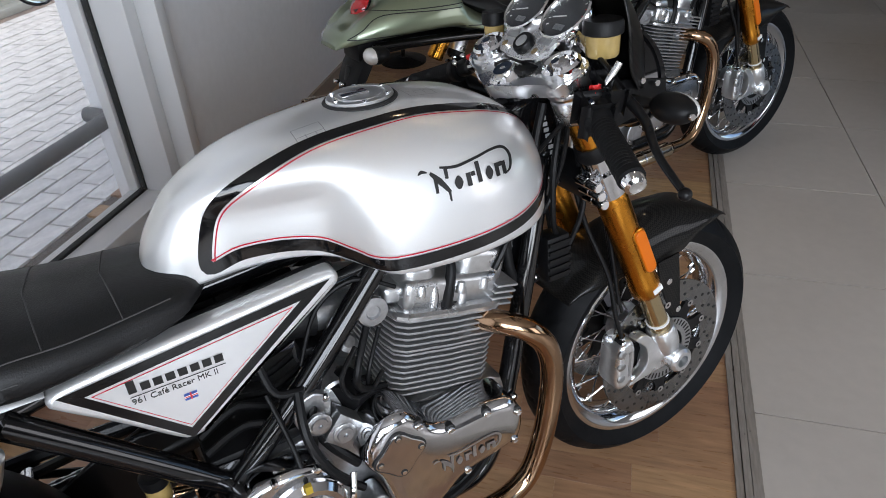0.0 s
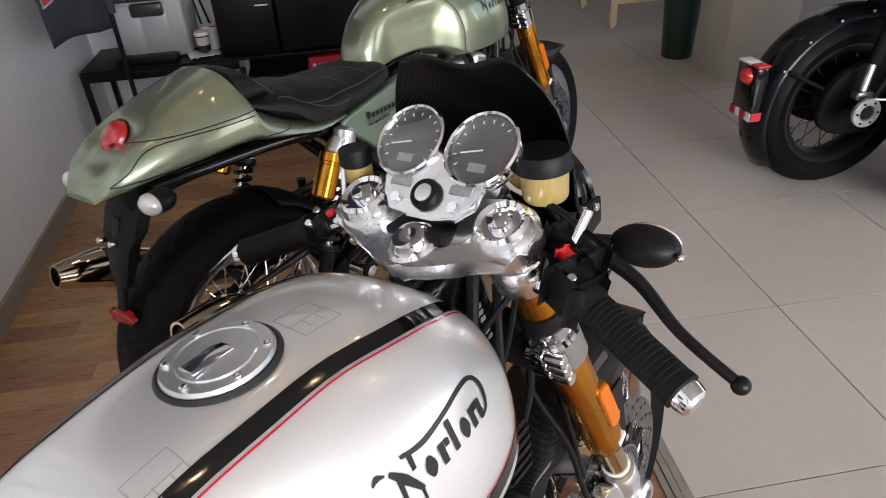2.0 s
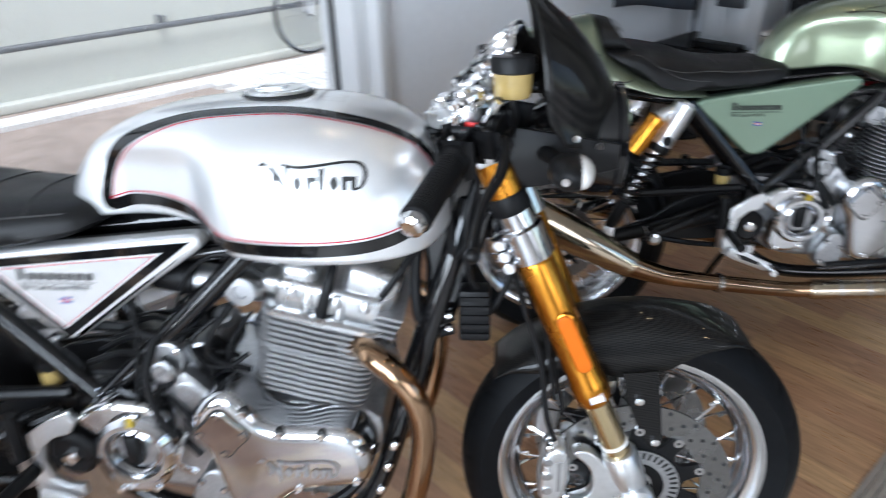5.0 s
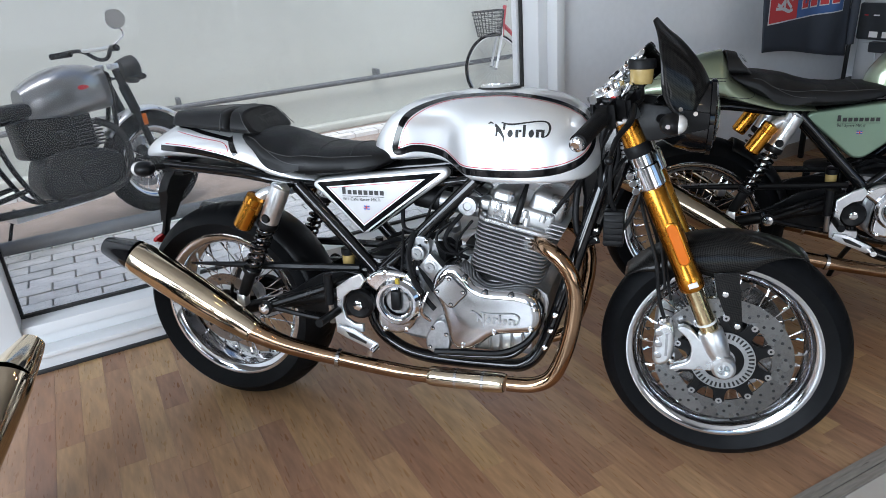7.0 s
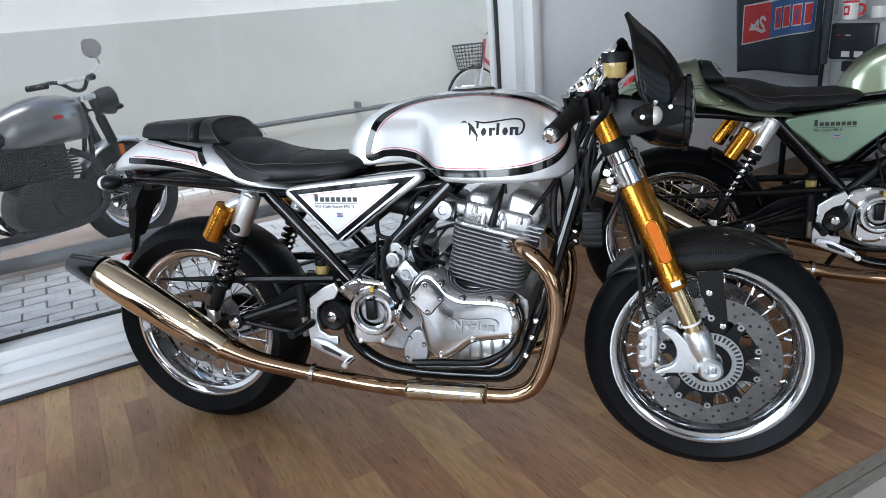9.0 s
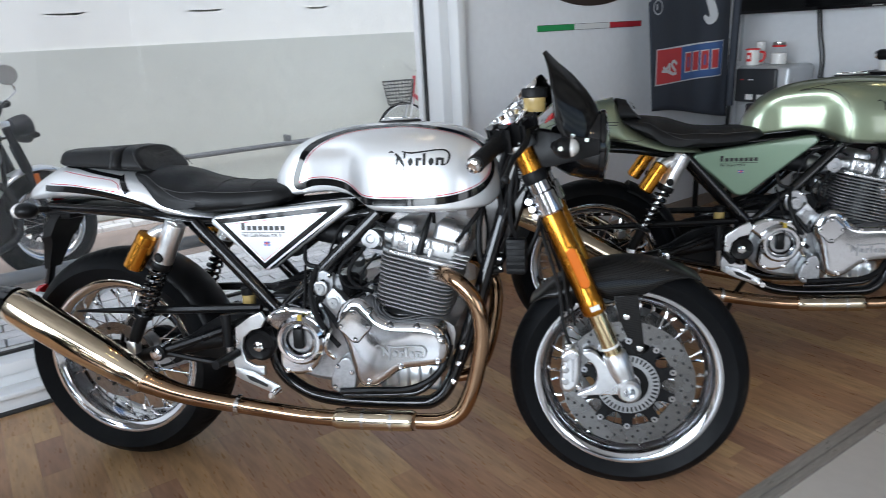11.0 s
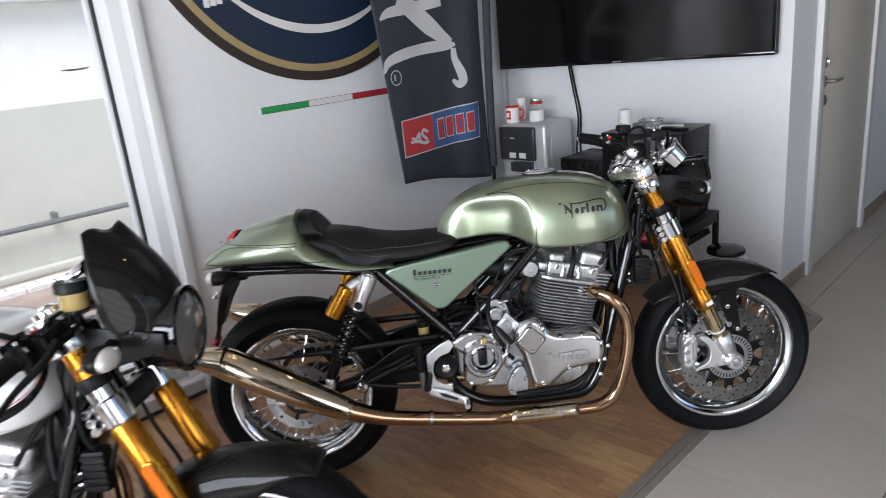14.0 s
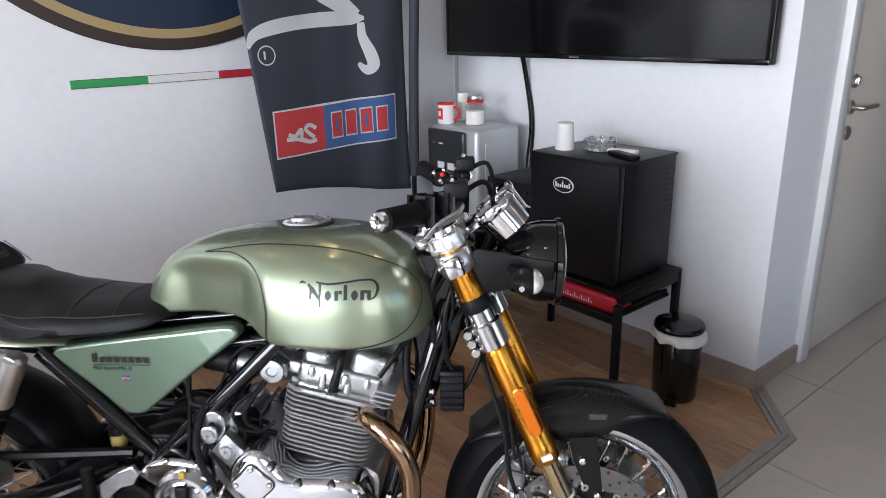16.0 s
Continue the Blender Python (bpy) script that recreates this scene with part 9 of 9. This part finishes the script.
        mg.modifiers.new("thickness", "SOLIDIFY").thickness = 0.004
    bm = bmesh.new()
    rows = []
    for k in range(17):
        th = radians(140 - 90 * k / 16)
        rows.append([bm.verts.new(V(1.42 + (0.36 - 0.03 * abs(t) ** 2) * math.cos(th), t * 0.07, 0.325 + (0.36 - 0.03 * abs(t) ** 2) * math.sin(th))) for t in [-1 + q / 4 for q in range(9)]])
    for a, b in zip(rows[:-1], rows[1:]):
        for q in range(8):
            bm.faces.new((a[q], a[q + 1], b[q + 1], b[q]))
    mg2 = part("front_mudguard", bm, SATIN_ALU if mirrors else paint, bike)
    mg2.modifiers.new("thickness", "SOLIDIFY").thickness = 0.004
    hl = part("headlamp", lathe(bmesh.new(), [(0.03, -0.10), (0.06, -0.09), (0.08, -0.04), (0.085, 0.0), (0.07, 0.015)], (1.33, 0, 0.90), (2.3, 0, 0.86), 28), DARK_METAL, bike)
    part("lens", lathe(bmesh.new(), [(0.078, 0.012), (0.05, 0.028), (0, 0.034)], (1.33, 0, 0.90), (2.3, 0, 0.86), 28), CLEAR_LENS, hl)
    hb = part("handlebar", tube(bmesh.new(), [(1.05, -bars, 1.04 + up), (1.13, -bars * 0.5, 1.05 + up), (1.16, -0.06, 0.99), (1.16, 0.06, 0.99), (1.13, bars * 0.5, 1.05 + up), (1.05, bars, 1.04 + up)], 0.012, 10), BLACK_SATIN, bike)
    hb.location.x = f2
    hl.location.x = f2
    part("bar_brace", tube(bmesh.new(), [(1.14, -bars * 0.45, 1.045 + up), (1.14, bars * 0.45, 1.045 + up)], 0.012, 10, 1), SATIN_ALU, hb)
    for s in (-1, 1):
        d = V(-0.08, s * bars * 0.5, 0)
        part("grip", rod(bmesh.new(), V(1.05, s * bars, 1.04 + up) - d * 0.7, V(1.05, s * bars, 1.04 + up), 0.018, 12), GRIP, hb)
        part("clamp", box(bmesh.new(), 1.13, 1.19, s * 0.09 - 0.02, s * 0.09 + 0.02, 0.925, 0.955, 0.005), SATIN_ALU, hb)
        ind = part("indicator", ball(bmesh.new(), (1.26, s * 0.20, 0.86), 0.028, 0.03, 0.018), BLACK_PLASTIC, hl)
        part("stalk", rod(bmesh.new(), (1.25, s * 0.08, 0.86), (1.26, s * 0.19, 0.86), 0.007, 8), BLACK_PLASTIC, ind)
        part("reflector", box(bmesh.new(), 1.315 + f2 * 0.4, 1.345 + f2 * 0.4, s * 0.115 - 0.004, s * 0.115 + 0.004, 0.57, 0.64, 0.003), AMBER, bike)
        if mirrors and s < 0:
            mr = part("mirror", lathe(bmesh.new(), [(0.052, 0.0), (0.055, 0.008), (0.04, 0.02), (0.01, 0.026)], (1.10, s * bars * 0.95, 1.19 + up), (1.3, s * bars * 0.95 + 0.9, 1.09 + up), 24), CHROME, bike, "round chrome mirror")
            mr.location.x = f2
            part("mirror_stem", tube(bmesh.new(), [(1.08, s * bars * 0.75, 1.05 + up), (1.13, s * bars * 0.9, 1.10 + up), (1.11, s * bars * 0.95, 1.15 + up)], 0.006, 8), CHROME, mr)
    part("side_stand", tube(bmesh.new(), [(0.58, 0.11, 0.26), (0.55, 0.20, 0.12), (0.53, 0.27, 0.0)], 0.010, 8), BLACK_SATIN, bike)
    if lamp_box:
        pb = part("plate_box", box(bmesh.new(), -0.392, -0.345, -0.062, 0.062, 0.31, 0.515, 0.010), BLACK_GLOSS, bike, "black plate box with red and white marks")
        part("tail_lamp", ball(bmesh.new(), (-0.395, -0.012, 0.478), 0.030, 0.032, 0.030), RED_LENS, pb, "red tail lamp")
        part("lamp_ring", lathe(bmesh.new(), [(0.031, 0), (0.035, 0.004), (0.031, 0.008)], (-0.391, -0.012, 0.478), (-1.0, -0.012, 0.478), 20), BLACK_SATIN, pb)
        for k in range(4):
            part("warning_mark", slab(bmesh.new(), [(-0.062 + k * 0.031, 0.318), (-0.031 + k * 0.031, 0.318), (-0.024 + k * 0.0285, 0.350), (-0.062 + k * 0.0285, 0.350)], -0.001, 0.001,
                 m=Matrix.Translation((-0.3935, 0, 0)) @ Matrix.Rotation(radians(90), 4, "Z")), RED_MARK if k % 2 else WHITE_MARK, pb)
        part("warning_mark", box(bmesh.new(), -0.390, -0.350, -0.0635, -0.0615, 0.318, 0.350), RED_MARK, pb)
        part("warning_cap", box(bmesh.new(), -0.394, -0.345, -0.015, 0.060, 0.514, 0.522, 0.002), WHITE_MARK, pb)
        part("warning_cap", box(bmesh.new(), -0.394, -0.345, -0.060, -0.0155, 0.514, 0.522, 0.002), RED_MARK, pb)
        part("mud_flap", box(bmesh.new(), -0.352, -0.340, -0.04, 0.04, 0.225, 0.315, 0.006), RUBBER, bike)
        for k in range(7):
            a = radians(150 - 20 * k)
            part("mudguard_rivet", ball(bmesh.new(), (0.352 * math.cos(a), -0.084, 0.325 + 0.352 * math.sin(a)), 0.006, 0.004, 0.006, 8, 6), STAINLESS, bike)
        part("mudguard_stay", rod(bmesh.new(), (-0.02, -0.10, 0.36), (-0.29, -0.09, 0.50), 0.007, 8), GRIME, bike)
        part("final_drive", slab(bmesh.new(), round_outline([(-0.16, 0.34), (-0.12, 0.46), (0.02, 0.52), (0.30, 0.54), (0.62, 0.50), (0.66, 0.34), (0.30, 0.26), (0.0, 0.24), (-0.12, 0.27)], 3), -0.130, -0.092, 0.012, 2), GRIME, bike)
        part("gear_case", slab(bmesh.new(), round_outline([(0.14, 0.30), (0.16, 0.62), (0.42, 0.72), (0.86, 0.70), (0.92, 0.40), (0.70, 0.24), (0.30, 0.22)], 3), -0.19, 0.10, 0.03, 3), GRIME, bike)
        part("battery_box", box(bmesh.new(), 0.12, 0.42, -0.20, 0.10, 0.56, 0.76, 0.02, 2), GRIME, bike)
        part("axle_tube", rod(bmesh.new(), (-0.02, -0.10, 0.36), (-0.09, -0.262, 0.388), 0.024, 14), GRIME, bike)
        fl = part("drive_flange", lathe(bmesh.new(), [(0.024, -0.03), (0.030, -0.012), (0.050, -0.010), (0.052, 0.0), (0.050, 0.006), (0.027, 0.006), (0.025, -0.02)], (-0.10, -0.268, 0.390), (-0.13, -1.2, 0.41), 28, True), SATIN_ALU, bike, "bare steel drive flange")
        part("flange_bore", lathe(bmesh.new(), [(0.026, -0.016), (0.0, -0.016)], (-0.10, -0.268, 0.390), (-0.13, -1.2, 0.41), 20), GASKET, fl)
        for k in range(6):
            a = 2 * math.pi * k / 6
            part("flange_bolt", rod(bmesh.new(), (-0.10 + 0.039 * math.cos(a), -0.273, 0.390 + 0.039 * math.sin(a)), (-0.10 + 0.039 * math.cos(a), -0.279, 0.390 + 0.039 * math.sin(a)), 0.004, 6), DARK_METAL, fl)
        # black disc added on the far side to darken the view through the spokes
        part("hub_housing", ring_y(bmesh.new(), V(0.03, 0, 0.40), [(0.0, 0.062), (0.15, 0.062), (0.185, 0.070), (0.19, 0.10), (0.0, 0.115)], 36), GRIME, bike)
        part("damper", rod(bmesh.new(), (-0.075, -0.20, 0.42), (-0.05, -0.19, 0.53), 0.013, 12), SATIN_ALU, bike)
        part("damper_tube", rod(bmesh.new(), (-0.05, -0.19, 0.53), (0.02, -0.18, 0.80), 0.022, 12), GRIME, bike)
        part("damper_clamp", box(bmesh.new(), -0.105, -0.045, -0.225, -0.185, 0.415, 0.445, 0.006), STAINLESS, bike)
        part("brake_rod", rod(bmesh.new(), (-0.08, -0.25, 0.43), (0.30, -0.22, 0.36), 0.005, 8), STAINLESS, bike)
    if muffler:
        for s in (-1, 1):
            exhaust(bike, s, MUFFLER)
    return bike


def at(x, y, heading, lean=-6.0, z=0.0):
    return Matrix.Translation((x, y, z)) @ Matrix.Rotation(radians(heading), 4, "Z") @ Matrix.Rotation(radians(lean), 4, "X")


plain_motorcycle(at(-3.60, -2.86, 115, -5, -0.03) @ Matrix.Diagonal((0.92, 0.92, 0.92, 1)), "grey scrambler motorcycle parked on the paving outside", GREY_TANK, bars=0.40, up=0.0, fwd=0.17, mirrors=True)
plain_motorcycle(at(0.60, 0.74, 4, 0), "black classic motorcycle with spoked wheels and red tail lamp", DARK_BLUE, False, 0.10, lamp_box=True, rim=DARK_METAL)
plain_motorcycle(at(0.925, 0.405, 2, 0), "black trail motorcycle with knobbly tyres and bright spokes", DARK_BLUE, True, 0.10, rim=DARK_METAL)
plain_motorcycle(at(-1.411, -2.592, -27, -5), "dark motorcycle with a long bronze steel muffler", DARK_BLUE, False, 0.26, muffler=True)

# bicycle leaning by the house wall
bc = thing("bicycle", at(-5.22, 2.44, -90, 3), "old city bicycle with a wire basket", "bicycle")
for nm, x in (("front_wheel", 1.06), ("rear_wheel", 0.0)):
    c = V(x, 0, 0.30)
    w_ = part(nm, ring_y(bmesh.new(), c, [(0.268, -0.012), (0.278, -0.014), (0.278, 0.014), (0.268, 0.012)], 48), CHROME, bc)
    part("tyre", ring_y(bmesh.new(), c, [(0.278, -0.015), (0.290, -0.017), (0.300, 0), (0.290, 0.017), (0.278, 0.015)], 48), RUBBER, w_)
    part("hub", rod(bmesh.new(), c - V(0, 0.04, 0), c + V(0, 0.04, 0), 0.018, 12), CHROME, w_)
    sp = part("spoke", rod(bmesh.new(), c, c + V(0.27, 0, 0), 0.0014, 5), CHROME, w_)
    for k in range(1, 20):
        twin(sp, Matrix.Translation(c) @ Matrix.Rotation(2 * math.pi * k / 20, 4, "Y") @ Matrix.Translation(-c))
RED_FRAME = material("red_bicycle_paint", (0.42, 0.05, 0.06), 0.4, coat=0.3)
for pts, r, m_ in (([(1.06, 0.045, 0.30), (0.98, 0.04, 0.56), (0.95, 0, 0.66)], 0.011, FRAME_WHITE), ([(1.06, -0.045, 0.30), (0.98, -0.04, 0.56), (0.95, 0, 0.66)], 0.011, FRAME_WHITE),
                   ([(0.95, 0, 0.56), (0.90, 0, 0.82)], 0.016, RED_FRAME), ([(0.93, 0, 0.66), (0.60, 0, 0.34), (0.44, 0, 0.28)], 0.017, RED_FRAME), ([(0.44, 0, 0.28), (0.32, 0, 0.72)], 0.015, RED_FRAME),
                   ([(0.44, 0, 0.28), (0.0, 0.04, 0.30)], 0.009, RED_FRAME), ([(0.35, 0, 0.62), (0.0, 0.04, 0.30)], 0.008, RED_FRAME)):
    part("frame_tube", tube(bmesh.new(), pts, r, 10, 4), m_, bc)
part("handlebar", tube(bmesh.new(), [(0.72, -0.26, 0.94), (0.85, -0.22, 0.95), (0.90, 0, 0.86), (0.85, 0.22, 0.95), (0.72, 0.26, 0.94)], 0.010, 8), CHROME, bc)
part("saddle", ball(bmesh.new(), (0.29, 0, 0.78), 0.14, 0.08, 0.035), LEATHER, bc)
bk = part("basket", lathe(bmesh.new(), [(0.10, 0), (0.105, 0.004), (0.10, 0.008)], (1.08, 0, 0.58), (1.08, 0, 1), 20), WICKER, bc, "dark wire basket")
for k in range(26):
    a = 2 * math.pi * k / 26
    part("wire", rod(bmesh.new(), (1.08 + 0.10 * math.cos(a), 0.12 * math.sin(a), 0.58), (1.08 + 0.135 * math.cos(a), 0.16 * math.sin(a), 0.79), 0.0024, 5), WICKER, bk)
for k in range(8):
    f = k / 7
    pts = [(1.08 + (0.10 + 0.035 * f) * math.cos(2 * math.pi * q / 20), (0.12 + 0.04 * f) * math.sin(2 * math.pi * q / 20), 0.58 + 0.21 * f) for q in range(21)]
    part("hoop", tube(bmesh.new(), pts, 0.0028 if k < 7 else 0.006, 5, 1), WICKER, bk)


# ---- floor pieces ----
def plank_mesh(l, w, h):
    b = bmesh.new()
    c = 0.0003
    lo = [(0, 0), (l, 0), (l, w), (0, w)]
    a = [b.verts.new((x, y, 0)) for x, y in lo]
    m_ = [b.verts.new((x, y, h - c)) for x, y in lo]
    t = [b.verts.new((min(max(x, c), l - c), min(max(y, c), w - c), h)) for x, y in lo]
    b.faces.new(a[::-1])
    b.faces.new(t)
    for p, q in ((a, m_), (m_, t)):
        for i in range(4):
            b.faces.new((p[i], p[(i + 1) % 4], q[(i + 1) % 4], q[i]))
    me = bpy.data.meshes.new("plank")
    b.to_mesh(me)
    b.free()
    return me


wood = thing("board_floor", pose(0, 0, 0), "warm brown oak board floor under the motorcycles", "floor", kind="structure")
rng = random.Random(5)
LENGTHS = [0.22, 0.34, 0.46, 0.58]
PW = 0.078
shared = {}
count = 0
rest = bmesh.new()
y = -4.49
while y < 2.19:
    xmax = border_x(max(y, -4.5)) + 0.02
    x = -2.53 - rng.uniform(0, 0.4)
    near = -2.6 < y < 2.2
    while x < xmax - 0.004:
        l = min(rng.choice(LENGTHS), xmax - x)
        if xmax - (x + l) < 0.06:
            l = xmax - x
        key = round(l, 3)
        poly = [(x, y), (x + l - 0.0005, y), (x + l - 0.0005, y + PW - 0.0005), (x, y + PW - 0.0005)]
        if max(max(beyond(p)) for p in poly) > 0:
            for run in (0, 1):
                cut = []
                for p, q in zip(poly, poly[1:] + poly[:1]):
                    sp_, sq = beyond(p)[run], beyond(q)[run]
                    if sp_ <= 0:
                        cut.append(p)
                    if (sp_ <= 0) != (sq <= 0):
                        f = sp_ / (sp_ - sq)
                        cut.append((p[0] + (q[0] - p[0]) * f, p[1] + (q[1] - p[1]) * f))
                poly = cut
                if len(poly) < 3:
                    break
            if len(poly) >= 3:
                if near:
                    finish("plank", prism(bmesh.new(), poly, -0.011, 0.0), PLANK, wood)
                else:
                    prism(rest, poly, -0.011, 0.0)
        elif near:
            if key not in shared:
                shared[key] = plank_mesh(key - 0.0002, PW - 0.0002, 0.011)
                shared[key].materials.append(PLANK)
            ob = bpy.data.objects.new("plank", shared[key])
            scene.collection.objects.link(ob)
            ob.parent = wood
            ob.matrix_basis = pose(x, y, -0.011)
            count += 1
        else:
            box(rest, x, x + l - 0.0005, y, y + PW - 0.0005, -0.011, 0.0)
        x += l
    y += PW
tagged(finish("far_planks", rest, PLANK, wood), kind="stuff")

tiles = thing("tile_floor", pose(0, 0, 0), "large beige-grey porcelain tile floor with dark joints", "floor", kind="structure")


def clip_left(poly):
    """Keeps what lies beyond the edge strip."""
    def side(p):
        return max(beyond(p)) - 0.059

    d1, d2 = (B2[0] - B1[0], B2[1] - B1[1]), (BEND[0] - B2[0], BEND[1] - B2[1])
    n1, n2 = (Vector((d[1], -d[0])).normalized() for d in (d1, d2))
    mid = (n1 + n2).normalized()
    corner = (B2[0] + mid.x * 0.059 / mid.dot(n1), B2[1] + mid.y * 0.059 / mid.dot(n1))
    xs, ys = [p[0] for p in poly], [p[1] for p in poly]
    holds = min(xs) < corner[0] < max(xs) and min(ys) < corner[1] < max(ys)
    out = []
    for i in range(len(poly)):
        a, b = poly[i], poly[(i + 1) % len(poly)]
        sa, sb = side(a), side(b)
        if sa >= 0:
            out.append(a)
        if (sa >= 0) != (sb >= 0):
            lo, hi = a, b
            for _ in range(30):
                m_ = ((lo[0] + hi[0]) / 2, (lo[1] + hi[1]) / 2)
                if (side(m_) >= 0) == (sa >= 0):
                    lo = m_
                else:
                    hi = m_
            out.append(lo)
            if holds and sa >= 0:
                out.append(corner)
    return out


full = None
J = 0.0018
for i in range(-2, 8):
    for j in range(-8, 12):
        x0, y0 = i * 0.6, j * 0.6
        if x0 > 4.4 or y0 > 6.9 or y0 < -4.7:
            continue
        segs = 6
        poly = [(x0 + J, y0 + J), (x0 + 0.6 - J, y0 + J)] + [(x0 + 0.6 - J, y0 + J + (0.6 - 2 * J) * k / segs) for k in range(1, segs)] + [(x0 + 0.6 - J, y0 + 0.6 - J), (x0 + J, y0 + 0.6 - J)] + \
               [(x0 + J, y0 + J + (0.6 - 2 * J) * (segs - k) / segs) for k in range(1, segs)]
        cl = clip_left(poly)
        if len(cl) < 3:
            continue
        if len(cl) == len(poly) and x0 > 0:
            if full is None:
                full = plank_mesh(0.6 - 2 * J, 0.6 - 2 * J, 0.011)
                full.materials.append(TILE)
            ob = bpy.data.objects.new("tile", full)
            scene.collection.objects.link(ob)
            ob.parent = tiles
            ob.matrix_basis = pose(x0 + J, y0 + J, -0.011)
        else:
            finish("tile", prism(bmesh.new(), cl, -0.011, 0.0), TILE, tiles)

# paving blocks outside
pave = thing("paving", pose(0, 0, -0.03), "pale grey paving blocks laid in rows outside", "pavement", kind="structure")
blk = plank_mesh(0.091, 0.190, 0.03)
blk.materials.append(COBBLE)
far = bmesh.new()
n = 0
for i in range(23):
    for j in range(46):
        x = -2.98 - i * 0.1
        yy = -6.2 + j * 0.2 + (0.1 if i % 2 else 0)
        if -5.02 < x < -3.9 and yy < 0.32:
            continue
        if -2.6 < yy < 1.0 and n < 300:
            ob = bpy.data.objects.new("paving_block", blk)
            scene.collection.objects.link(ob)
            ob.parent = pave
            ob.matrix_basis = pose(x, yy, rng.uniform(-0.002, 0.002))
            n += 1
        else:
            box(far, x, x + 0.091, yy, yy + 0.190, 0.0, 0.03 + rng.uniform(-0.002, 0.002))
tagged(finish("far_blocks", far, COBBLE, pave), kind="stuff")
